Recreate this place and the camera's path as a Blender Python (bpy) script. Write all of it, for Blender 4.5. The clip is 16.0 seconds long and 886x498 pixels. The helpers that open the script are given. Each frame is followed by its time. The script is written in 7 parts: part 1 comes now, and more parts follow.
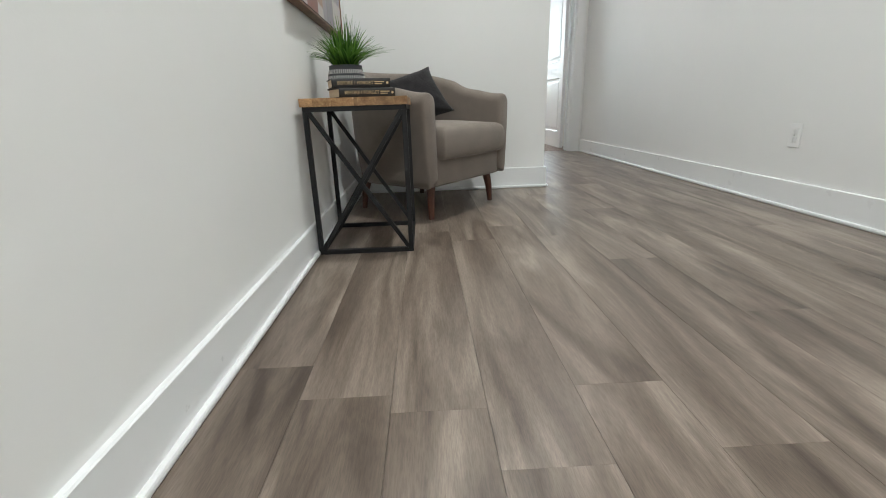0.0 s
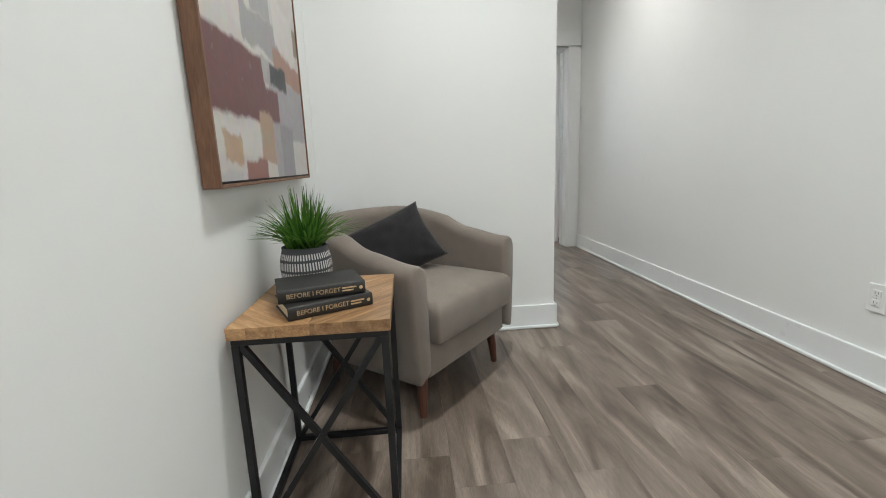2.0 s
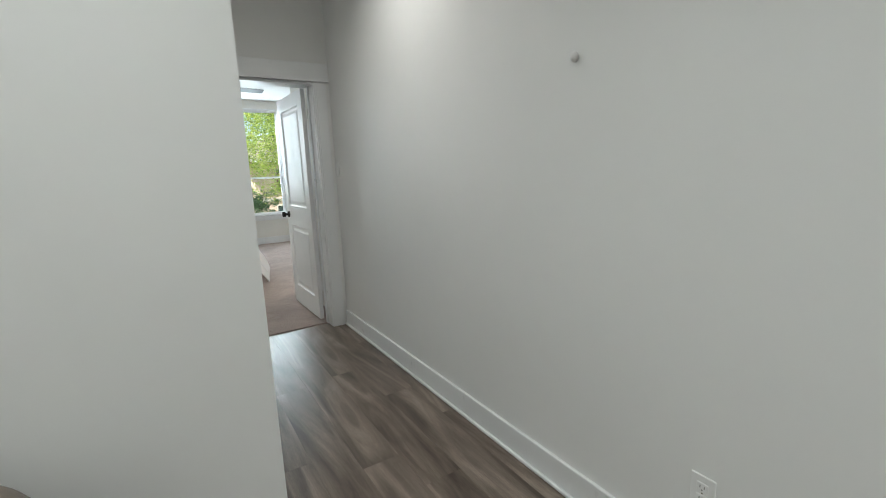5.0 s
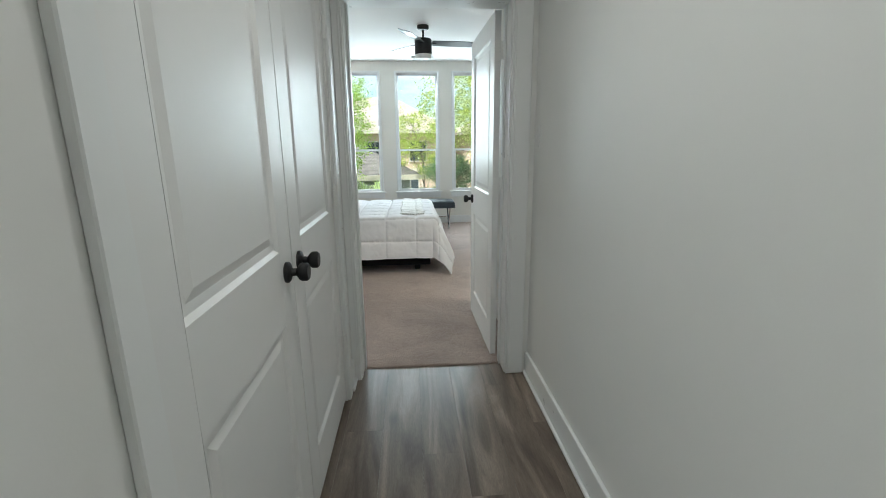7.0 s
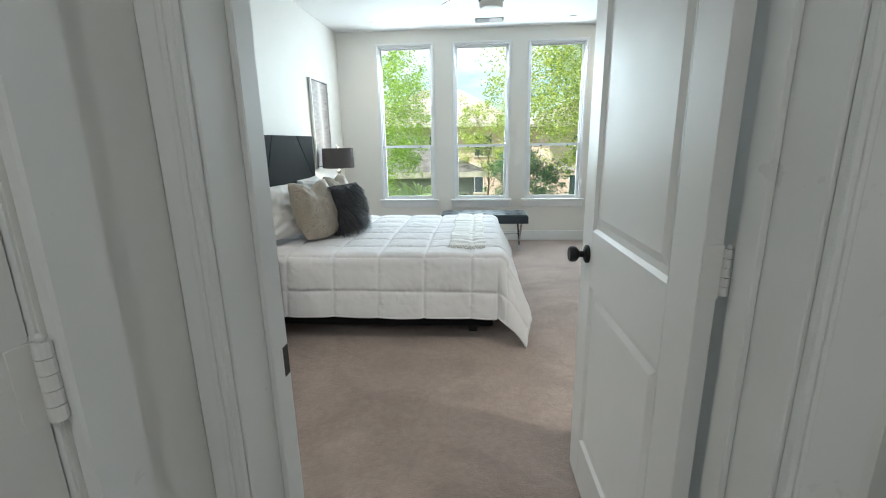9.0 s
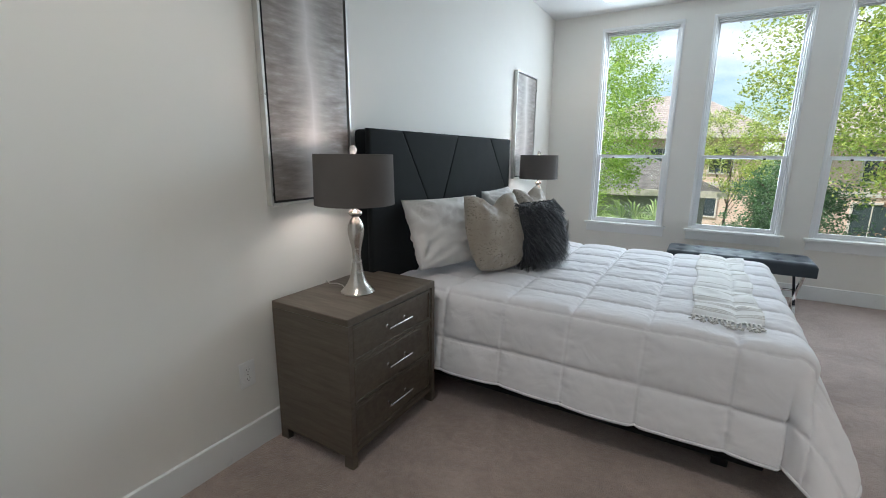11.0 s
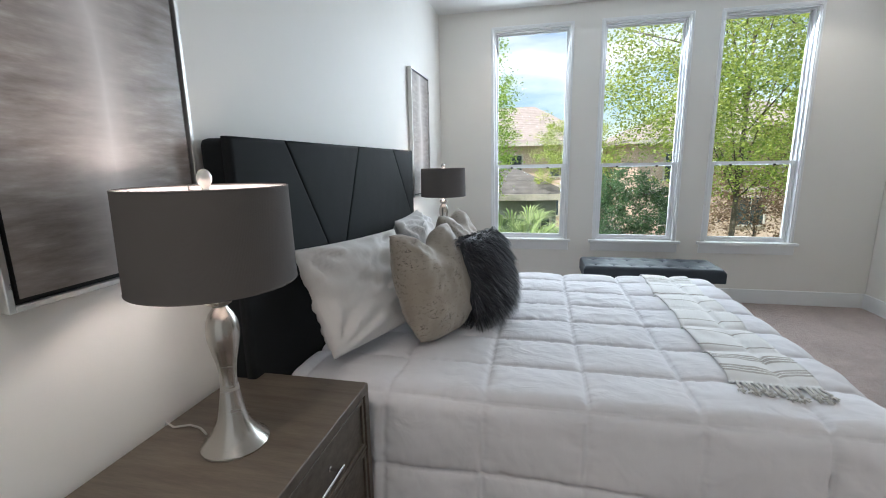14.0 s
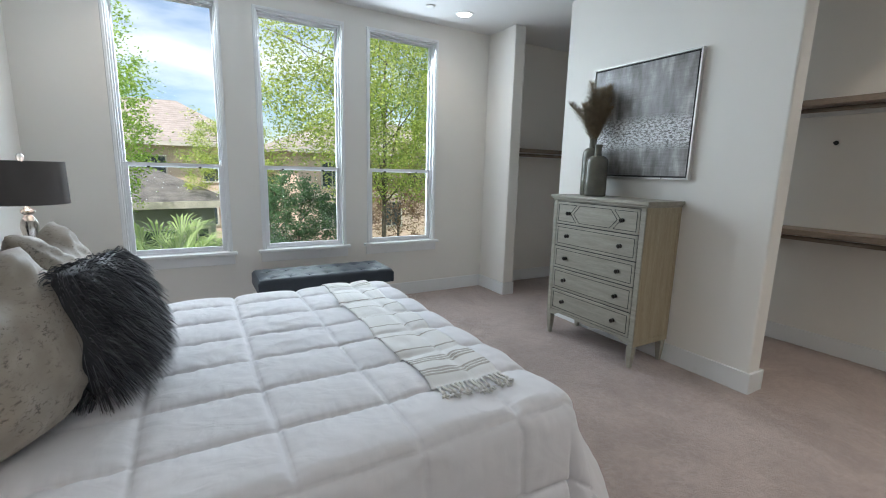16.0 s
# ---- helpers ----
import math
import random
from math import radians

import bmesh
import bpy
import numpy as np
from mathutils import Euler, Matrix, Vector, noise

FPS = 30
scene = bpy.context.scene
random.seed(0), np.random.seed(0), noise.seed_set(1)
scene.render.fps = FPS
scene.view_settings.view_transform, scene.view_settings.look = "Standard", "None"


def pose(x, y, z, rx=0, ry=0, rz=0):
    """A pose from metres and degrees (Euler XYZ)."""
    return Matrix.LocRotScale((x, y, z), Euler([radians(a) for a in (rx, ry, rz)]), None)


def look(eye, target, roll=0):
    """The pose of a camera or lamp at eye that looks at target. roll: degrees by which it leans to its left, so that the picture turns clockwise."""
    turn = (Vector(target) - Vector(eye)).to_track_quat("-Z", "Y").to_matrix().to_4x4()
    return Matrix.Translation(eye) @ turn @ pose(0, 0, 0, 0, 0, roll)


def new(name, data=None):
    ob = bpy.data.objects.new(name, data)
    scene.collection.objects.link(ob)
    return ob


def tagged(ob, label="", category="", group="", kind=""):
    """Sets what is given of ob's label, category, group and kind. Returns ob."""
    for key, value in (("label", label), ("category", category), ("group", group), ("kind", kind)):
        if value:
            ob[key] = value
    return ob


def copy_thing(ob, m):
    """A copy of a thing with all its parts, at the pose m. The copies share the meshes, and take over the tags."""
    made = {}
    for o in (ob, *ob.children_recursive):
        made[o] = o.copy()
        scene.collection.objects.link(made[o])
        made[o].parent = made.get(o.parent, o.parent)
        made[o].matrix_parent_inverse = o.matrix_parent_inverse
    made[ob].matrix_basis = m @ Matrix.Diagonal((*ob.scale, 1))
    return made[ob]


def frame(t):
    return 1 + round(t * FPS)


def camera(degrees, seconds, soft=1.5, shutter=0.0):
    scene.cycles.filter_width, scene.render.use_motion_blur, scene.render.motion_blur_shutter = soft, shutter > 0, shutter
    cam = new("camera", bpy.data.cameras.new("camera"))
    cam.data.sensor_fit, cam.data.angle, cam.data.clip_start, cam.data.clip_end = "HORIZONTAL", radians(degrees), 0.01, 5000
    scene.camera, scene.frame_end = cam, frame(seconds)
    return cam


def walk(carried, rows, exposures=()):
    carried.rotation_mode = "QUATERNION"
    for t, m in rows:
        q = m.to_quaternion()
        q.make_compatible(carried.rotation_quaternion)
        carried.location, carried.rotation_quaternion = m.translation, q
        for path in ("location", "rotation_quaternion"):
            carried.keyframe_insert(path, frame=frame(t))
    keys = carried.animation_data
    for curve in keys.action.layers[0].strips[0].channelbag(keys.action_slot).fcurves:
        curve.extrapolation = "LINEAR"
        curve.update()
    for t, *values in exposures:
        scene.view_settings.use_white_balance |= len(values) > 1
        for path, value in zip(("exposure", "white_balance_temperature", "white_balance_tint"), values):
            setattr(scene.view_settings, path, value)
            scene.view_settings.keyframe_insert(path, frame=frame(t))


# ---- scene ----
cam = camera(91.0, 16.0, soft=1.0)

PATH = [
    (0, (0.871, 0.309, 0.535), (0.936, 2.21, -0.084), -1.8),
    (0.5, (0.876, 0.496, 0.654), (0.957, 2.405, 0.062), -1.2),
    (1, (0.874, 0.636, 0.718), (0.942, 2.572, 0.223), -1.4),
    (1.5, (0.853, 0.813, 0.861), (0.947, 2.751, 0.377), -1.5),
    (2, (0.873, 0.945, 0.934), (1.026, 2.902, 0.549), -2.2),
    (2.5, (0.926, 1.108, 1.077), (1.186, 3.062, 0.742), -2.2),
    (3, (0.941, 1.256, 1.116), (1.417, 3.182, 0.861), -1.7),
    (3.5, (0.953, 1.348, 1.245), (1.722, 3.17, 0.945), -2.2),
    (4, (1.054, 1.412, 1.246), (2.093, 3.089, 0.918), -2.1),
    (4.2, (1.14, 1.469, 1.268), (2.23, 3.108, 0.915), -2.6),
    (6.3, (1.867, 2.689, 1.351), (2.489, 4.54, 0.921), -0.9),
    (6.5, (1.933, 2.796, 1.334), (2.42, 4.686, 0.898), -0.9),
    (7, (2.036, 3.142, 1.307), (2.173, 5.084, 0.85), -0.6),
    (7.5, (2.057, 3.503, 1.323), (2.051, 5.452, 0.872), -0.5),
    (8, (2.09, 4.018, 1.319), (2.073, 5.967, 0.873), -0.3),
    (8.5, (2.08, 4.472, 1.321), (2.056, 6.416, 0.854), 0.3),
    (9, (2.103, 4.872, 1.315), (1.951, 6.808, 0.837), -1.0),
    (9.5, (2.062, 5.226, 1.267), (1.72, 7.127, 0.747), -0.7),
    (10, (2.038, 5.508, 1.252), (1.375, 7.315, 0.707), -1.4),
    (10.2, (2.013, 5.591, 1.24), (1.219, 7.35, 0.72), -1.7),
    (12.3, (1.634, 6.035, 1.343), (0.575, 7.701, 1.026), 1.9),
    (12.5, (1.582, 6.111, 1.345), (0.579, 7.81, 1.021), 2.2),
    (13, (1.458, 6.246, 1.345), (0.615, 8.032, 1.03), 1.4),
    (13.5, (1.356, 6.313, 1.323), (0.705, 8.176, 0.999), -0.5),
    (14, (1.297, 6.399, 1.307), (0.872, 8.314, 0.919), -1.0),
    (14.5, (1.274, 6.538, 1.291), (1.133, 8.49, 0.879), -1.0),
    (15, (1.281, 6.659, 1.272), (1.52, 8.604, 0.872), -0.5),
    (15.5, (1.325, 6.709, 1.282), (1.939, 8.572, 0.893), 0.8),
    (16, (1.302, 6.754, 1.269), (2.286, 8.459, 0.917), 1.5),
]
EXPOSURES = [(0.0, 1.78, 6250, 9), (3.0, 1.82, 6250, 9), (4.2, 1.45, 6250, 8), (6.3, 1.05, 6200, 4), (7.5, 1.27, 6150, 3), (8.5, 1.27, 6100, 3), (9.2, 1.15, 6150, 5), (10.0, 1.0, 6000, 8), (12.3, 0.55, 6100, 10), (13.0, 0.60, 6100, 11), (14.0, 0.80, 6100, 12), (15.5, 0.84, 6100, 11), (16.0, 0.70, 6100, 11)]
walk(cam, [(t, look(eye, target, roll)) for t, eye, target, roll in PATH], EXPOSURES)

# lamp strengths in watts
WINDOW_W = 20.5
LIVING_W = (5.2, 12.5, 6.0, 2.9)
BED_W = (0.8, 0.8, 2.4, 6.5, 2.4)
BULB_W = 1.45

# ---- world, sun, lamps ----
world = bpy.data.worlds.new("world")
scene.world = world
world.use_nodes = True
wn, wl = world.node_tree.nodes, world.node_tree.links
wn.clear()
w_out = wn.new("ShaderNodeOutputWorld")
w_bg = wn.new("ShaderNodeBackground")
w_sky = wn.new("ShaderNodeTexSky")
w_sky.sky_type = "NISHITA"
w_sky.sun_disc = False
w_sky.sun_elevation = radians(58)
w_sky.sun_rotation = radians(232)
w_bg.inputs["Strength"].default_value = 0.11
w_tc = wn.new("ShaderNodeTexCoord")
w_map = wn.new("ShaderNodeMapping")
w_map.inputs["Scale"].default_value = (1.0, 1.0, 3.2)
w_cloud = wn.new("ShaderNodeTexNoise")
w_cloud.inputs["Scale"].default_value = 2.6
w_cloud.inputs["Detail"].default_value = 8
w_ramp = wn.new("ShaderNodeValToRGB")
w_ramp.color_ramp.elements[0].position = 0.42
w_ramp.color_ramp.elements[1].position = 0.62
w_mix = wn.new("ShaderNodeMix")
w_mix.data_type = "RGBA"
w_mix.inputs["B"].default_value = (8.0, 8.2, 8.5, 1)
wl.new(w_tc.outputs["Generated"], w_map.inputs["Vector"])
wl.new(w_map.outputs["Vector"], w_cloud.inputs["Vector"])
wl.new(w_cloud.outputs["Fac"], w_ramp.inputs["Fac"])
wl.new(w_ramp.outputs["Color"], w_mix.inputs["Factor"])
wl.new(w_sky.outputs["Color"], w_mix.inputs["A"])
wl.new(w_mix.outputs["Result"], w_bg.inputs["Color"])
wl.new(w_bg.outputs["Background"], w_out.inputs["Surface"])


def lamp(name, kind, m, energy, color=(1, 1, 1), **kw):
    data = bpy.data.lights.new(name, kind)
    data.energy, data.color = energy, color
    if kind == "AREA":
        data.shape = kw.get("shape", "RECTANGLE")
        data.size = kw.get("size", 1.0)
        data.size_y = kw.get("size_y", data.size)
        data.spread = radians(kw.get("spread", 180))
    elif kind == "SUN":
        data.angle = radians(kw.get("angle", 0.5))
    else:
        data.shadow_soft_size = kw.get("radius", 0.05)
    ob = new(name, data)
    ob.matrix_world = m
    return ob


lamp("sun", "SUN", look((-6.0, -4.6, 12), (0, 0, 0)), 5.0, (1.0, 0.95, 0.87), angle=0.5)
# daylight entering the three bedroom windows
for wx in (1.20, 2.165, 3.105):
    lamp("window_daylight", "AREA", pose(wx, 11.02, 1.72, -66, 0, 0), WINDOW_W, (0.82, 0.925, 1.0), size=0.66, size_y=1.70)
# recessed ceiling lights: living corner, hall, bedroom
# the light at y -1.6 is an unseen stand-in for light from behind
DOWNLIGHTS = [(1.35, 0.30, 2.79), (1.45, -1.6, 2.79), (1.22, 2.25, 2.79), (2.16, 4.05, 2.79)]
HALL_COLORS = [(0.98, 1.0, 0.96)] * 3 + [(1.0, 0.955, 0.90)]
BED_DOWNLIGHTS = [(0.98, 10.30, 2.66), (3.53, 10.34, 2.66), (0.98, 6.35, 2.66), (3.53, 6.35, 2.66), (4.72, 7.60, 2.66)]
for (lx, ly, lz), watts, tint in zip(DOWNLIGHTS, LIVING_W, HALL_COLORS):
    lamp("downlight_glow", "AREA", pose(lx, ly, lz - 0.012), watts, tint, shape="DISK", size=0.12, spread=140)
for (lx, ly, lz), watts in zip(BED_DOWNLIGHTS, BED_W):
    lamp("downlight_glow", "AREA", pose(lx, ly, lz - 0.012), watts, (1.0, 0.90, 0.76), shape="DISK", size=0.12, spread=105)
# bulbs inside the two table lamps
for lx, ly, lz in ((0.592, 7.208, 1.16), (0.575, 9.70, 1.16)):
    lamp("bulb_glow", "POINT", pose(lx, ly, lz), BULB_W, (1.0, 0.88, 0.78), radius=0.035)

# ---- materials ----
def nodes_of(name):
    m = bpy.data.materials.new(name)
    m.use_nodes = True
    nt = m.node_tree
    return m, nt, nt.nodes["Principled BSDF"]


def tex(nt, kind, scale, stretch=(1, 1, 1), coord="Object", rot=(0, 0, 0), **ins):
    tc = nt.nodes.new("ShaderNodeTexCoord")
    mp = nt.nodes.new("ShaderNodeMapping")
    mp.inputs["Scale"].default_value = stretch
    mp.inputs["Rotation"].default_value = [radians(a) for a in rot]
    t = nt.nodes.new("ShaderNodeTex" + kind)
    if "Scale" in t.inputs:
        t.inputs["Scale"].default_value = scale
    for k, v in ins.items():
        t.inputs[k].default_value = v
    nt.links.new(tc.outputs[coord], mp.inputs["Vector"])
    nt.links.new(mp.outputs["Vector"], t.inputs["Vector"])
    return t, mp


def ramp(nt, src, stops):
    r = nt.nodes.new("ShaderNodeValToRGB")
    el = r.color_ramp.elements
    while len(el) < len(stops):
        el.new(0.5)
    for e, (p, c) in zip(el, stops):
        e.position, e.color = p, (*c, 1) if len(c) == 3 else c
    nt.links.new(src, r.inputs["Fac"])
    return r.outputs["Color"]


def mixc(nt, fac, a, b, mode="MIX"):
    x = nt.nodes.new("ShaderNodeMix")
    x.data_type, x.blend_type = "RGBA", mode
    for sock, v in ((x.inputs["Factor"], fac), (x.inputs["A"], a), (x.inputs["B"], b)):
        if isinstance(v, (int, float)):
            sock.default_value = v
        elif isinstance(v, tuple):
            sock.default_value = (*v, 1)
        else:
            nt.links.new(v, sock)
    return x.outputs["Result"]


def calc(nt, op, a, b=0.0, clamp=False):
    x = nt.nodes.new("ShaderNodeMath")
    x.operation, x.use_clamp = op, clamp
    for sock, v in zip(x.inputs, (a, b)):
        if isinstance(v, (int, float)):
            sock.default_value = v
        else:
            nt.links.new(v, sock)
    return x.outputs[0]


def bump(nt, bsdf, height, strength=0.2, distance=0.005, under=None):
    b = nt.nodes.new("ShaderNodeBump")
    b.inputs["Strength"].default_value = strength
    b.inputs["Distance"].default_value = distance
    nt.links.new(height, b.inputs["Height"])
    if under is not None:
        nt.links.new(under, b.inputs["Normal"])
    nt.links.new(b.outputs["Normal"], bsdf.inputs["Normal"])
    return b.outputs["Normal"]


def surface(name, color, rough=0.5, metal=0.0, vary=0.12, scale=6.0, fine=90.0, relief=0.15, depth=0.002, stretch=(1, 1, 1), spec=0.5, sheen=0.0):
    """A general surface: base colour with blotches and grain at two scales, and fine relief."""
    m, nt, b = nodes_of(name)
    t1, _ = tex(nt, "Noise", scale, stretch, Detail=5)
    t2, _ = tex(nt, "Noise", fine, stretch, Detail=3)
    lo = tuple(c * (1 - vary) for c in color)
    hi = tuple(min(1, c * (1 + vary)) for c in color)
    c1 = ramp(nt, t1.outputs["Fac"], [(0.3, lo), (0.7, hi)])
    c2 = mixc(nt, 0.5 * vary, c1, t2.outputs["Color"], "OVERLAY")
    nt.links.new(c2, b.inputs["Base Color"])
    r = ramp(nt, t1.outputs["Fac"], [(0.3, (max(0, rough - 0.06),) * 3), (0.7, (min(1, rough + 0.06),) * 3)])
    nt.links.new(r, b.inputs["Roughness"])
    b.inputs["Metallic"].default_value = metal
    b.inputs["Specular IOR Level"].default_value = spec
    b.inputs["Sheen Weight"].default_value = sheen
    if relief:
        bump(nt, b, t2.outputs["Fac"], relief, depth)
    return m


def fabric(name, color, weave=900.0, vary=0.15, relief=0.4, sheen=0.2, rough=0.9):
    m, nt, b = nodes_of(name)
    t1, _ = tex(nt, "Noise", 9, Detail=6)
    wa, _ = tex(nt, "Wave", weave / 6.3, Distortion=1.5, Detail=1)
    wb, mp = tex(nt, "Wave", weave / 6.3, rot=(90, 0, 90), Distortion=1.5, Detail=1)
    w = calc(nt, "MAXIMUM", wa.outputs["Fac"], wb.outputs["Fac"])
    c1 = ramp(nt, t1.outputs["Fac"], [(0.3, tuple(c * (1 - vary) for c in color)), (0.7, tuple(min(1, c * (1 + vary)) for c in color))])
    c2 = mixc(nt, calc(nt, "MULTIPLY", w, 0.25), tuple(c * 0.7 for c in color), c1)
    c3 = mixc(nt, 0.6, c1, c2)
    nt.links.new(c3, b.inputs["Base Color"])
    b.inputs["Roughness"].default_value = rough
    b.inputs["Sheen Weight"].default_value = sheen
    b.inputs["Specular IOR Level"].default_value = 0.2
    n = bump(nt, b, t1.outputs["Fac"], 0.15, 0.01)
    bump(nt, b, w, relief, 0.0006, n)
    return m


def crumpled_cotton(name, color):
    """Pressed cotton: soft creases at two scales and a very fine weave."""
    m, nt, b = nodes_of(name)
    t1, _ = tex(nt, "Noise", 7, (1, 1.6, 1), Detail=2, Distortion=1.6)
    t2, _ = tex(nt, "Noise", 14, (2.2, 1, 1), Detail=2, Distortion=1.2)
    t3, _ = tex(nt, "Noise", 700, Detail=2)
    nt.links.new(ramp(nt, t1.outputs["Fac"], [(0.3, tuple(c * 0.97 for c in color)), (0.7, color)]), b.inputs["Base Color"])
    b.inputs["Roughness"].default_value = 0.88
    b.inputs["Sheen Weight"].default_value = 0.1
    b.inputs["Specular IOR Level"].default_value = 0.2
    n = bump(nt, b, t1.outputs["Fac"], 0.25, 0.016)
    n2 = bump(nt, b, t2.outputs["Fac"], 0.10, 0.006, n)
    bump(nt, b, t3.outputs["Fac"], 0.15, 0.0006, n2)
    return m


def wood(name, dark, light, rough=0.45, stretch=(14, 1.2, 14), scale=3.0, per_piece=0.0, gap=0.3):
    """Streaked wood grain along the local y axis; per_piece shifts tone and grain from piece to piece."""
    m, nt, b = nodes_of(name)
    t1, mp1 = tex(nt, "Noise", scale, stretch, Detail=8, Roughness=0.65, Distortion=0.4)
    t2, mp2 = tex(nt, "Noise", scale * 9, stretch, Detail=4)
    info = nt.nodes.new("ShaderNodeObjectInfo")
    if per_piece:
        sh = nt.nodes.new("ShaderNodeCombineXYZ")
        far = calc(nt, "MULTIPLY", info.outputs["Random"], 37.0)
        for k in range(3):
            nt.links.new(far, sh.inputs[k])
        nt.links.new(sh.outputs[0], mp1.inputs["Location"])
        nt.links.new(sh.outputs[0], mp2.inputs["Location"])
    mid = tuple((a + c) / 2 for a, c in zip(dark, light))
    c1 = ramp(nt, t1.outputs["Fac"], [(0.28, dark), (0.5, mid), (0.72, light)])
    c2 = mixc(nt, gap, c1, ramp(nt, t2.outputs["Fac"], [(0.35, (0.25, 0.25, 0.25)), (0.65, (0.75, 0.75, 0.75))]), "OVERLAY")
    if per_piece:
        tone = ramp(nt, info.outputs["Random"], [(0.0, (1 - per_piece,) * 3), (1.0, (1 + per_piece,) * 3)])
        tone_node = tone.node
        tone_node.color_ramp.elements[0].color = (1 - per_piece, 1 - per_piece, 1 - per_piece, 1)
        tone_node.color_ramp.elements[1].color = (1, 1, 1, 1)
        c2 = mixc(nt, 1.0, c2, tone, "MULTIPLY")
    nt.links.new(c2, b.inputs["Base Color"])
    nt.links.new(ramp(nt, t1.outputs["Fac"], [(0.3, (rough + 0.08,) * 3), (0.7, (rough - 0.06,) * 3)]), b.inputs["Roughness"])
    bump(nt, b, t2.outputs["Fac"], 0.12, 0.001)
    return m


def floor_planks_mat():
    """Grey-brown oak planks: long soft streaks, cathedral bands, small knots; each plank has its own tone."""
    m, nt, b = nodes_of("oak_vinyl_plank")
    info = nt.nodes.new("ShaderNodeObjectInfo")
    sh = nt.nodes.new("ShaderNodeCombineXYZ")
    far = calc(nt, "MULTIPLY", info.outputs["Random"], 91.0)
    for k in range(3):
        nt.links.new(far, sh.inputs[k])
    streak, mp1 = tex(nt, "Noise", 1.5, (4.6, 0.62, 1), Detail=5, Roughness=0.55, Distortion=1.3)
    grain, mp2 = tex(nt, "Noise", 22, (9, 0.55, 1), Detail=7, Roughness=0.7)
    pores, mp3 = tex(nt, "Noise", 90, (6, 0.5, 1), Detail=2)
    knot, mp4 = tex(nt, "Voronoi", 2.6, (1.9, 0.8, 1))
    for mp in (mp1, mp2, mp3, mp4):
        nt.links.new(sh.outputs[0], mp.inputs["Location"])
    c1 = ramp(nt, streak.outputs["Fac"], [(0.30, (0.056, 0.040, 0.030)), (0.42, (0.118, 0.089, 0.069)), (0.54, (0.186, 0.147, 0.118)), (0.68, (0.300, 0.247, 0.203))])
    c2 = mixc(nt, 0.36, c1, ramp(nt, grain.outputs["Fac"], [(0.3, (0.3, 0.3, 0.3)), (0.7, (0.7, 0.7, 0.7))]), "OVERLAY")
    c2 = mixc(nt, 0.25, c2, ramp(nt, pores.outputs["Fac"], [(0.4, (0.25, 0.25, 0.25)), (0.55, (0.6, 0.6, 0.6))]), "OVERLAY")
    kn = ramp(nt, knot.outputs["Distance"], [(0.0, (1, 1, 1)), (0.06, (0.7, 0.7, 0.7)), (0.17, (0, 0, 0))])
    knf = calc(nt, "MULTIPLY", kn, 0.72)
    c3 = mixc(nt, knf, c2, (0.055, 0.042, 0.034))
    tone = ramp(nt, info.outputs["Random"], [(0.0, (0.975, 0.97, 0.965)), (1.0, (1.0, 0.995, 0.985))])
    c4 = mixc(nt, 1.0, c3, tone, "MULTIPLY")
    nt.links.new(c4, b.inputs["Base Color"])
    nt.links.new(ramp(nt, grain.outputs["Fac"], [(0.3, (0.40,) * 3), (0.7, (0.27,) * 3)]), b.inputs["Roughness"])
    b.inputs["Specular IOR Level"].default_value = 0.5
    bump(nt, b, grain.outputs["Fac"], 0.18, 0.0008)
    return m


def carpet_mat():
    m, nt, b = nodes_of("cut_pile_carpet")
    big, _ = tex(nt, "Noise", 2.2, Detail=5, Distortion=1.2)
    mid, _ = tex(nt, "Noise", 38, Detail=6)
    pile, _ = tex(nt, "Noise", 330, Detail=3)
    tuft, _ = tex(nt, "Voronoi", 210)
    c1 = ramp(nt, big.outputs["Fac"], [(0.34, (0.325, 0.250, 0.218)), (0.66, (0.430, 0.340, 0.300))])
    c2 = mixc(nt, 0.45, c1, ramp(nt, mid.outputs["Fac"], [(0.3, (0.38,) * 3), (0.7, (0.62,) * 3)]), "OVERLAY")
    c3 = mixc(nt, 0.7, c2, ramp(nt, pile.outputs["Fac"], [(0.3, (0.25,) * 3), (0.7, (0.75,) * 3)]), "OVERLAY")
    nt.links.new(c3, b.inputs["Base Color"])
    b.inputs["Roughness"].default_value = 1.0
    b.inputs["Specular IOR Level"].default_value = 0.1
    b.inputs["Sheen Weight"].default_value = 0.35
    n = bump(nt, b, mid.outputs["Fac"], 0.6, 0.012)
    n2 = bump(nt, b, tuft.outputs["Distance"], 0.8, 0.007, n)
    bump(nt, b, pile.outputs["Fac"], 0.5, 0.003, n2)
    return m


def paint(name, color, rough=0.55, orange=0.10):
    """Wall paint: faint roller texture, slight blotches and scuffs."""
    m, nt, b = nodes_of(name)
    t1, _ = tex(nt, "Noise", 1.3, Detail=6)
    t2, _ = tex(nt, "Noise", 160, Detail=3)
    t3, _ = tex(nt, "Noise", 14, Detail=6)
    c1 = ramp(nt, t1.outputs["Fac"], [(0.3, tuple(c * 0.97 for c in color)), (0.7, color)])
    c2 = mixc(nt, 0.04, c1, t3.outputs["Color"], "OVERLAY")
    nt.links.new(c2, b.inputs["Base Color"])
    nt.links.new(ramp(nt, t3.outputs["Fac"], [(0.3, (rough + 0.05,) * 3), (0.7, (rough - 0.05,) * 3)]), b.inputs["Roughness"])
    b.inputs["Specular IOR Level"].default_value = 0.35
    bump(nt, b, t2.outputs["Fac"], orange, 0.0015)
    return m


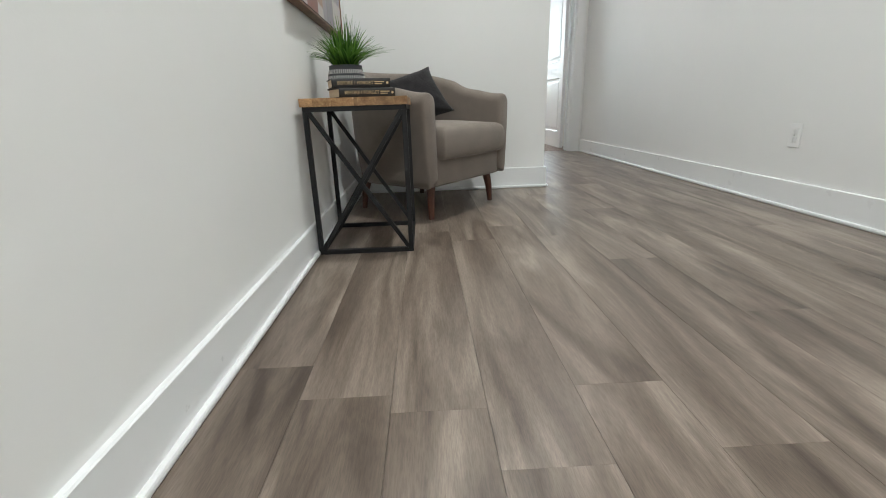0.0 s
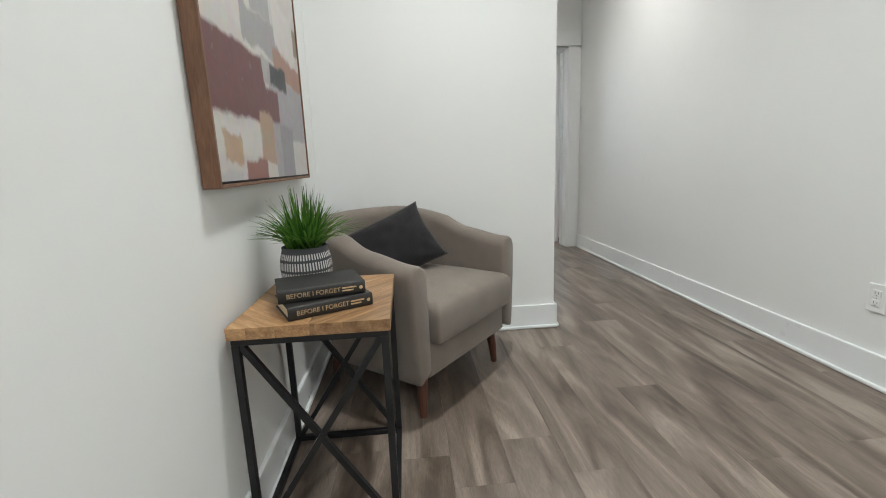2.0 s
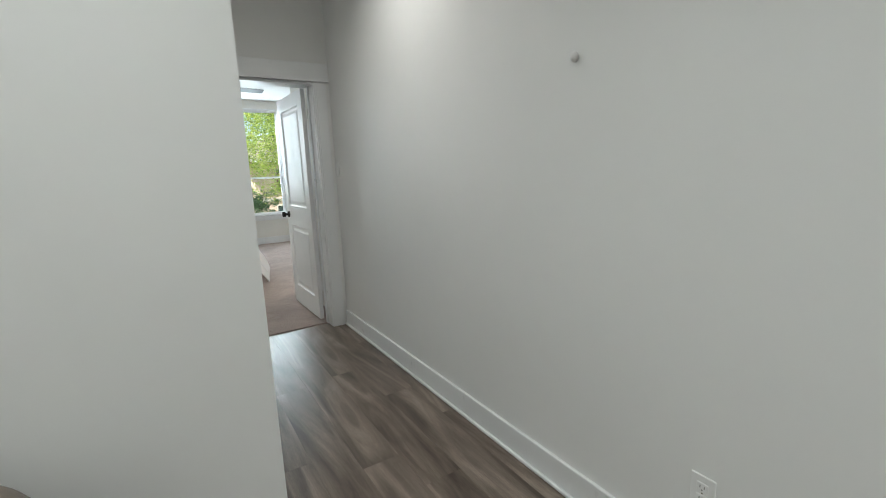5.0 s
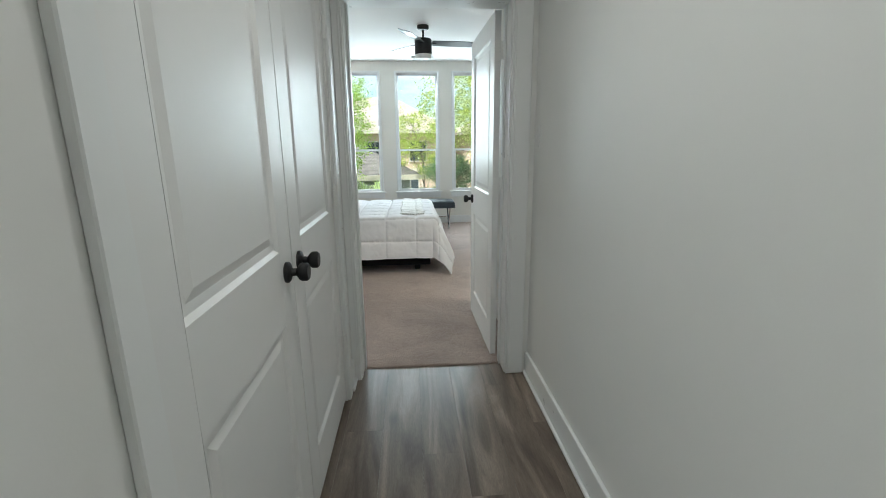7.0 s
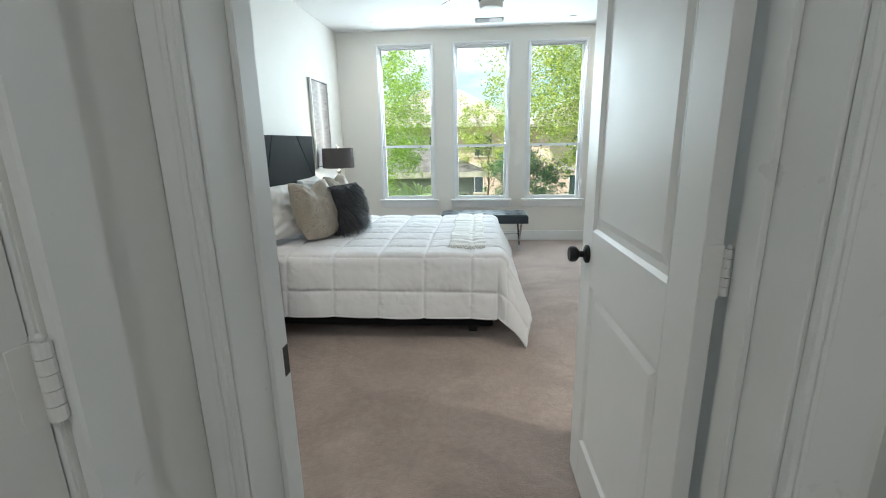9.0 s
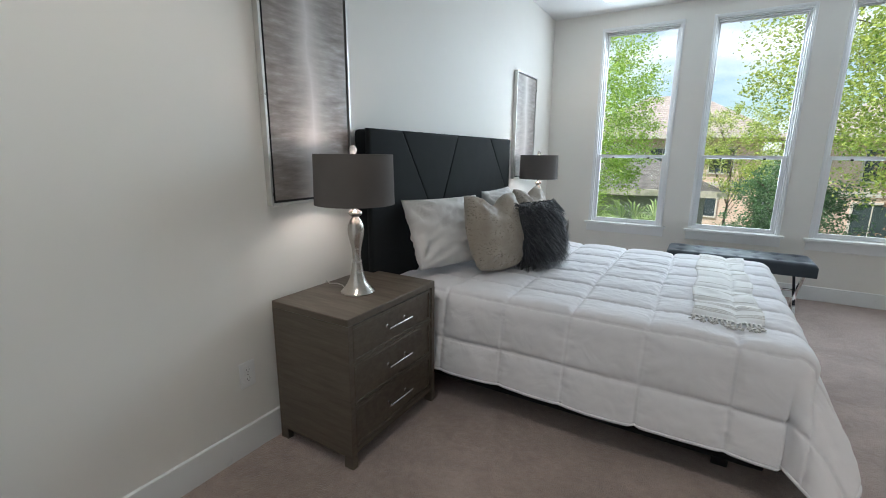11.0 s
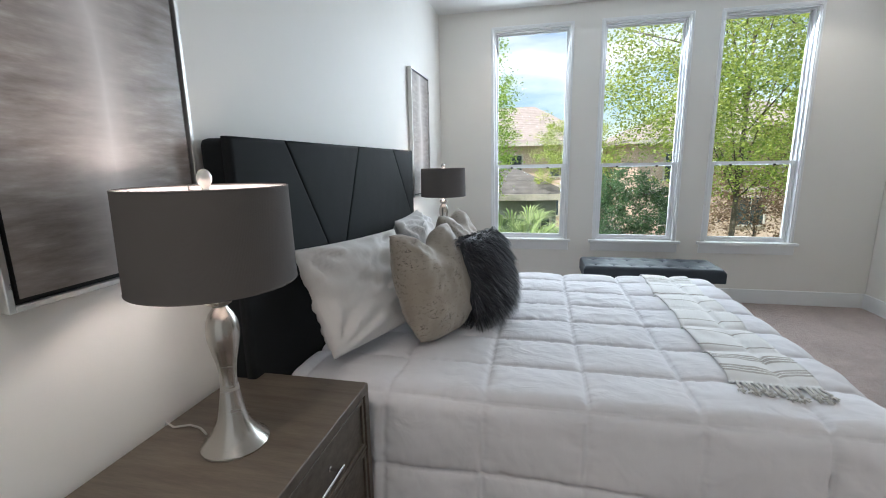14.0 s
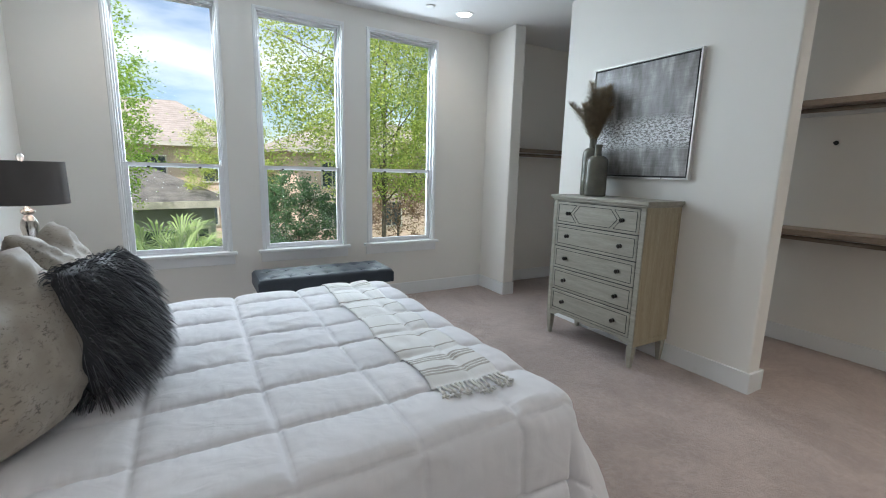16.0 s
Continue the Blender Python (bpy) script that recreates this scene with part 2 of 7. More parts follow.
def glass_mat():
    m, nt, b = nodes_of("window_glass")
    nt.nodes.remove(b)
    out = nt.nodes["Material Output"]
    tr = nt.nodes.new("ShaderNodeBsdfTransparent")
    tr.inputs["Color"].default_value = (0.97, 0.985, 0.98, 1)
    gl = nt.nodes.new("ShaderNodeBsdfGlossy")
    gl.inputs["Roughness"].default_value = 0.02
    fr = nt.nodes.new("ShaderNodeFresnel")
    fr.inputs["IOR"].default_value = 1.35
    mx = nt.nodes.new("ShaderNodeMixShader")
    nt.links.new(fr.outputs[0], mx.inputs[0])
    nt.links.new(tr.outputs[0], mx.inputs[1])
    nt.links.new(gl.outputs[0], mx.inputs[2])
    nt.links.new(mx.outputs[0], out.inputs["Surface"])
    return m


def glow_mat(name, color, strength):
    m, nt, b = nodes_of(name)
    b.inputs["Base Color"].default_value = (*color, 1)
    b.inputs["Emission Color"].default_value = (*color, 1)
    b.inputs["Emission Strength"].default_value = strength
    return m


def leaf_mat(name, dark, light):
    m, nt, b = nodes_of(name)
    geo = nt.nodes.new("ShaderNodeNewGeometry")
    t1, _ = tex(nt, "Noise", 0.5, Detail=3)
    f = calc(nt, "ADD", calc(nt, "MULTIPLY", geo.outputs["Random Per Island"], 0.6), calc(nt, "MULTIPLY", t1.outputs["Fac"], 0.5))
    c = ramp(nt, f, [(0.2, dark), (0.8, light)])
    nt.links.new(c, b.inputs["Base Color"])
    b.inputs["Roughness"].default_value = 0.5
    b.inputs["Specular IOR Level"].default_value = 0.3
    b.inputs["Transmission Weight"].default_value = 0.0
    out = nt.nodes["Material Output"]
    tl = nt.nodes.new("ShaderNodeBsdfTranslucent")
    nt.links.new(c, tl.inputs["Color"])
    mx = nt.nodes.new("ShaderNodeMixShader")
    mx.inputs[0].default_value = 0.5
    nt.links.new(b.outputs[0], mx.inputs[1])
    nt.links.new(tl.outputs[0], mx.inputs[2])
    nt.links.new(mx.outputs[0], out.inputs["Surface"])
    return m


def fur_mat():
    """Long pile: each strand has its own grey."""
    m, nt, b = nodes_of("grey_faux_fur")
    geo = nt.nodes.new("ShaderNodeNewGeometry")
    c = ramp(nt, geo.outputs["Random Per Island"], [(0.0, (0.022, 0.023, 0.027)), (0.6, (0.070, 0.072, 0.080)), (1.0, (0.20, 0.20, 0.215))])
    nt.links.new(c, b.inputs["Base Color"])
    b.inputs["Roughness"].default_value = 0.45
    b.inputs["Specular IOR Level"].default_value = 0.4
    return m


def roof_mat(name, dark, light):
    m, nt, b = nodes_of(name)
    t, _ = tex(nt, "Noise", 3.0, Detail=6)
    nt.links.new(ramp(nt, t.outputs["Fac"], [(0.3, dark), (0.7, light)]), b.inputs["Base Color"])
    b.inputs["Roughness"].default_value = 0.9
    w, _ = tex(nt, "Wave", 2.2, rot=(0, 90, 0), Distortion=0.6)
    bump(nt, b, w.outputs["Fac"], 0.5, 0.03)
    return m


M = {}
M["wall"] = paint("cream_wall_paint", (0.80, 0.80, 0.785))
M["wall_bed"] = paint("warm_white_wall_paint", (0.80, 0.78, 0.735))
M["ceiling"] = paint("ceiling_paint", (0.80, 0.80, 0.79), 0.8, 0.2)
M["trim"] = paint("semigloss_trim_paint", (0.80, 0.81, 0.81), 0.32, 0.03)
M["door"] = paint("satin_door_paint", (0.80, 0.80, 0.795), 0.36, 0.04)
M["plank"] = floor_planks_mat()
M["subfloor"] = surface("subfloor", (0.035, 0.03, 0.026), 0.9)
M["carpet"] = carpet_mat()
M["glass"] = glass_mat()
M["vinyl"] = surface("white_vinyl", (0.80, 0.81, 0.82), 0.35, vary=0.03, relief=0.03)
M["black_metal"] = surface("matte_black_metal", (0.012, 0.012, 0.013), 0.5, 0.3, vary=0.3, relief=0.1, depth=0.0008)
M["black_plastic"] = surface("black_plastic", (0.01, 0.01, 0.011), 0.4, vary=0.2, relief=0.02)
M["nickel"] = surface("brushed_nickel", (0.50, 0.47, 0.43), 0.25, 1.0, vary=0.02, scale=3, fine=300, relief=0.02, depth=0.0003, stretch=(1, 1, 8))
M["chrome"] = surface("polished_chrome", (0.75, 0.75, 0.76), 0.10, 1.0, vary=0.03, relief=0)
M["silver_frame"] = surface("silver_leaf_frame", (0.66, 0.65, 0.63), 0.33, 0.85, vary=0.10, scale=12, relief=0.1)
M["plastic_white"] = surface("white_plastic", (0.80, 0.80, 0.79), 0.35, vary=0.03, relief=0.02)
M["lcd"] = surface("grey_green_display", (0.10, 0.115, 0.10), 0.15, vary=0.05, relief=0)
M["slot_grey"] = surface("grey_slot", (0.22, 0.22, 0.215), 0.6, relief=0)
M["dark_slot"] = surface("dark_slot", (0.015, 0.015, 0.015), 0.7, relief=0)
M["sofa"] = fabric("taupe_linen", (0.235, 0.196, 0.165), 1100)
M["walnut"] = wood("dark_walnut_leg", (0.035, 0.012, 0.008), (0.12, 0.045, 0.026), 0.35, (12, 12, 1))
M["charcoal"] = fabric("charcoal_fabric", (0.017, 0.015, 0.0165), 240, vary=0.5, relief=1.0, sheen=0.15)
M["acacia"] = wood("acacia_chevron", (0.21, 0.095, 0.035), (0.60, 0.36, 0.17), 0.42, (16, 1.4, 16), 3.0, per_piece=0.42)
M["pot"] = None
M["grass"] = leaf_mat("artificial_grass", (0.018, 0.065, 0.008), (0.13, 0.28, 0.04))
M["book"] = surface("black_cloth_cover", (0.017, 0.015, 0.014), 0.55, vary=0.2, fine=500, relief=0.2, depth=0.0006)
M["pages"] = surface("book_pages", (0.62, 0.53, 0.40), 0.8, vary=0.15, scale=4, fine=300, stretch=(1, 1, 14), relief=0.4, depth=0.001)
M["gilt"] = surface("gilt_lettering", (0.55, 0.40, 0.22), 0.4, 0.4, relief=0)
M["brown_frame"] = wood("brown_wood_frame", (0.12, 0.055, 0.028), (0.21, 0.105, 0.055), 0.5, (10, 10, 1.2))
M["velvet"] = fabric("black_green_velvet", (0.0075, 0.0095, 0.0105), 1500, sheen=0.03, rough=0.8)
M["duvet"] = crumpled_cotton("white_cotton", (0.79, 0.78, 0.80))
M["pillowcase"] = crumpled_cotton("white_percale", (0.76, 0.74, 0.72))
M["mattress"] = fabric("mattress_cover", (0.70, 0.69, 0.68), 900, vary=0.05)
M["bed_base"] = fabric("black_bed_base", (0.01, 0.01, 0.011), 900)
M["nightstand"] = wood("grey_brown_veneer", (0.078, 0.061, 0.045), (0.128, 0.103, 0.077), 0.42, (1.2, 10, 14), 3.2, gap=0.15)
M["shade"] = fabric("grey_linen_shade", (0.140, 0.125, 0.118), 1300, vary=0.06, relief=0.3, sheen=0.0)
M["shade_in"] = surface("pale_shade_lining", (0.66, 0.60, 0.58), 0.7, vary=0.04)
M["crystal"] = surface("clear_finial", (0.75, 0.73, 0.70), 0.08, 0.6, relief=0)
M["cord"] = surface("clear_cord", (0.45, 0.43, 0.40), 0.3, relief=0)
M["fur"] = fur_mat()
M["throw"] = None
M["tassel"] = fabric("cream_tassel", (0.78, 0.75, 0.71), 600, vary=0.06)
M["bench_top"] = fabric("slate_leatherette", (0.048, 0.057, 0.068), 500, sheen=0.0, rough=0.45)
# one wood in two tints: front greyed by window light, side left warmer
M["dresser"] = wood("washed_wood_cool_lit", (0.245, 0.228, 0.185), (0.35, 0.332, 0.280), 0.5, (14, 1.2, 14), 2.6, gap=0.15)
M["dresser_side"] = wood("washed_wood_warm_lit", (0.30, 0.25, 0.165), (0.40, 0.345, 0.24), 0.5, (14, 14, 1.2), 2.6, gap=0.15)
M["dresser_line"] = surface("dark_inlay_and_gap_shade", (0.035, 0.032, 0.028), 0.6, relief=0)
M["knob"] = surface("aged_bronze_knob", (0.03, 0.026, 0.022), 0.35, 0.7, vary=0.3)
M["glaze"] = surface("olive_grey_glaze", (0.115, 0.110, 0.088), 0.14, vary=0.25, scale=7, relief=0.02)
M["pampas"] = surface("dried_pampas", (0.27, 0.215, 0.14), 0.9, vary=0.3, scale=30, relief=0)
M["shelf"] = wood("grey_brown_shelf", (0.17, 0.135, 0.105), (0.27, 0.22, 0.175), 0.5, (14, 1.2, 14))
M["bark"] = surface("bark", (0.14, 0.11, 0.085), 0.9, vary=0.4, scale=5, fine=30, relief=0.8, depth=0.03)
M["leaf_a"] = leaf_mat("spring_leaves", (0.19, 0.34, 0.05), (0.52, 0.68, 0.14))
M["leaf_b"] = leaf_mat("summer_leaves", (0.17, 0.28, 0.05), (0.62, 0.67, 0.18))
M["leaf_c"] = leaf_mat("dark_leaves", (0.05, 0.11, 0.06), (0.17, 0.28, 0.13))
M["leaf_d"] = leaf_mat("russet_leaves", (0.24, 0.13, 0.09), (0.48, 0.34, 0.22))
M["palm"] = leaf_mat("palm_leaves", (0.16, 0.25, 0.08), (0.50, 0.60, 0.26))
M["stucco"] = surface("tan_stucco", (0.66, 0.49, 0.38), 0.9, vary=0.12, scale=1.5, fine=25, relief=0.4, depth=0.01)
M["stucco_grey"] = surface("grey_stucco", (0.34, 0.33, 0.30), 0.9, vary=0.12, scale=1.5, fine=25, relief=0.4, depth=0.01)
M["roof_dark"] = roof_mat("dark_shingles", (0.085, 0.078, 0.074), (0.17, 0.155, 0.145))
M["roof_light"] = roof_mat("weathered_shingles", (0.24, 0.20, 0.175), (0.36, 0.30, 0.27))
M["ext_trim"] = surface("house_trim", (0.60, 0.54, 0.46), 0.7)
M["ext_glass"] = surface("house_window_glass", (0.05, 0.065, 0.07), 0.08, vary=0.2, relief=0)
M["lawn"] = surface("lawn", (0.09, 0.14, 0.04), 0.95, vary=0.4, scale=0.8, fine=30, relief=0.6, depth=0.03)
M["asphalt"] = surface("asphalt", (0.06, 0.06, 0.06), 0.95, vary=0.2, scale=2)
M["iron"] = surface("fence_iron", (0.02, 0.02, 0.022), 0.6, 0.4)

# ---- building helpers ----
def box(bm, x0, x1, y0, y1, z0, z1, bevel=0.0, segs=1):
    m = Matrix.LocRotScale(((x0 + x1) / 2, (y0 + y1) / 2, (z0 + z1) / 2), None, (abs(x1 - x0), abs(y1 - y0), abs(z1 - z0)))
    vs = bmesh.ops.create_cube(bm, size=1, matrix=m)["verts"]
    if bevel:
        es = list({e for v in vs for e in v.link_edges})
        bmesh.ops.bevel(bm, geom=es, offset=bevel, segments=segs, profile=0.5, affect="EDGES")
    return bm


def boxed(x0, x1, y0, y1, z0, z1, bevel=0.0, segs=1):
    return box(bmesh.new(), x0, x1, y0, y1, z0, z1, bevel, segs)


def lathe(bm, profile, segs=32, at=(0, 0, 0), closed_bottom=True, closed_top=True):
    """Turns (radius, height) points round the z axis."""
    rings = []
    for r, z in profile:
        rings.append([bm.verts.new((at[0] + r * math.cos(2 * math.pi * k / segs), at[1] + r * math.sin(2 * math.pi * k / segs), at[2] + z)) for k in range(segs)])
    for a, b in zip(rings, rings[1:]):
        for k in range(segs):
            bm.faces.new((a[k], a[(k + 1) % segs], b[(k + 1) % segs], b[k]))
    if closed_bottom:
        bm.faces.new(list(reversed(rings[0])))
    if closed_top:
        bm.faces.new(rings[-1])
    return bm


def tube(bm, points, radius, segs=8, end_radius=None):
    """A round bar along points, tapering to end_radius."""
    pts = [Vector(p) for p in points]
    rings = []
    n = len(pts)
    ref = Vector((0.13, 0.27, 0.95)).normalized()
    for i, p in enumerate(pts):
        d = (pts[min(i + 1, n - 1)] - pts[max(i - 1, 0)]).normalized()
        if abs(d.dot(ref)) > 0.97:
            ref = Vector((0.95, 0.2, 0.1)).normalized()
        a = d.cross(ref).normalized()
        b = d.cross(a)
        r = radius if end_radius is None else radius + (end_radius - radius) * i / max(1, n - 1)
        rings.append([bm.verts.new(p + r * (math.cos(2 * math.pi * k / segs) * a + math.sin(2 * math.pi * k / segs) * b)) for k in range(segs)])
    for a, b in zip(rings, rings[1:]):
        for k in range(segs):
            bm.faces.new((a[k], a[(k + 1) % segs], b[(k + 1) % segs], b[k]))
    bm.faces.new(list(reversed(rings[0])))
    bm.faces.new(rings[-1])
    return bm


def bar(bm, a, b, w, h=None):
    """A square bar from a to b."""
    a, b = Vector(a), Vector(b)
    d = b - a
    q = d.to_track_quat("Z", "Y")
    m = Matrix.LocRotScale((a + b) / 2, q, (w, h or w, d.length))
    bmesh.ops.create_cube(bm, size=1, matrix=m)
    return bm


def sheet_grid(bm, nu, nv, fn, wrap=False):
    vs = [[bm.verts.new(fn(i / (nu - 1), j / (nv - 1))) for j in range(nv)] for i in range(nu)]
    for i in range(nu - 1):
        for j in range(nv - 1):
            bm.faces.new((vs[i][j], vs[i + 1][j], vs[i + 1][j + 1], vs[i][j + 1]))
    return vs


def clip(poly, n, d):
    """The part of a flat polygon where n . p <= d."""
    out = []
    for p, q in zip(poly, poly[1:] + poly[:1]):
        a, b = n[0] * p[0] + n[1] * p[1] - d, n[0] * q[0] + n[1] * q[1] - d
        if a <= 0:
            out.append(p)
        if (a < 0 < b) or (b < 0 < a):
            t = a / (a - b)
            out.append((p[0] + t * (q[0] - p[0]), p[1] + t * (q[1] - p[1])))
    return out


def prism(bm, poly, z0, z1):
    lo = [bm.verts.new((x, y, z0)) for x, y in poly]
    hi = [bm.verts.new((x, y, z1)) for x, y in poly]
    n = len(poly)
    bm.faces.new(list(reversed(lo)))
    bm.faces.new(hi)
    for k in range(n):
        bm.faces.new((lo[k], lo[(k + 1) % n], hi[(k + 1) % n], hi[k]))
    return bm


def data_of(name, bm, material, smooth=False):
    bmesh.ops.recalc_face_normals(bm, faces=bm.faces)
    me = bpy.data.meshes.new(name)
    bm.to_mesh(me)
    bm.free()
    if smooth:
        me.polygons.foreach_set("use_smooth", [True] * len(me.polygons))
        if smooth != "all":
            me.set_sharp_from_angle(angle=radians(40))
    me.materials.append(material)
    return me


def part(name, bm, material, parent, label="", smooth=False):
    ob = new(name, data_of(name, bm, material, smooth))
    ob.parent = parent
    return tagged(ob, label) if label else ob


def thing(name, label, category, m=None, group=""):
    ob = new(name)
    ob.empty_display_size = 0.1
    if m is not None:
        ob.matrix_world = m
    return tagged(ob, label, category, group)


def single(name, bm, material, label, category, m=None, group="", smooth=False):
    ob = new(name, data_of(name, bm, material, smooth))
    if m is not None:
        ob.matrix_world = m
    return tagged(ob, label, category, group)


def structure(name, bm, material, label="", smooth=False):
    return tagged(new(name, data_of(name, bm, material, smooth)), label, kind="structure")


def words(text, size, material, name, parent, m, depth=0.0004):
    cu = bpy.data.curves.new(name, "FONT")
    cu.body, cu.size, cu.extrude, cu.align_x, cu.align_y = text, size, depth, "CENTER", "CENTER"
    tmp = bpy.data.objects.new(name, cu)
    scene.collection.objects.link(tmp)
    bpy.context.view_layer.update()
    me = bpy.data.meshes.new_from_object(tmp)
    bpy.data.objects.remove(tmp)
    me.materials.clear()
    me.materials.append(material)
    ob = new(name, me)
    ob.parent = parent
    ob.matrix_local = m
    return ob

# ---- the rooms ----
XL, XR, YB = 0.42, 2.69, 3.25          # living corner: side wall, long hall wall, end wall
XH = 1.67                              # hall wall with the closet doors
YD0, YD1 = 5.464, 5.645                # wall with the bedroom door
BX0, BY1 = 0.335, 10.71                # bedroom: headboard wall, window wall
PX0, PX1 = 4.10, 4.23                  # partition before the wardrobe space
CX1 = 5.33                             # back of the wardrobe space
ZH, ZB = 2.79, 2.66                    # ceilings
DX0, DX1, DZ = 1.708, 2.570, 2.03        # bedroom door opening
KY0, KY1, KZ = 3.710, 5.242, 2.03        # closet door opening

# living corner and hall
structure("wall_living_side", boxed(XL - 0.12, XL, -3.0, YB + 0.12, 0, ZH), M["wall"], "cream painted plaster wall")
structure("wall_living_end", boxed(XL, XH, YB, YB + 0.12, 0, ZH), M["wall"], "cream painted plaster wall")
bm = bmesh.new()
box(bm, XH - 0.12, XH, YB + 0.12, KY0, 0, ZH)
box(bm, XH - 0.12, XH, KY1, YD0, 0, ZH)
box(bm, XH - 0.12, XH, KY0, KY1, KZ, ZH)
structure("wall_hall_closet", bm, M["wall"], "cream painted wall round the closet doors")
structure("wall_hall_long", boxed(XR, XR + 0.12, -3.0, YD0, 0, ZH), M["wall"], "long cream painted hall wall with small scuffs")
structure("wall_behind", boxed(XL - 0.12, XR + 0.12, -3.12, -3.0, 0, ZH), M["wall"])
structure("ceiling_living", boxed(XL - 0.12, XR + 0.12, -3.12, YD0, ZH, ZH + 0.1), M["ceiling"], "flat white ceiling")
# closet behind the double doors
bm = bmesh.new()
box(bm, XH - 0.80, XH - 0.72, YB + 0.12, YD0, 0, ZH)
structure("wall_closet_back", bm, M["wall"])

# bedroom
bm = bmesh.new()
box(bm, BX0 - 0.12, DX0, YD0, YD1, 0, ZH)
box(bm, DX1, CX1 + 0.12, YD0, YD1, 0, ZH)
box(bm, DX0, DX1, YD0, YD1, DZ, ZH)
structure("wall_bedroom_door", bm, M["wall"], "painted wall round the bedroom door")
structure("wall_headboard", boxed(BX0 - 0.12, BX0, YD1, BY1 + 0.16, 0, ZB), M["wall_bed"], "warm white bedroom wall")
WIN_X = (1.20, 2.165, 3.105)
WIN_W, WIN_Z0, WIN_Z1 = 0.69, 0.565, 2.490
bm = bmesh.new()
edges = [BX0 - 0.12] + [v for c in WIN_X for v in (c - WIN_W / 2, c + WIN_W / 2)] + [CX1 + 0.12]
for a, b in zip(edges[0::2], edges[1::2]):
    box(bm, a, b, BY1, BY1 + 0.16, 0, ZB)
for c in WIN_X:
    box(bm, c - WIN_W / 2, c + WIN_W / 2, BY1, BY1 + 0.16, 0, WIN_Z0)
    box(bm, c - WIN_W / 2, c + WIN_W / 2, BY1, BY1 + 0.16, WIN_Z1, ZB)
structure("wall_windows", bm, M["wall_bed"], "warm white wall with three tall windows")
structure("wall_partition", boxed(PX0, PX1, 7.935, 9.60, 0, ZB, 0.012, 2), M["wall_bed"], "freestanding cream partition with rounded corners")
structure("wall_pier", boxed(PX0 - 0.03, PX1 - 0.03, 10.275, BY1, 0, ZB, 0.012, 2), M["wall_bed"])
structure("wall_wardrobe_back", boxed(CX1, CX1 + 0.12, YD1, BY1, 0, ZB), M["wall_bed"])
structure("ceiling_bedroom", boxed(BX0 - 0.12, CX1 + 0.12, YD1, BY1 + 0.16, ZB, ZB + 0.1), M["ceiling"], "flat white ceiling")
# unseen slab over all ceilings, added to keep outside light from leaking in
structure("overhead_blocker", boxed(-0.2, CX1 + 0.3, -3.3, BY1 + 0.5, ZH + 0.12, ZH + 0.25), M["stucco_grey"])

# unseen wall, added so that the gap at the door hinges stays dark
structure("wall_gap_shade", boxed(2.668, 2.788, YD1, 6.58, 0, ZB), M["wall_bed"], "short added wall that shades the gap behind the open door")

# floors
structure("floor_base", boxed(XH - 0.80, XR + 0.12, -3.0, YD1 + 0.02, -0.14, -0.012), M["subfloor"])
structure("floor_base_living", boxed(XL - 0.12, XH - 0.80, -3.0, YB + 0.12, -0.14, -0.012), M["subfloor"])


def carpet():
    bm = bmesh.new()
    x0, x1, y0, y1 = BX0, CX1, 5.572, BY1
    nx, ny = 170, 170
    rows = []
    for i in range(nx + 1):
        col = []
        for j in range(ny + 1):
            x, y = x0 + (x1 - x0) * i / nx, y0 + (y1 - y0) * (j / ny) ** 1.3
            z = 0.008 + 0.004 * noise.noise((x * 3.1, y * 3.1, 0)) + 0.003 * noise.noise((x * 17, y * 17, 3))
            if j == 0:
                z = -0.004
                y += 0.006 * noise.noise((x * 40, 0, 7))
            col.append(bm.verts.new((x, y, z)))
        rows.append(col)
    for i in range(nx):
        for j in range(ny):
            bm.faces.new((rows[i][j], rows[i + 1][j], rows[i + 1][j + 1], rows[i][j + 1]))
    return bm


structure("floor_carpet", carpet(), M["carpet"], "beige-brown cut-pile carpet with brushed marks", smooth="all")
structure("floor_base_bedroom", boxed(BX0 - 0.12, CX1 + 0.12, YD1 + 0.02, BY1 + 0.16, -0.14, -0.012), M["subfloor"])


# baseboards with a shoe moulding where they meet the vinyl floor
def board(name, x0, x1, y0, y1, side, shoe, h=0.135, t=0.016):
    """A baseboard on the wall face; side: the way it faces (+x, -x, +y, -y)."""
    bm = bmesh.new()
    sx, sy = {"+x": (1, 0), "-x": (-1, 0), "+y": (0, 1), "-y": (0, -1)}[side]
    if sx:
        a, b = sorted((x0, x0 + sx * t))
        box(bm, a, b, y0, y1, 0.0, h, 0.003)
        if shoe:
            a, b = sorted((x0 + sx * (t - 0.002), x0 + sx * (t + 0.013)))
            box(bm, a, b, y0, y1, 0.0, 0.018, 0.006, 2)
    else:
        a, b = sorted((y0, y0 + sy * t))
        box(bm, x0, x1, a, b, 0.0, h, 0.003)
        if shoe:
            a, b = sorted((y0 + sy * (t - 0.002), y0 + sy * (t + 0.013)))
            box(bm, x0, x1, a, b, 0.0, 0.018, 0.006, 2)
    structure(name, bm, M["trim"], "white painted baseboard")


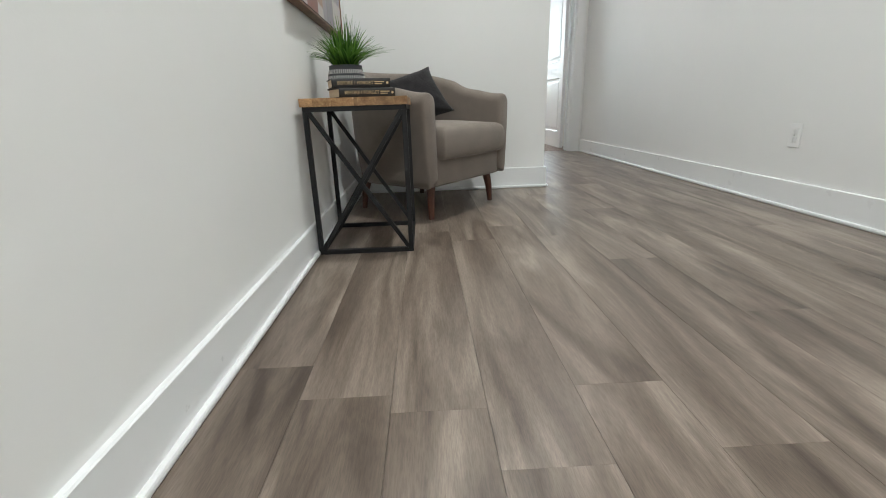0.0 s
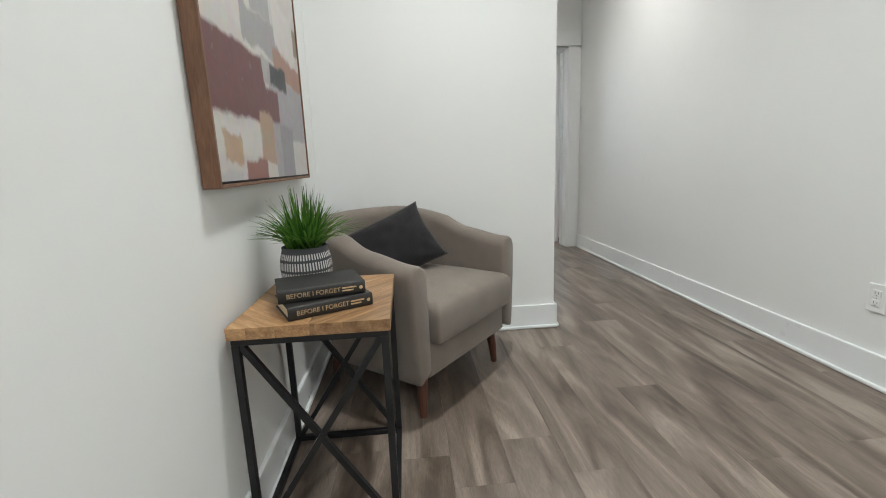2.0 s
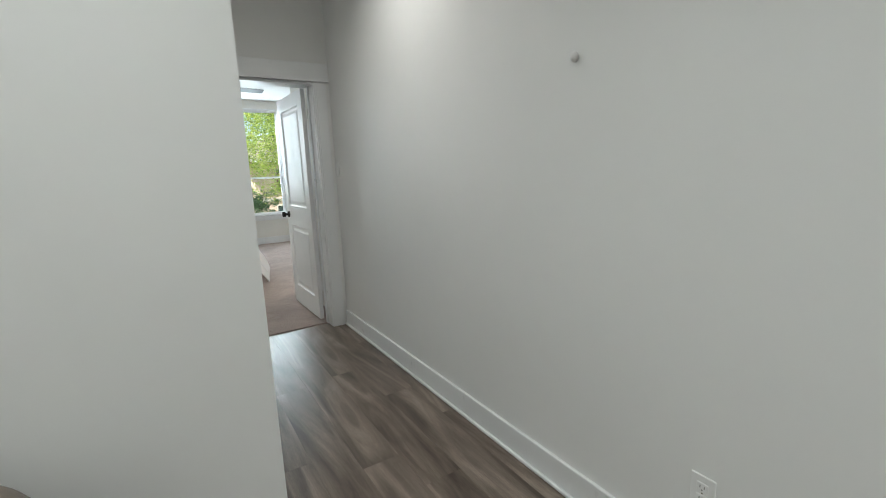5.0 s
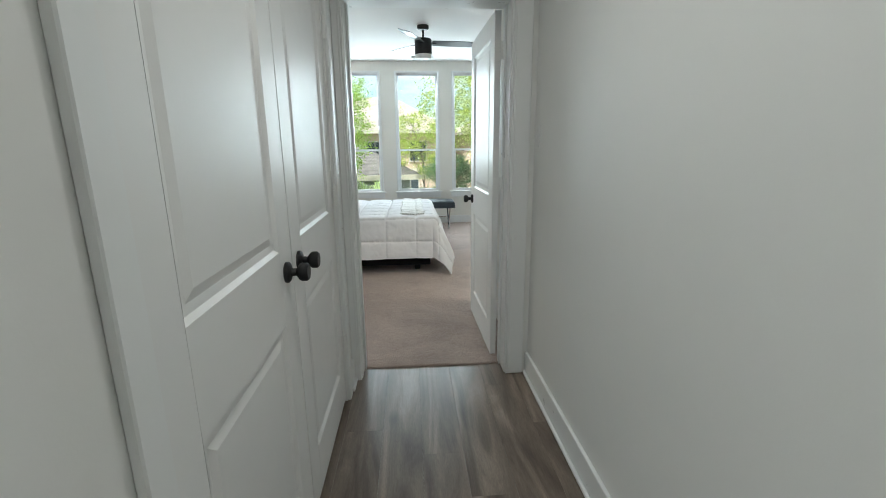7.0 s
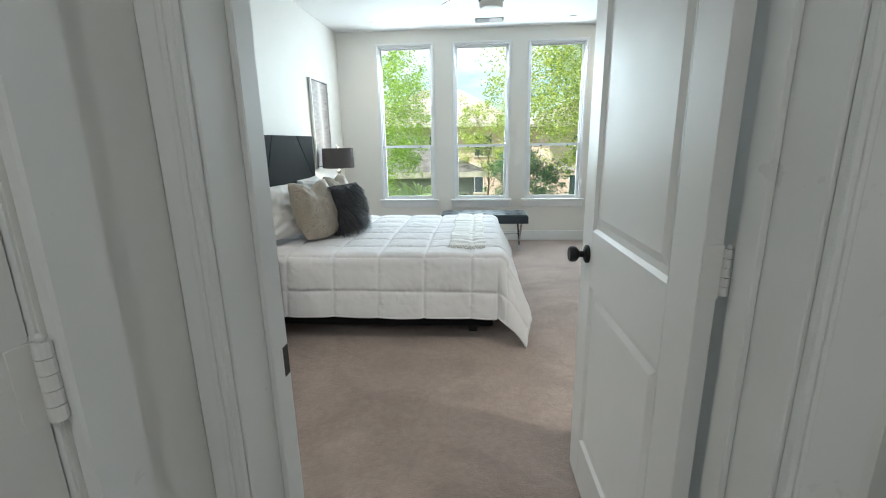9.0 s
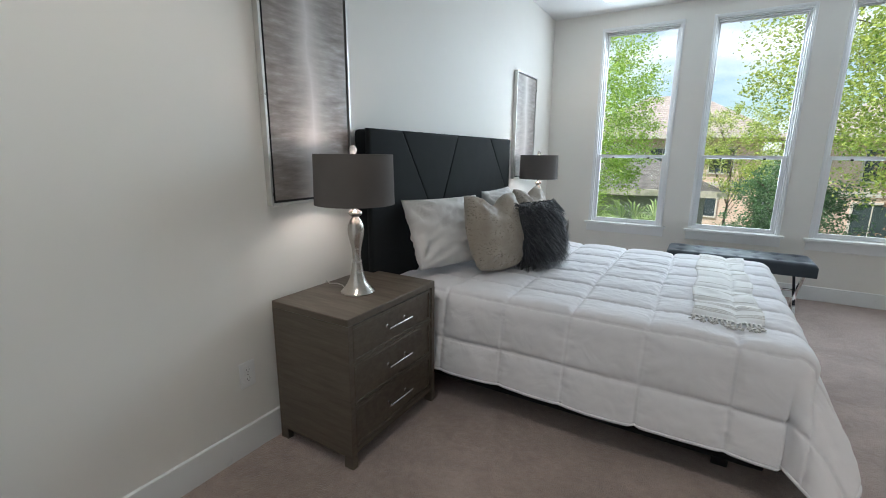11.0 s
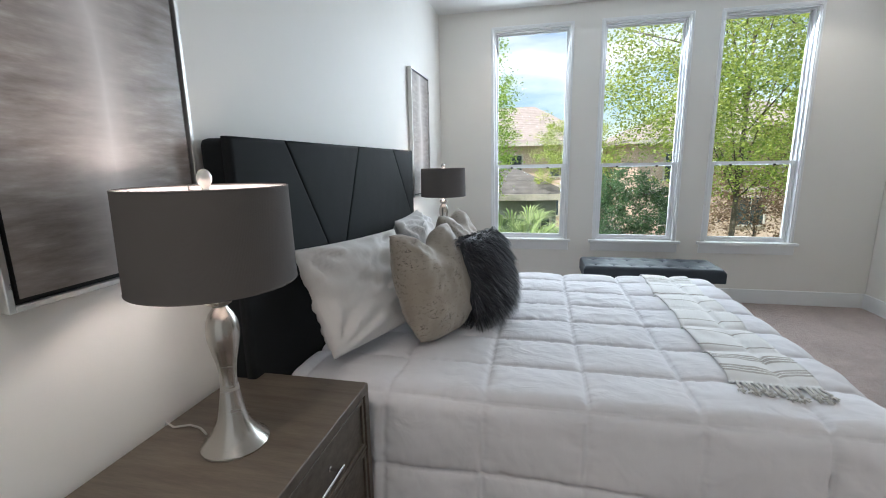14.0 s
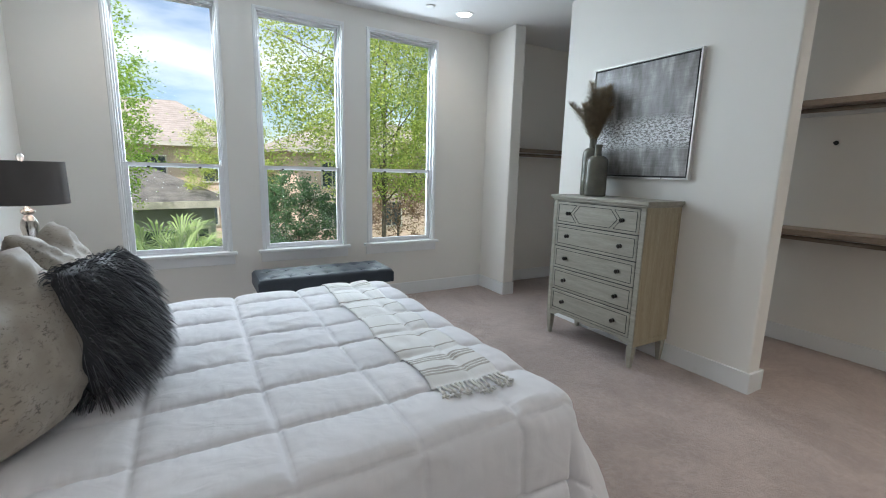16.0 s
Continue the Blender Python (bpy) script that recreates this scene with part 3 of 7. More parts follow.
board("baseboard_living_side", XL, XL, -3.0, YB, "+x", True, 0.118)
board("baseboard_living_end", XL + 0.03, XH + 0.016, YB, YB, "-y", True)
board("baseboard_hall_corner", XH, XH, YB - 0.016, KY0 - 0.068, "+x", True)
board("baseboard_hall_closet", XH, XH, KY1 + 0.082, 5.446, "+x", True)
board("baseboard_hall_long", XR, XR, -3.0, 5.446, "-x", True)
board("baseboard_headboard", BX0, BX0, YD1, BY1, "+x", False)
board("baseboard_windows", BX0 + 0.02, PX0 - 0.03, BY1, BY1, "-y", False)
board("baseboard_wardrobe_end", PX1, CX1, BY1, BY1, "-y", False)
board("baseboard_pier_side", PX0 - 0.03, PX0 - 0.03, 10.275 - 0.016, BY1, "-x", False)
board("baseboard_pier_end", PX0 - 0.030, PX1 - 0.030, 10.275, 10.275, "-y", False)
board("baseboard_partition", PX0, PX0, 7.935 - 0.016, 9.60 + 0.016, "-x", False)
board("baseboard_partition_end", PX0, PX1, 7.935, 7.935, "-y", False)
board("baseboard_partition_far", PX0, PX1, 9.60, 9.60, "+y", False)
board("baseboard_partition_back", PX1, PX1, 7.935 - 0.016, 9.60 + 0.016, "+x", False)
board("baseboard_wardrobe", CX1, CX1, YD1, BY1 - 0.016, "-x", False)
board("baseboard_door_wall", BX0 + 0.02, 1.64, YD1, YD1, "+y", False)
board("baseboard_door_wall_far", 2.788, CX1, YD1, YD1, "+y", False)


# ---- doors and casings ----
def casing_profile(bm, x0, x1, z0, z1, y, beads, depth=0.018):
    """A flat casing on a wall whose face looks along -y, with slim beads along its inner edge."""
    box(bm, x0, x1, y - depth, y, z0, z1, 0.003)
    for f in beads:
        box(bm, f - 0.005, f + 0.005, y - depth - 0.003, y - depth + 0.004, z0, z1, 0.0028, 2)


def door_frame():
    fr = tagged(new("door_frame_bedroom"), "white painted door casing and jamb", kind="structure")
    bm = bmesh.new()
    casing_profile(bm, DX0 - 0.037, DX0 + 0.015, 0.0, DZ, YD0, (DX0 - 0.003, DX0 + 0.008))
    part("casing", bm, M["trim"], fr)
    bm = bmesh.new()
    casing_profile(bm, DX1 - 0.013, DX1 + 0.090, 0.0, DZ, YD0, (DX1 + 0.003, DX1 - 0.008))
    part("casing", bm, M["trim"], fr)
    bm = bmesh.new()
    box(bm, DX0 - 0.037, DX1 + 0.110, YD0 - 0.022, YD0, DZ, DZ + 0.14, 0.002)
    box(bm, DX0 - 0.037, DX1 + 0.110, YD0 - 0.034, YD0, DZ + 0.0, DZ + 0.012, 0.002)
    part("head_casing", bm, M["trim"], fr)
    for x0, x1 in ((DX0 - 0.09, DX0 + 0.012), (DX1 + 0.004, DX1 + 0.085)):
        part("casing", boxed(x0, x1, YD1, YD1 + 0.018, 0.012, DZ + 0.09, 0.003), M["trim"], fr)
    part("head_casing", boxed(DX0 - 0.09, DX1 + 0.09, YD1 + 0.001, YD1 + 0.019, DZ, DZ + 0.09, 0.003), M["trim"], fr)
    part("jamb", boxed(DX0, DX0 + 0.018, YD0 + 0.001, YD1 - 0.001, 0, DZ, 0.002), M["trim"], fr)
    part("jamb", boxed(DX1 - 0.018, DX1, YD0 + 0.001, YD1 - 0.001, 0, DZ, 0.002), M["trim"], fr)
    part("head_jamb", boxed(DX0 + 0.018, DX1 - 0.018, YD0 + 0.001, YD1 - 0.001, DZ - 0.018, DZ, 0.002), M["trim"], fr)
    bm = bmesh.new()
    box(bm, DX0 + 0.018, DX0 + 0.030, 5.565, 5.603, 0, DZ - 0.018, 0.002)
    part("door_stop", bm, M["trim"], fr)
    part("door_stop", boxed(DX1 - 0.030, DX1 - 0.018, 5.565, 5.603, 0, DZ - 0.018, 0.002), M["trim"], fr)
    bm = bmesh.new()
    box(bm, DX0 + 0.018, DX0 + 0.0205, 5.606, 5.6435, 0.868, 0.930, 0.001)
    part("strike_plate", bm, M["black_metal"], fr, "black metal strike plate")
    return fr


door_frame()


def panel_door(name, w, h, t, hinge_zs, knob_u, both=True, label="", hinge_side=1, lock=(0.815, 1.000), knob_z=0.930):
    """A two-panel door: local x from the hinge edge (0) to the free edge (w), y through its thickness, z up."""
    d = tagged(new(name), label or "white two-panel door", kind="structure")
    stile, top, bot = 0.118, 0.115, 0.20
    lock0, lock1 = lock
    panels = ((bot, lock0), (lock1, h - top))
    bm = bmesh.new()
    box(bm, 0, stile, 0, t, 0.012, h, 0.0015)
    box(bm, w - stile, w, 0, t, 0.012, h, 0.0015)
    for z0, z1 in ((0.012, bot), (lock0, lock1), (h - top, h)):
        box(bm, stile, w - stile, 0, t, z0, z1)
    part("door_leaf", bm, M["door"], d)
    for z0, z1 in panels:
        bm = bmesh.new()
        x0, x1 = stile, w - stile
        s, f = 0.030, 0.011
        for y, k in ((0.0, 1), (t, -1)):
            # sloped moulding down to a recessed field
            o = [(x0, z0), (x1, z0), (x1, z1), (x0, z1)]
            a = [bm.verts.new((x, y, z)) for x, z in o]
            i1 = [(x0 + s * 0.35, z0 + s * 0.35), (x1 - s * 0.35, z0 + s * 0.35), (x1 - s * 0.35, z1 - s * 0.35), (x0 + s * 0.35, z1 - s * 0.35)]
            b = [bm.verts.new((x, y + k * f * 0.9, z)) for x, z in i1]
            i2 = [(x0 + s, z0 + s), (x1 - s, z0 + s), (x1 - s, z1 - s), (x0 + s, z1 - s)]
            c = [bm.verts.new((x, y + k * f, z)) for x, z in i2]
            i3 = [(x0 + s + 0.022, z0 + s + 0.022), (x1 - s - 0.022, z0 + s + 0.022), (x1 - s - 0.022, z1 - s - 0.022), (x0 + s + 0.022, z1 - s - 0.022)]
            e = [bm.verts.new((x, y + k * f * 0.45, z)) for x, z in i3]
            for p, q in ((a, b), (b, c), (c, e)):
                for n in range(4):
                    bm.faces.new((p[n], p[(n + 1) % 4], q[(n + 1) % 4], q[n]))
            bm.faces.new(e)
        part("door_panel", bm, M["door"], d)
    for side in ((0, -1), (t, 1)) if both else ((0, -1),):
        bm = bmesh.new()
        prof = [(0.031, 0.0), (0.031, 0.008), (0.026, 0.012), (0.012, 0.016), (0.011, 0.030), (0.024, 0.040), (0.027, 0.046), (0.027, 0.060), (0.022, 0.066)]
        lathe(bm, prof, 28)
        bmesh.ops.transform(bm, matrix=Matrix.Translation((knob_u, side[0], knob_z)) @ Matrix.Rotation(radians(90 * side[1] * -1), 4, "X"), verts=bm.verts)
        part("door_knob", bm, M["black_metal"], d, "round matte black door knob", smooth=True)
    for z in hinge_zs:
        bm = bmesh.new()
        hy = 0 if hinge_side < 0 else t
        for k in range(5):
            lathe(bm, [(0.0088, 0), (0.0088, 0.0165)], 12, (-0.002, hy + 0.009 * hinge_side, z - 0.044 + k * 0.0176))
        lathe(bm, [(0.004, 0), (0.0045, 0.004), (0.002, 0.008)], 10, (-0.002, hy + 0.009 * hinge_side, z + 0.044))
        box(bm, -0.001, 0.026, hy, hy + 0.002 * hinge_side, z - 0.044, z + 0.044)
        box(bm, -0.0025, 0.0, hy - hinge_side * 0.034, hy, z - 0.05, z + 0.05)
        part("hinge", bm, M["plastic_white"], d, "hinge painted white")
    return d


bd = panel_door("door_bedroom", 0.790, 2.0, 0.035, (0.318, 1.068, 1.800), 0.712, label="white two-panel bedroom door standing open", hinge_side=-1, lock=(0.815, 1.005), knob_z=0.917)
bd.matrix_world = pose(2.540, 5.656, 0.012, 0, 0, 91.2)
for flip, y in ((1, KY0 + 0.0045), (-1, KY1 - 0.0045)):
    cd = panel_door("door_closet", (KY1 - KY0) / 2 - 0.0085, 2.0, 0.035, (0.318, 1.074, 1.806), 0.690, both=False, lock=(0.793, 1.011), knob_z=0.940, label="closed white two-panel closet door", hinge_side=-1)
    cd.matrix_world = pose(XH - 0.008, y, 0.012, 0, 0, 90) @ Matrix.Scale(flip, 4, (1, 0, 0))

fr = tagged(new("door_frame_closet"), "white painted closet door casing", kind="structure")
for y0, y1 in ((KY0 - 0.066, KY0 - 0.004), (KY1 + 0.004, KY1 + 0.080)):
    bm = boxed(XH, XH + 0.018, y0, y1, 0, KZ, 0.003)
    part("casing", bm, M["trim"], fr)
bm = boxed(XH, XH + 0.022, KY0 - 0.115, KY1 + 0.115, KZ, KZ + 0.14, 0.002)
box(bm, XH, XH + 0.034, KY0 - 0.125, KY1 + 0.125, KZ, KZ + 0.012, 0.002)
part("head_casing", bm, M["trim"], fr)
for y0, y1 in ((KY0 - 0.002, KY0 + 0.003), (KY1 - 0.003, KY1 + 0.002)):
    part("jamb", boxed(XH - 0.118, XH - 0.002, y0, y1, 0, KZ), M["trim"], fr)
for y0, y1 in ((KY0 + 0.003, KY0 + 0.015), (KY1 - 0.015, KY1 - 0.003)):
    part("door_stop", boxed(XH - 0.062, XH - 0.046, y0, y1, 0, KZ - 0.012), M["trim"], fr)
part("head_jamb", boxed(XH - 0.118, XH - 0.002, KY0, KY1, KZ - 0.012, KZ), M["trim"], fr)


# ---- windows ----
def window(name, c):
    w = tagged(new(name), "tall white single-hung window with two panes", kind="structure")
    x0, x1, z0, z1 = c - WIN_W / 2, c + WIN_W / 2, WIN_Z0, WIN_Z1
    yf = BY1 + 0.034
    mid = 1.255
    # slim casing round the opening
    for a, b in ((x0 - 0.022, x0), (x1, x1 + 0.022)):
        part("window_casing", boxed(a, b, BY1 - 0.014, BY1 + 0.002, z0, z1 + 0.022, 0.003), M["trim"], w)
    part("window_casing", boxed(x0 - 0.022, x1 + 0.022, BY1 - 0.0145, BY1 + 0.002, z1, z1 + 0.0225, 0.003), M["trim"], w)
    # lined reveal
    for a, b in ((x0 - 0.001, x0 + 0.010), (x1 - 0.010, x1 + 0.001)):
        part("window_reveal", boxed(a, b, BY1 - 0.006, BY1 + 0.15, z0, z1), M["trim"], w)
    part("window_reveal", boxed(x0 + 0.010, x1 - 0.010, BY1 - 0.006, BY1 + 0.15, z1 - 0.010, z1 + 0.001), M["trim"], w)
    # outer frame, upper and lower sash
    f = part("window_frame", frame_bm(x0 + 0.010, x1 - 0.010, z0 + 0.004, z1 - 0.010, yf, yf + 0.07, 0.012), M["vinyl"], w)
    up = part("upper_sash", frame_bm(x0 + 0.022, x1 - 0.022, mid - 0.012, z1 - 0.022, yf + 0.040, yf + 0.065, 0.014), M["vinyl"], w)
    lo = part("lower_sash", frame_bm(x0 + 0.022, x1 - 0.022, z0 + 0.016, mid + 0.022, yf + 0.008, yf + 0.034, 0.026), M["vinyl"], w)
    pu = part("pane", boxed(x0 + 0.034, x1 - 0.034, yf + 0.050, yf + 0.053, mid, z1 - 0.034), M["glass"], up)
    pl = part("pane", boxed(x0 + 0.046, x1 - 0.046, yf + 0.020, yf + 0.023, z0 + 0.040, mid - 0.006), M["glass"], lo)
    pu.visible_shadow = pl.visible_shadow = False
    for lx in (c - 0.17, c + 0.17):
        part("sash_lock", boxed(lx - 0.010, lx + 0.010, yf + 0.000, yf + 0.010, mid - 0.016, mid - 0.002, 0.002), M["black_plastic"], lo, "small black tilt latch")
    # stool and apron
    part("window_sill", boxed(x0 - 0.055, x1 + 0.055, BY1 - 0.045, BY1 + 0.058, z0 - 0.024, z0 + 0.002, 0.005, 2), M["trim"], w)
    part("apron", boxed(x0 - 0.035, x1 + 0.035, BY1 - 0.016, BY1 - 0.001, z0 - 0.105, z0 - 0.024, 0.003), M["trim"], w)
    return w


def frame_bm(x0, x1, z0, z1, y0, y1, t):
    bm = bmesh.new()
    box(bm, x0, x0 + t, y0, y1, z0, z1, 0.002)
    box(bm, x1 - t, x1, y0, y1, z0, z1, 0.002)
    box(bm, x0 + t, x1 - t, y0 + 0.001, y1 - 0.001, z0, z0 + t)
    box(bm, x0 + t, x1 - t, y0 + 0.001, y1 - 0.001, z1 - t, z1)
    return bm


for n, c in enumerate(WIN_X):
    window(f"window_{n + 1}", c)

# ---- living corner: armchair, side table, plant, books, painting ----
def smooth_step(t):
    t = max(0.0, min(1.0, t))
    return t * t * (3 - 2 * t)


def cushion(bm, w, d, h, r=0.04, puff=0.02, n=26, seed=0, front_round=0.0):
    """A soft block centred on x, y, resting at z 0, its faces slightly swollen."""
    def point(u, v, top):
        x, y = (u - 0.5) * 2, (v - 0.5) * 2
        ex = 1 - max(0.0, (abs(x) * w / 2 - (w / 2 - r)) / r) ** 2
        ey = 1 - max(0.0, (abs(y) * d / 2 - (d / 2 - r)) / r) ** 2
        e = math.sqrt(max(0.0, min(ex, ey)))
        p = puff * (1 - x * x) * (1 - y * y)
        wr = 0.0015 * noise.noise((x * 4 + seed, y * 4, seed))
        z = h / 2 + (1 if top else -1) * ((h / 2 - r * 0.9) + r * 0.9 * e + (p if top else p * 0.2) + wr)
        s = 1 - 0.02 * (1 - e)
        return Vector((x * w / 2 * s, y * d / 2 * s, z))
    k = [0.5 - 0.5 * math.cos(math.pi * i / (n - 1)) * (1 - 0.35) - 0.35 * 0.5 * (1 - 2 * i / (n - 1)) for i in range(n)]
    tops = [[bm.verts.new(point(u, v, True)) for v in k] for u in k]
    bots = [[bm.verts.new(point(u, v, False)) for v in k] for u in k]
    for g, flip in ((tops, False), (bots, True)):
        for i in range(n - 1):
            for j in range(n - 1):
                f = (g[i][j], g[i + 1][j], g[i + 1][j + 1], g[i][j + 1])
                bm.faces.new(tuple(reversed(f)) if flip else f)
    ring = [(i, 0) for i in range(n)] + [(n - 1, j) for j in range(1, n)] + [(i, n - 1) for i in range(n - 2, -1, -1)] + [(0, j) for j in range(n - 2, 0, -1)]
    for a, b in zip(ring, ring[1:] + ring[:1]):
        bm.faces.new((tops[a[0]][a[1]], bots[a[0]][a[1]], bots[b[0]][b[1]], tops[b[0]][b[1]]))
    return bm


def armchair():
    """A barrel chair; local -y is its front."""
    ch = thing("armchair", "taupe linen barrel armchair with buttoned back and walnut legs", "armchair", pose(0.866, 2.822, 0, 0, 0, 50.0))
    R, YF, YS = 0.332, -0.300, 0.020
    n_arm, n_back = 14, 34
    path = []
    for i in range(n_arm):
        t = i / n_arm
        path.append((-R, YF + (YS - YF) * t, -1.0, 0.0, t * 0.28))
    for i in range(n_back + 1):
        a = math.pi - math.pi * i / n_back
        path.append((R * math.cos(a), YS + 0.315 * math.sin(a), math.cos(a), math.sin(a), 0.28 + 0.44 * i / n_back))
    for i in range(1, n_arm + 1):
        t = i / n_arm
        path.append((R, YS - (YS - YF) * t, 1.0, 0.0, 0.72 + 0.28 * t))

    def top_z(s):
        k = abs(s - 0.5) * 2
        return 0.600 + 0.033 * smooth_step((1.0 - k) / 0.4) + 0.102 * smooth_step((0.67 - k) / 0.48)

    bm = bmesh.new()
    rings = []
    for x, y, nx, ny, s in path:
        zt, th = top_z(s), 0.044
        sec = []
        for z, o in ((0.165, 0.010), (0.20, 0.018), (0.30, 0.030), (0.42, 0.040), (zt - 0.07, 0.046)):
            sec.append((o, z))
        for k in range(9):
            a = math.pi * k / 8
            sec.append((0.046 * math.cos(a), zt - 0.045 + 0.045 * math.sin(a)))
        for z, o in ((zt - 0.07, -0.046), (0.42, -0.050), (0.30, -0.052), (0.20, -0.052)):
            sec.append((o, z))
        rings.append([bm.verts.new((x + nx * o, y + ny * o, z)) for o, z in sec])
    for a, b in zip(rings, rings[1:]):
        for k in range(len(a) - 1):
            bm.faces.new((a[k], b[k], b[k + 1], a[k + 1]))
        bm.faces.new((a[-1], b[-1], b[0], a[0]))
    # rounded arm fronts
    for r, sgn in ((rings[0], -1), (rings[-1], 1)):
        prev = r
        for k, (dy, sh) in enumerate(((0.012, 0.97), (0.020, 0.90), (0.025, 0.76))):
            cx = sum(v.co.x for v in r) / len(r)
            cur = [bm.verts.new((cx + (v.co.x - cx) * sh, v.co.y - dy, v.co.z + (0.40 - v.co.z) * (1 - sh) * 0.25)) for v in r]
            m = len(r)
            for q in range(m):
                bm.faces.new((prev[q], prev[(q + 1) % m], cur[(q + 1) % m], cur[q]))
            prev = cur
        bm.faces.new(prev)
    part("backrest", bm, M["sofa"], ch, "curved back flowing into sloped arms", smooth="all")
    # front rail and seat deck
    bm = bmesh.new()
    box(bm, -0.287, 0.287, YF - 0.012, YF + 0.06, 0.165, 0.315, 0.018, 3)
    part("front_rail", bm, M["sofa"], ch, smooth=True)
    outline = [(x - nx * 0.03, y - ny * 0.03) for x, y, nx, ny, s in path]
    part("seat_deck", prism(bmesh.new(), outline, 0.168, 0.285), M["sofa"], ch)
    bm = bmesh.new()
    cushion(bm, 0.565, 0.56, 0.155, 0.05, 0.022, 30, 4)
    bmesh.ops.translate(bm, verts=bm.verts, vec=(0, -0.085, 0.292))
    part("seat_cushion", bm, M["sofa"], ch, smooth="all")
    for k, ux in enumerate((-0.16, -0.055, 0.055, 0.16)):
        a = math.acos(ux / R)
        bx, by = (R - 0.052) * math.cos(a), YS + (0.315 - 0.052) * math.sin(a)
        bm = bmesh.new()
        bmesh.ops.create_uvsphere(bm, u_segments=12, v_segments=8, radius=0.011, matrix=Matrix.LocRotScale((bx, by, 0.60 + 0.012 * (k in (1, 2))), None, (1, 1, 1)))
        part("button", bm, M["sofa"], ch, smooth="all")
    for lx, ly, sx, sy in ((-0.275, -0.265, -0.02, -0.015), (0.275, -0.265, 0.02, -0.015), (-0.255, 0.245, -0.02, 0.03), (0.255, 0.245, 0.02, 0.03)):
        bm = bmesh.new()
        tube(bm, [(lx - sx, ly - sy, 0.175), (lx - sx * 0.3, ly - sy * 0.3, 0.09), (lx, ly, 0.0)], 0.024, 14, 0.014)
        part("leg", bm, M["walnut"], ch, "tapered dark walnut leg", smooth=True)
    return ch


armchair()


def pillow_mesh(bm, w, h, t, n=34, chop=0.0, seed=0, wrinkle=0.006, pinch=0.16, sag=0.0, round_low=0.0):
    """A filled pillow standing in the x-z plane, thickness along y, centred at the origin."""
    def point(u, v, side):
        x, z = u * 2 - 1, v * 2 - 1
        k = pinch
        rd = round_low if z < 0 else round_low * 0.35
        ox = x * (1 - k * (1 - z * z) * abs(x) ** 3 * 0.35) * math.sqrt(1 - rd * z * z * 0.5)
        oz = z * (1 - k * (1 - x * x) * abs(z) ** 3 * 0.35) * math.sqrt(1 - rd * x * x * 0.5)
        e = max(0.0, (1 - abs(x) ** 2.6) * (1 - abs(z) ** 2.6)) ** 0.55
        fat = 1 - 0.25 * z * sag
        y = side * t / 2 * e * fat
        if chop and z > 0:
            dip = math.exp(-(x / 0.40) ** 2) * smooth_step((z - 0.05) / 0.95)
            oz -= chop * dip
            y *= 1 - 0.35 * dip
        wr = wrinkle * (noise.noise((x * 2.3 + seed, z * 2.3, side * 2 + seed)) + 0.6 * noise.noise((x * 6 + seed, z * 3, side + seed * 2)))
        cr = wrinkle * 1.2 * (abs(noise.noise((x * 1.5 + z * 2 + seed, (z - x) * 4.0, seed + side))) - 0.2)
        y += side * (wr + cr) * min(1, e * 2.5)
        for cx0, cz0 in ((-1, -1), (1, -1), (-1, 1), (1, 1)):
            dx, dz = x - cx0, z - cz0
            rad = math.hypot(dx, dz)
            a = math.atan2(dz * cz0, dx * cx0)
            y += side * wrinkle * 0.55 * math.sin(a * 13 + seed + cx0) * math.exp(-((rad - 0.55) / 0.38) ** 2) * min(1, e * 2)
        return Vector((ox * w / 2, y, oz * h / 2))
    a = [[bm.verts.new(point(i / (n - 1), j / (n - 1), 1)) for j in range(n)] for i in range(n)]
    b = [[a[i][j] if i in (0, n - 1) or j in (0, n - 1) else bm.verts.new(point(i / (n - 1), j / (n - 1), -1)) for j in range(n)] for i in range(n)]
    for g in (a, b):
        for i in range(n - 1):
            for j in range(n - 1):
                bm.faces.new((g[i][j], g[i + 1][j], g[i + 1][j + 1], g[i][j + 1]))
    return bm


bm = pillow_mesh(bmesh.new(), 0.60, 0.295, 0.14, seed=3, wrinkle=0.004, pinch=0.3)
single("lumbar_pillow", bm, M["charcoal"], "charcoal woven lumbar pillow leaning on the armchair", "pillow",
       pose(0.750, 2.828, 0.562, 0, 0, 36) @ pose(0, 0, 0, -30, -15, 0), smooth="all")


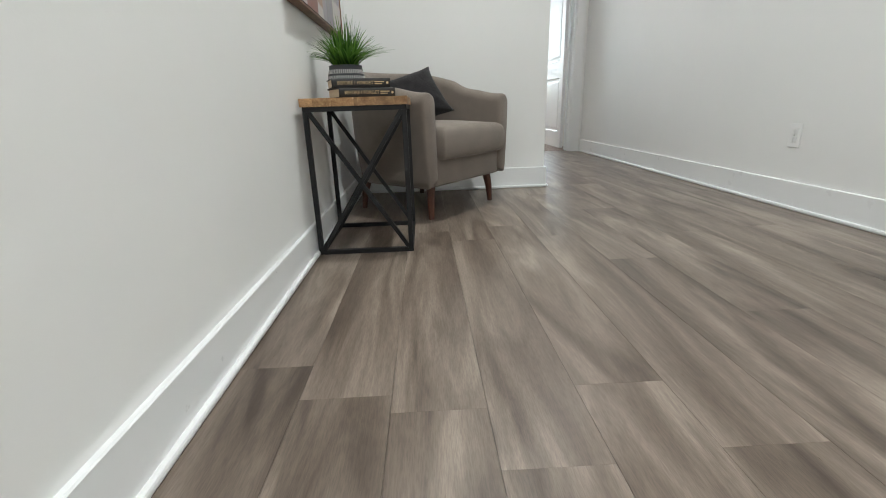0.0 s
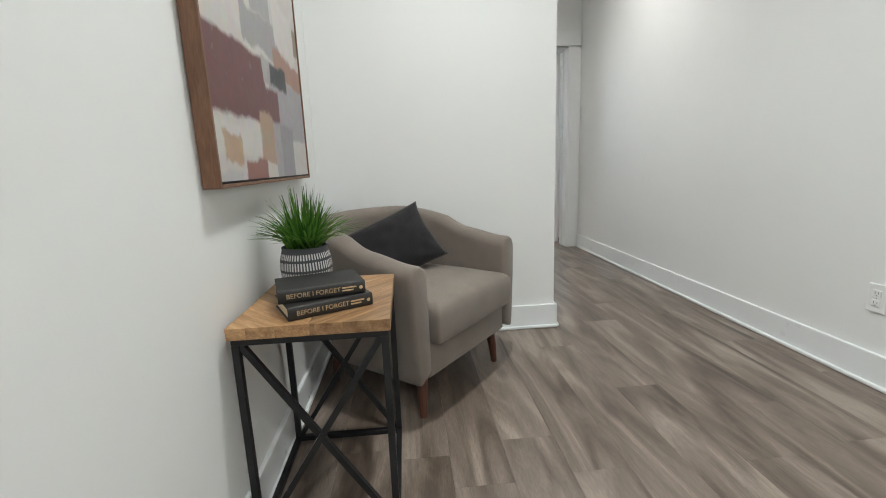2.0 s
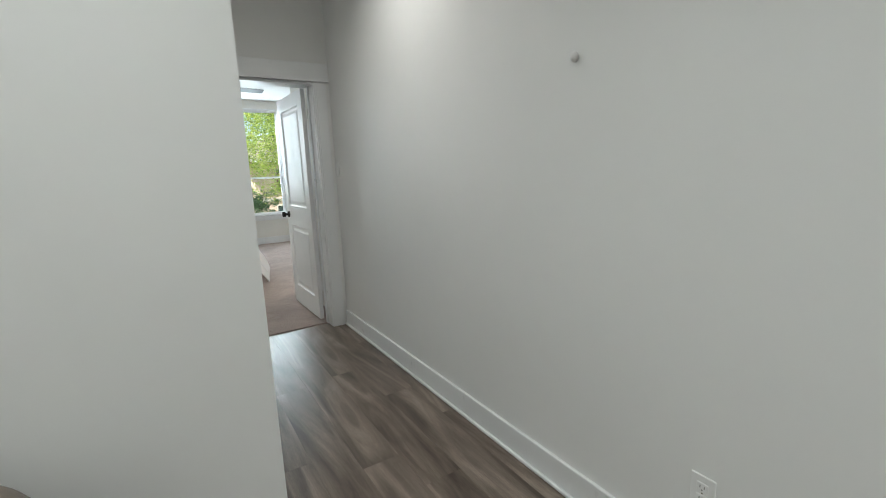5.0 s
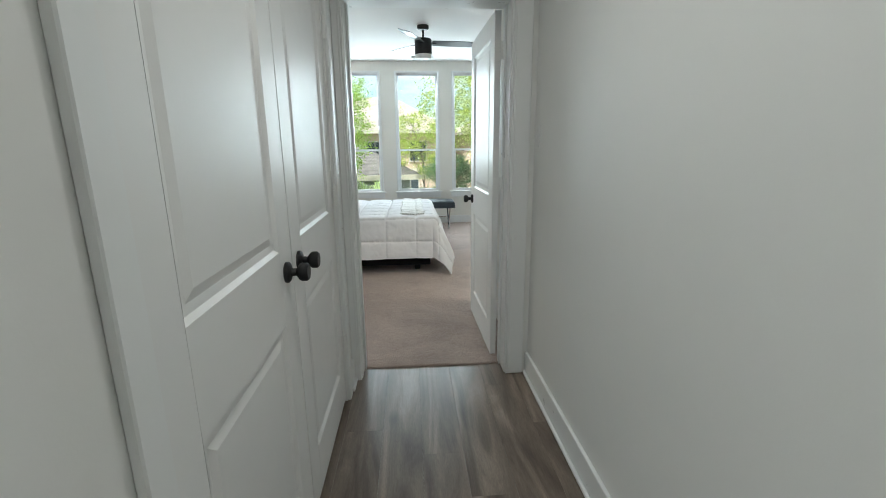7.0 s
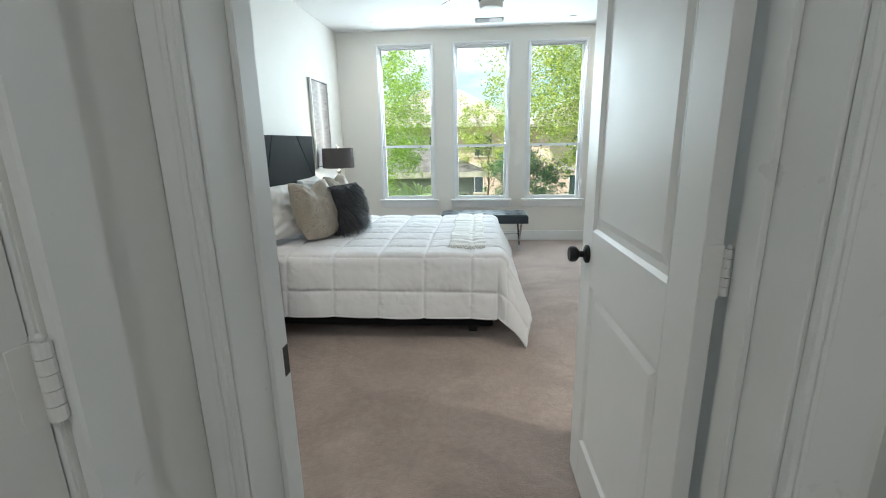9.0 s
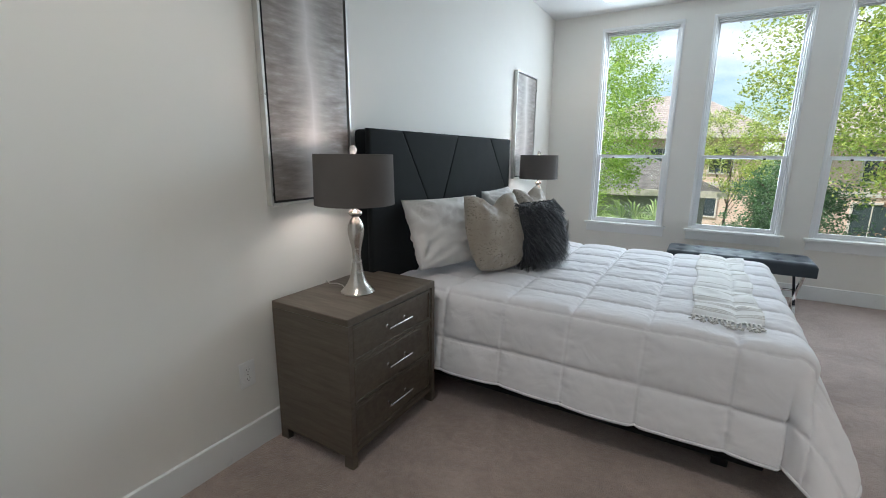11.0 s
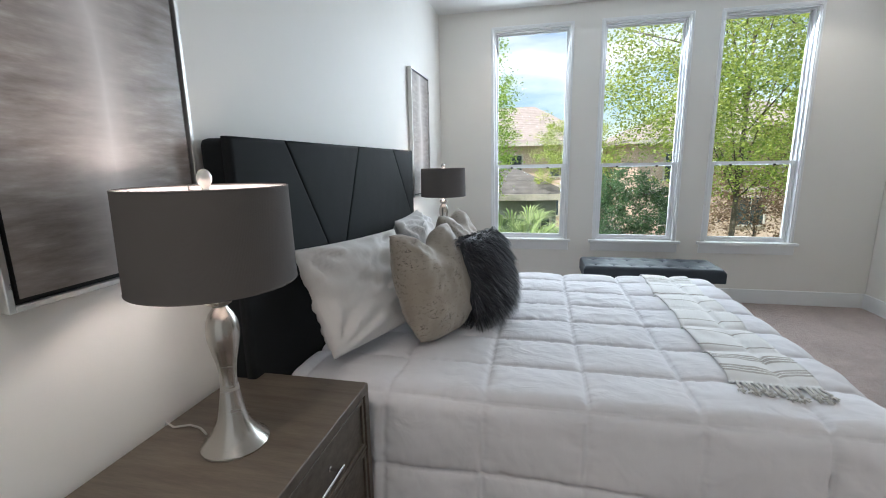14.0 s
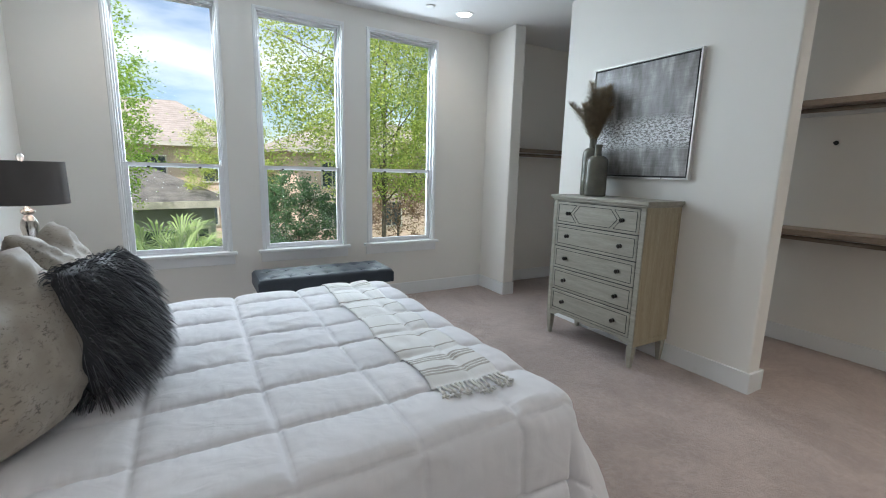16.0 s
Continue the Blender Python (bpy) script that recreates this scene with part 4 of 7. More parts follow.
def side_table():
    tb = thing("side_table", "acacia chevron side table on a black metal X frame", "side table")
    x0, x1, y0, y1, zt = 0.438, 0.818, 1.932, 2.375, 0.578
    b = 0.018
    fx0, fx1, fy0, fy1, fz = x0 + 0.006, x1 - 0.006, y0 + 0.008, y1 - 0.008, zt - 0.028
    for x in (fx0, fx1 - b):
        for y in (fy0, fy1 - b):
            part("leg", boxed(x, x + b, y, y + b, 0, fz - b, 0.0015), M["black_metal"], tb)
    for z0 in (0.0, fz - b):
        for x in (fx0, fx1 - b):
            part("side_rail", boxed(x, x + b, fy0 + b, fy1 - b, z0, z0 + b, 0.0015), M["black_metal"], tb)
        for y in (fy0, fy1 - b):
            part("cross_rail", boxed(fx0 + b * (z0 == 0), fx1 - b * (z0 == 0), y, y + b, z0, z0 + b, 0.0015), M["black_metal"], tb)
    for y in (fy0 + b / 2, fy1 - b / 2):
        for a, c, o in ((fx0 + b, fx1 - b, -0.003), (fx1 - b, fx0 + b, 0.003)):
            part("brace", bar(bmesh.new(), (a, y + o, b), (c, y + o, fz - b), 0.015), M["black_metal"], tb)
    top = part("tabletop", boxed(x0 + 0.002, x1 - 0.002, y0 + 0.002, y1 - 0.002, fz, zt - 0.006), M["acacia"], tb, "chevron acacia wood top")
    cx = (x0 + x1) / 2
    w = 0.046
    for side in (-1, 1):
        rect = [(x0, y0), (cx, y0), (cx, y1), (x0, y1)] if side < 0 else [(cx, y0), (x1, y0), (x1, y1), (cx, y1)]
        n = (-side * 0.70, 0.714)
        ds = [n[0] * px + n[1] * py for px, py in rect]
        d = min(ds) - 0.013
        while d < max(ds):
            poly = clip(clip(rect, n, d + w), (-n[0], -n[1]), -d)
            if len(poly) >= 3:
                mx, my = sum(p[0] for p in poly) / len(poly), sum(p[1] for p in poly) / len(poly)
                ang = math.atan2(n[1], n[0])
                loc = []
                for px, py in poly:
                    sx, sy = (px - mx) * 0.985, (py - my) * 0.985
                    loc.append((sx * math.cos(-ang) - sy * math.sin(-ang), sx * math.sin(-ang) + sy * math.cos(-ang)))
                ob = part("plank", prism(bmesh.new(), loc, -0.0285, 0.0), M["acacia"], top)
                ob.matrix_local = pose(mx, my, zt, 0, 0, math.degrees(ang))
            d += w
    return tb


side_table()


def pot_mat():
    m, nt, b = nodes_of("striped_pot")
    tc = nt.nodes.new("ShaderNodeTexCoord")
    sp = nt.nodes.new("ShaderNodeSeparateXYZ")
    nt.links.new(tc.outputs["Object"], sp.inputs[0])
    ang = calc(nt, "ARCTAN2", sp.outputs["Y"], sp.outputs["X"])
    dash = calc(nt, "GREATER_THAN", calc(nt, "SINE", calc(nt, "MULTIPLY", ang, 56.0)), -0.05)
    band = calc(nt, "FRACT", calc(nt, "MULTIPLY", sp.outputs["Z"], 38.0))
    inband = calc(nt, "MULTIPLY", calc(nt, "GREATER_THAN", band, 0.20), calc(nt, "LESS_THAN", band, 0.94))
    low = calc(nt, "LESS_THAN", sp.outputs["Z"], 0.098)
    f = calc(nt, "MULTIPLY", calc(nt, "MULTIPLY", dash, inband), low)
    t, _ = tex(nt, "Noise", 60, Detail=4)
    c = mixc(nt, f, (0.055, 0.058, 0.066), (0.62, 0.62, 0.62))
    nt.links.new(mixc(nt, 0.15, c, t.outputs["Color"], "OVERLAY"), b.inputs["Base Color"])
    b.inputs["Roughness"].default_value = 0.65
    bump(nt, b, f, 0.5, 0.001)
    return m


def potted_grass():
    pl = thing("potted_grass", "artificial grass in a striped grey and white ceramic pot", "plant", pose(0.560, 2.262, 0.578) @ Matrix.Scale(1.16, 4))
    prof = [(0.045, 0.0), (0.055, 0.004), (0.063, 0.03), (0.066, 0.06), (0.063, 0.085), (0.057, 0.105), (0.058, 0.112), (0.054, 0.113), (0.050, 0.098)]
    part("pot", lathe(bmesh.new(), prof, 48), pot_mat(), pl, smooth=True)
    part("moss", lathe(bmesh.new(), [(0.001, 0.100), (0.049, 0.099)], 20, closed_bottom=False), M["lawn"], pl)
    rnd = random.Random(11)
    bm = bmesh.new()
    for k in range(330):
        a, lean = rnd.uniform(0, 2 * math.pi), rnd.uniform(0.05, 1.0) ** 0.8
        r0 = 0.034 * math.sqrt(rnd.random())
        L = rnd.uniform(0.11, 0.175)
        w = rnd.uniform(0.0022, 0.0042)
        dx, dy = math.cos(a), math.sin(a)
        base = Vector((r0 * math.cos(a + rnd.uniform(-1, 1)), r0 * math.sin(a + rnd.uniform(-1, 1)), 0.095))
        pts, seg = [], 6
        for i in range(seg + 1):
            t = i / seg
            out = L * lean * 0.95 * (t * 0.55 + 0.45 * t * t)
            up = L * (t * (1.12 - 0.35 * lean) - 0.42 * lean * t * t)
            pts.append((base + Vector((dx * out, dy * out, up)), w * (1 - t) ** 0.7 + 0.0003))
        sx, sy = -dy, dx
        vs = [(bm.verts.new(p + Vector((sx * q, sy * q, 0))), bm.verts.new(p + Vector((dx * q * 0.2, dy * q * 0.2, -q * 0.5))), bm.verts.new(p - Vector((sx * q, sy * q, 0)))) for p, q in pts]
        for a1, b1 in zip(vs, vs[1:]):
            bm.faces.new((a1[0], a1[1], b1[1], b1[0]))
            bm.faces.new((a1[1], a1[2], b1[2], b1[1]))
    part("grass_blades", bm, M["grass"], pl, "long narrow green blades", smooth="all")


potted_grass()


def book(m, seed):
    bk = thing("book", "black hardcover novel with gilt spine lettering on the table", "book", m, "stacked books")
    w, d, h = 0.215, 0.142, 0.033
    bm = bmesh.new()
    box(bm, -w / 2, w / 2, -d / 2, d / 2, 0, 0.0032, 0.001)
    box(bm, -w / 2, w / 2, -d / 2, d / 2, h - 0.0032, h, 0.001)
    n = 8
    for i in range(n):
        a0, a1 = -math.pi / 2 + math.pi * i / n, -math.pi / 2 + math.pi * (i + 1) / n
        q = [(-d / 2 - 0.004 * math.cos(a0), h / 2 + h / 2 * math.sin(a0)), (-d / 2 - 0.004 * math.cos(a1), h / 2 + h / 2 * math.sin(a1))]
        vs = [bm.verts.new((x, q[k][0], q[k][1])) for x, k in ((-w / 2, 0), (w / 2, 0), (w / 2, 1), (-w / 2, 1))]
        bm.faces.new(vs)
        vi = [bm.verts.new((x, q[k][0] + 0.003, q[k][1])) for x, k in ((-w / 2, 0), (w / 2, 0), (w / 2, 1), (-w / 2, 1))]
        bm.faces.new(list(reversed(vi)))
    part("cover", bm, M["book"], bk)
    part("pages", boxed(-w / 2 + 0.004, w / 2 - 0.004, -d / 2 + 0.001, d / 2 - 0.005, 0.0034, h - 0.0034), M["pages"], bk)
    words("BEFORE I FORGET", 0.0165, M["gilt"], "spine_title", bk, pose(-0.022, -d / 2 - 0.0042, h / 2, 90, 0, 0))
    for k, (bx, bw) in enumerate(((0.066, 0.036), (0.062, 0.028))):
        part("spine_line", boxed(bx - bw / 2, bx + bw / 2, -d / 2 - 0.0046, -d / 2 - 0.0036, h / 2 + 0.002 - k * 0.007, h / 2 + 0.0055 - k * 0.007), M["gilt"], bk)
    bm = bmesh.new()
    lathe(bm, [(0.0045, 0), (0.0045, 0.0008)], 16)
    bmesh.ops.transform(bm, matrix=pose(0.096, -d / 2 - 0.0036, h / 2, 90, 0, 0), verts=bm.verts)
    part("spine_emblem", bm, M["gilt"], bk)
    return bk


book(pose(0.640, 2.070, 0.578, 0, 0, 27), 1)
book(pose(0.628, 2.090, 0.612, 0, 0, 18), 2)


def patchwork(name, base, patches, grain=26.0, streak=(1, 1, 1), rough=0.55):
    """Abstract painting: torn-edged colour fields laid over one another. A patch is (u0, u1, v0, v1, colour, ragged)."""
    m, nt, b = nodes_of(name)
    tc = nt.nodes.new("ShaderNodeTexCoord")
    n1, mp = tex(nt, "Noise", 5.0, coord="UV", Detail=7, Roughness=0.65)
    n2, _ = tex(nt, "Noise", grain, streak, coord="UV", Detail=5)
    n3, _ = tex(nt, "Noise", 2.4, coord="UV", Detail=4)
    sp = nt.nodes.new("ShaderNodeSeparateXYZ")
    nt.links.new(tc.outputs["UV"], sp.inputs[0])
    col = nt.nodes.new("ShaderNodeSeparateColor")
    nt.links.new(n1.outputs["Color"], col.inputs[0])
    du = calc(nt, "SUBTRACT", col.outputs[0], 0.5)
    dv = calc(nt, "SUBTRACT", col.outputs[1], 0.5)
    c = ramp(nt, n3.outputs["Fac"], [(0.35, tuple(k * 0.85 for k in base)), (0.65, base)])
    for u0, u1, v0, v1, color, rag in patches:
        u0, u1, v0, v1 = [q if q < 0 or q > 1 else q * 0.62 / (1 - 0.38 * q) for q in (u0, u1)] + [v0 * 0.55, v1 * 0.55 if v1 < 1.05 or v1 > 3 else 0.58]
        rag *= 0.75
        u = calc(nt, "ADD", sp.outputs["X"], calc(nt, "MULTIPLY", du, rag))
        v = calc(nt, "ADD", sp.outputs["Y"], calc(nt, "MULTIPLY", dv, rag))
        f = calc(nt, "MULTIPLY", calc(nt, "MULTIPLY", calc(nt, "MULTIPLY", calc(nt, "SUBTRACT", u, u0), 90.0, True), calc(nt, "MULTIPLY", calc(nt, "SUBTRACT", u1, u), 90.0, True)),
                 calc(nt, "MULTIPLY", calc(nt, "MULTIPLY", calc(nt, "SUBTRACT", v, v0), 90.0, True), calc(nt, "MULTIPLY", calc(nt, "SUBTRACT", v1, v), 90.0, True)))
        worn = calc(nt, "MULTIPLY", f, ramp(nt, n2.outputs["Fac"], [(0.24, (0.70,) * 3), (0.36, (1,) * 3)]))
        c = mixc(nt, worn, c, color)
    c = mixc(nt, 0.3, c, n2.outputs["Color"], "SOFT_LIGHT")
    nt.links.new(c, b.inputs["Base Color"])
    b.inputs["Roughness"].default_value = rough
    bump(nt, b, n2.outputs["Fac"], 0.35, 0.002)
    return m


def uv_sheet(bm, corners):
    uv = bm.loops.layers.uv.verify()
    vs = [bm.verts.new(p) for p in corners]
    f = bm.faces.new(vs)
    for loop, q in zip(f.loops, ((0, 0), (1, 0), (1, 1), (0, 1))):
        loop[uv].uv = q
    return bm


W1, G1, B1, S1, T1, K1 = (0.52, 0.485, 0.46), (0.285, 0.265, 0.27), (0.125, 0.050, 0.050), (0.045, 0.047, 0.05), (0.30, 0.175, 0.135), (0.37, 0.255, 0.165)
M["art_living"] = patchwork("abstract_canvas", W1, [
    (-0.1, 0.5, 0.60, 1.1, (0.50, 0.46, 0.44), 0.05), (0.38, 0.78, 0.56, 0.74, G1, 0.14), (0.50, 0.72, 0.72, 1.1, (0.30, 0.28, 0.285), 0.10),
    (0.30, 0.45, 0.82, 1.1, (0.24, 0.22, 0.23), 0.08), (0.62, 1.1, -0.1, 0.50, (0.31, 0.29, 0.30), 0.06), (0.70, 1.1, 0.48, 0.64, T1, 0.12),
    (0.84, 1.1, 0.70, 0.86, (0.22, 0.175, 0.13), 0.10), (0.74, 0.96, 0.64, 0.90, W1, 0.12), (-0.1, 0.59, 0.235, 0.545, B1, 0.06), (0.56, 0.72, 0.26, 0.42, B1, 0.07),
    (0.57, 0.70, 0.42, 0.56, (0.34, 0.32, 0.31), 0.08), (0.64, 0.83, 0.425, 0.555, S1, 0.09), (-0.1, 0.50, 0.09, 0.235, (0.50, 0.47, 0.45), 0.10),
    (0.06, 0.26, 0.05, 0.20, K1, 0.16), (0.47, 0.63, 0.06, 0.31, (0.34, 0.235, 0.165), 0.12), (0.27, 0.52, -0.1, 0.085, (0.23, 0.105, 0.085), 0.14),
    (0.70, 0.86, -0.1, 0.27, (0.25, 0.235, 0.25), 0.07), (0.84, 1.1, -0.1, 0.20, (0.50, 0.465, 0.44), 0.05), (-0.1, 0.24, -0.1, 0.045, (0.40, 0.38, 0.385), 0.06),
    (0.1, 0.6, 1.15, 1.45, G1, 0.2), (0.7, 1.1, 1.0, 1.3, T1, 0.15), (0.3, 0.85, 1.5, 1.9, (0.46, 0.43, 0.41), 0.2), (-0.1, 0.35, 1.4, 1.7, B1, 0.1), (0.6, 0.9, 1.3, 1.45, S1, 0.12)])


def living_painting():
    p = thing("framed_canvas", "large abstract canvas in burgundy, grey and cream with brown wood frame", "painting")
    y0, y1, z0, z1, xw, xf = 1.960, 2.880, 0.897, 2.12, XL + 0.003, XL + 0.044
    t = 0.009
    part("frame_side", boxed(xw, xf, y0, y0 + t, z0, z1, 0.0012), M["brown_frame"], p, "brown wooden float frame")
    part("frame_side", boxed(xw, xf, y1 - t, y1, z0, z1, 0.0012), M["brown_frame"], p)
    part("frame_rail", boxed(xw, xf, y0 + t, y1 - t, z0, z0 + t, 0.0012), M["brown_frame"], p)
    part("frame_rail", boxed(xw, xf, y0 + t, y1 - t, z1 - t, z1, 0.0012), M["brown_frame"], p)
    part("frame_gap", boxed(xw, xf - 0.012, y0 + t, y1 - t, z0 + t, z1 - t), M["dark_slot"], p, "dark shadow gap")
    g = t + 0.006
    bm = boxed(xf - 0.013, xf - 0.0045, y0 + g, y1 - g, z0 + g, z1 - g)
    cv = part("canvas", bm, M["dark_slot"], p)
    bm = uv_sheet(bmesh.new(), [(xf - 0.004, y0 + g, z0 + g), (xf - 0.004, y1 - g, z0 + g), (xf - 0.004, y1 - g, z1 - g), (xf - 0.004, y0 + g, z1 - g)])
    part("painted_face", bm, M["art_living"], cv)


living_painting()


# ---- hall fittings ----
def wall_plate(name, label, category, m, kind):
    """A cover plate in the local x-z plane, its face towards -y."""
    d = thing(name, label, category, m)
    part("cover_plate", boxed(-0.0355, 0.0355, -0.006, 0.0, -0.057, 0.057, 0.003, 2), M["plastic_white"], d)
    if kind == "outlet":
        for z in (-0.0195, 0.0195):
            s = part("socket", boxed(-0.017, 0.017, -0.0085, -0.004, z - 0.0145, z + 0.0145, 0.003, 2), M["plastic_white"], d)
            for x in (-0.0062, 0.0062):
                part("slot", boxed(x - 0.0011, x + 0.0011, -0.0090, -0.0070, z - 0.002, z + 0.007), M["slot_grey"], s)
            part("slot", boxed(-0.002, 0.002, -0.0090, -0.0070, z - 0.010, z - 0.006), M["slot_grey"], s)
    else:
        for x in kind:
            part("rocker", boxed(x - 0.0165, x + 0.0165, -0.0095, -0.004, -0.033, 0.033, 0.003, 2), M["plastic_white"], d)
    part("screw", boxed(-0.002, 0.002, -0.0072, -0.005, -0.002, 0.002), M["nickel"], d)
    return d


wall_plate("outlet", "white duplex outlet above the hall baseboard", "outlet", pose(XR, 2.432, 0.352, 0, 0, -90), "outlet")
wall_plate("light_switch", "white rocker light switch beside the bedroom door", "switch", pose(XR, 5.405, 1.354, 0, 0, -90), (0.0,))
wall_plate("outlet", "white duplex outlet beside the nightstand", "outlet", pose(BX0, 6.80, 0.36, 0, 0, 90), "outlet")

th = thing("thermostat", "white wall thermostat with small grey display", "thermostat", pose(XR, 1.935, 1.456, 0, 0, -90) @ Matrix.Scale(0.87, 4))
part("backplate", boxed(-0.082, 0.082, -0.010, 0.0, -0.060, 0.060, 0.006, 2), M["plastic_white"], th)
part("body", boxed(-0.066, 0.060, -0.030, -0.009, -0.048, 0.046, 0.007, 3), M["plastic_white"], th, smooth=True)
part("display", boxed(-0.046, 0.026, -0.0312, -0.0295, -0.026, 0.030), M["lcd"], th, "grey-green display")
part("brand_bar", boxed(-0.020, 0.010, -0.0309, -0.0297, 0.036, 0.039), M["dark_slot"], th)
part("button_bar", boxed(-0.040, 0.030, -0.0309, -0.0297, -0.037, -0.034), M["dark_slot"], th)

bm = bmesh.new()
tube(bm, [(0, 0, 0), (0, -0.006, 0.001), (0.002, -0.009, 0.004)], 0.009, 12, 0.008)
bmesh.ops.create_icosphere(bm, subdivisions=2, radius=0.0095, matrix=Matrix.Translation((0.002, -0.007, 0.004)))
single("wall_anchor", bm, M["plastic_white"], "small white plastic anchor stuck in the hall wall", "wall anchor", pose(XR, 2.945, 1.680, 0, 0, -90) @ Matrix.Scale(1.5, 4), smooth=True)
# hairline mark above the anchor, laid on the wall as a thin tube
bm = tube(bmesh.new(), [(0, -0.001, 0), (0.001, -0.0012, 0.03), (0.0, -0.001, 0.062)], 0.0009, 5)
single("wall_hairline", bm, M["slot_grey"], "thin grey hairline mark on the hall wall", "thread", pose(XR, 2.95, 1.865, 0, 0, -90), smooth=True)


def downlight(x, y, z):
    d = thing("recessed_light", "round white recessed ceiling light, switched on", "ceiling light", pose(x, y, z), "recessed lights")
    part("trim_ring", lathe(bmesh.new(), [(0.062, 0.0), (0.064, -0.006), (0.084, -0.005), (0.088, 0.0)], 36, closed_bottom=False, closed_top=False), M["plastic_white"], d, smooth=True)
    part("lens", lathe(bmesh.new(), [(0.0625, -0.003), (0.060, -0.0035), (0.002, -0.0035)], 30, closed_bottom=False), M["lens"], d, "glowing frosted lens")


M["lens"] = glow_mat("lit_lens", (1.0, 0.96, 0.90), 9.0)
for p in DOWNLIGHTS + BED_DOWNLIGHTS:
    downlight(*p)

# ---- bed ----
BED_Y0, BED_Y1, BED_X0, BED_X1, BED_Z = 7.600, 9.240, 0.455, 2.320, 0.600


def bed():
    b = thing("bed", "upholstered bed with dark channel-seamed headboard and black base", "bed")
    y0, y1, zt, xf = 7.492, 9.305, 1.392, 0.452
    hb = part("headboard", boxed(BX0 + 0.006, xf - 0.022, y0 + 0.004, y1 - 0.004, 0.06, zt - 0.004, 0.02, 3), M["velvet"], b, "black-green upholstered headboard", smooth=True)
    # padded panels between slanted seams, in the plane of the headboard (y, z)
    rect = [(y0, 0.10), (y1, 0.10), (y1, zt), (y0, zt)]

    def seam(a, c):
        n = (c[1] - a[1], -(c[0] - a[0]))
        k = math.hypot(*n)
        n = (n[0] / k, n[1] / k)
        return n, n[0] * a[0] + n[1] * a[1]

    s1, s2 = seam((7.77, zt), (8.09, 0.90)), seam((8.40, zt), (8.17, 0.90))
    s3 = seam((8.90, zt), (9.31, 0.90))
    inv = lambda s: ((-s[0][0], -s[0][1]), -s[1])
    cells = []
    s1_left = s1 if s1[0][0] * y0 + s1[0][1] * 1.2 < s1[1] else inv(s1)
    s1_right = inv(s1_left)
    s2_left = s2 if s2[0][0] * y0 + s2[0][1] * 1.2 < s2[1] else inv(s2)
    s2_right = inv(s2_left)
    s3_left = s3 if s3[0][0] * y0 + s3[0][1] * 1.2 < s3[1] else inv(s3)
    s3_right = inv(s3_left)
    cells.append(clip(rect, *s1_left))
    cells.append(clip(clip(rect, *s1_right), *s2_left))
    cells.append(clip(clip(clip(rect, *s2_right), *s1_right), *s3_left))
    cells.append(clip(rect, *s3_right))
    for poly in cells:
        if len(poly) < 3:
            continue
        bm = bmesh.new()
        vs = [bm.verts.new((xf - 0.030, p[0], p[1])) for p in poly]
        f = bm.faces.new(vs)
        res = bmesh.ops.extrude_face_region(bm, geom=[f])
        top = [v for v in res["geom"] if isinstance(v, bmesh.types.BMVert)]
        bmesh.ops.translate(bm, verts=top, vec=(0.030, 0, 0))
        bm.normal_update()
        tf = [q for q in bm.faces if all(v in top for v in q.verts)]
        bmesh.ops.bevel(bm, geom=list({e for q in tf for e in q.edges}), offset=0.014, segments=4, profile=0.6, affect="EDGES")
        part("headboard_panel", bm, M["velvet"], hb, smooth="all")
    part("base", boxed(BX0 + 0.10, BED_X1 - 0.10, BED_Y0 + 0.08, BED_Y1 - 0.08, 0.07, 0.28, 0.01, 2), M["bed_base"], b, "black fabric bed base")
    for x in (0.55, 2.08):
        for y in (BED_Y0 + 0.16, BED_Y1 - 0.16):
            part("leg", boxed(x - 0.03, x + 0.03, y - 0.03, y + 0.03, 0.008, 0.075, 0.004), M["black_plastic"], b)
    part("mattress", boxed(BED_X0 + 0.01, BED_X1 - 0.03, BED_Y0 + 0.035, BED_Y1 - 0.035, 0.28, BED_Z - 0.03, 0.05, 4), M["mattress"], b, "thick white mattress", smooth=True)


bed()


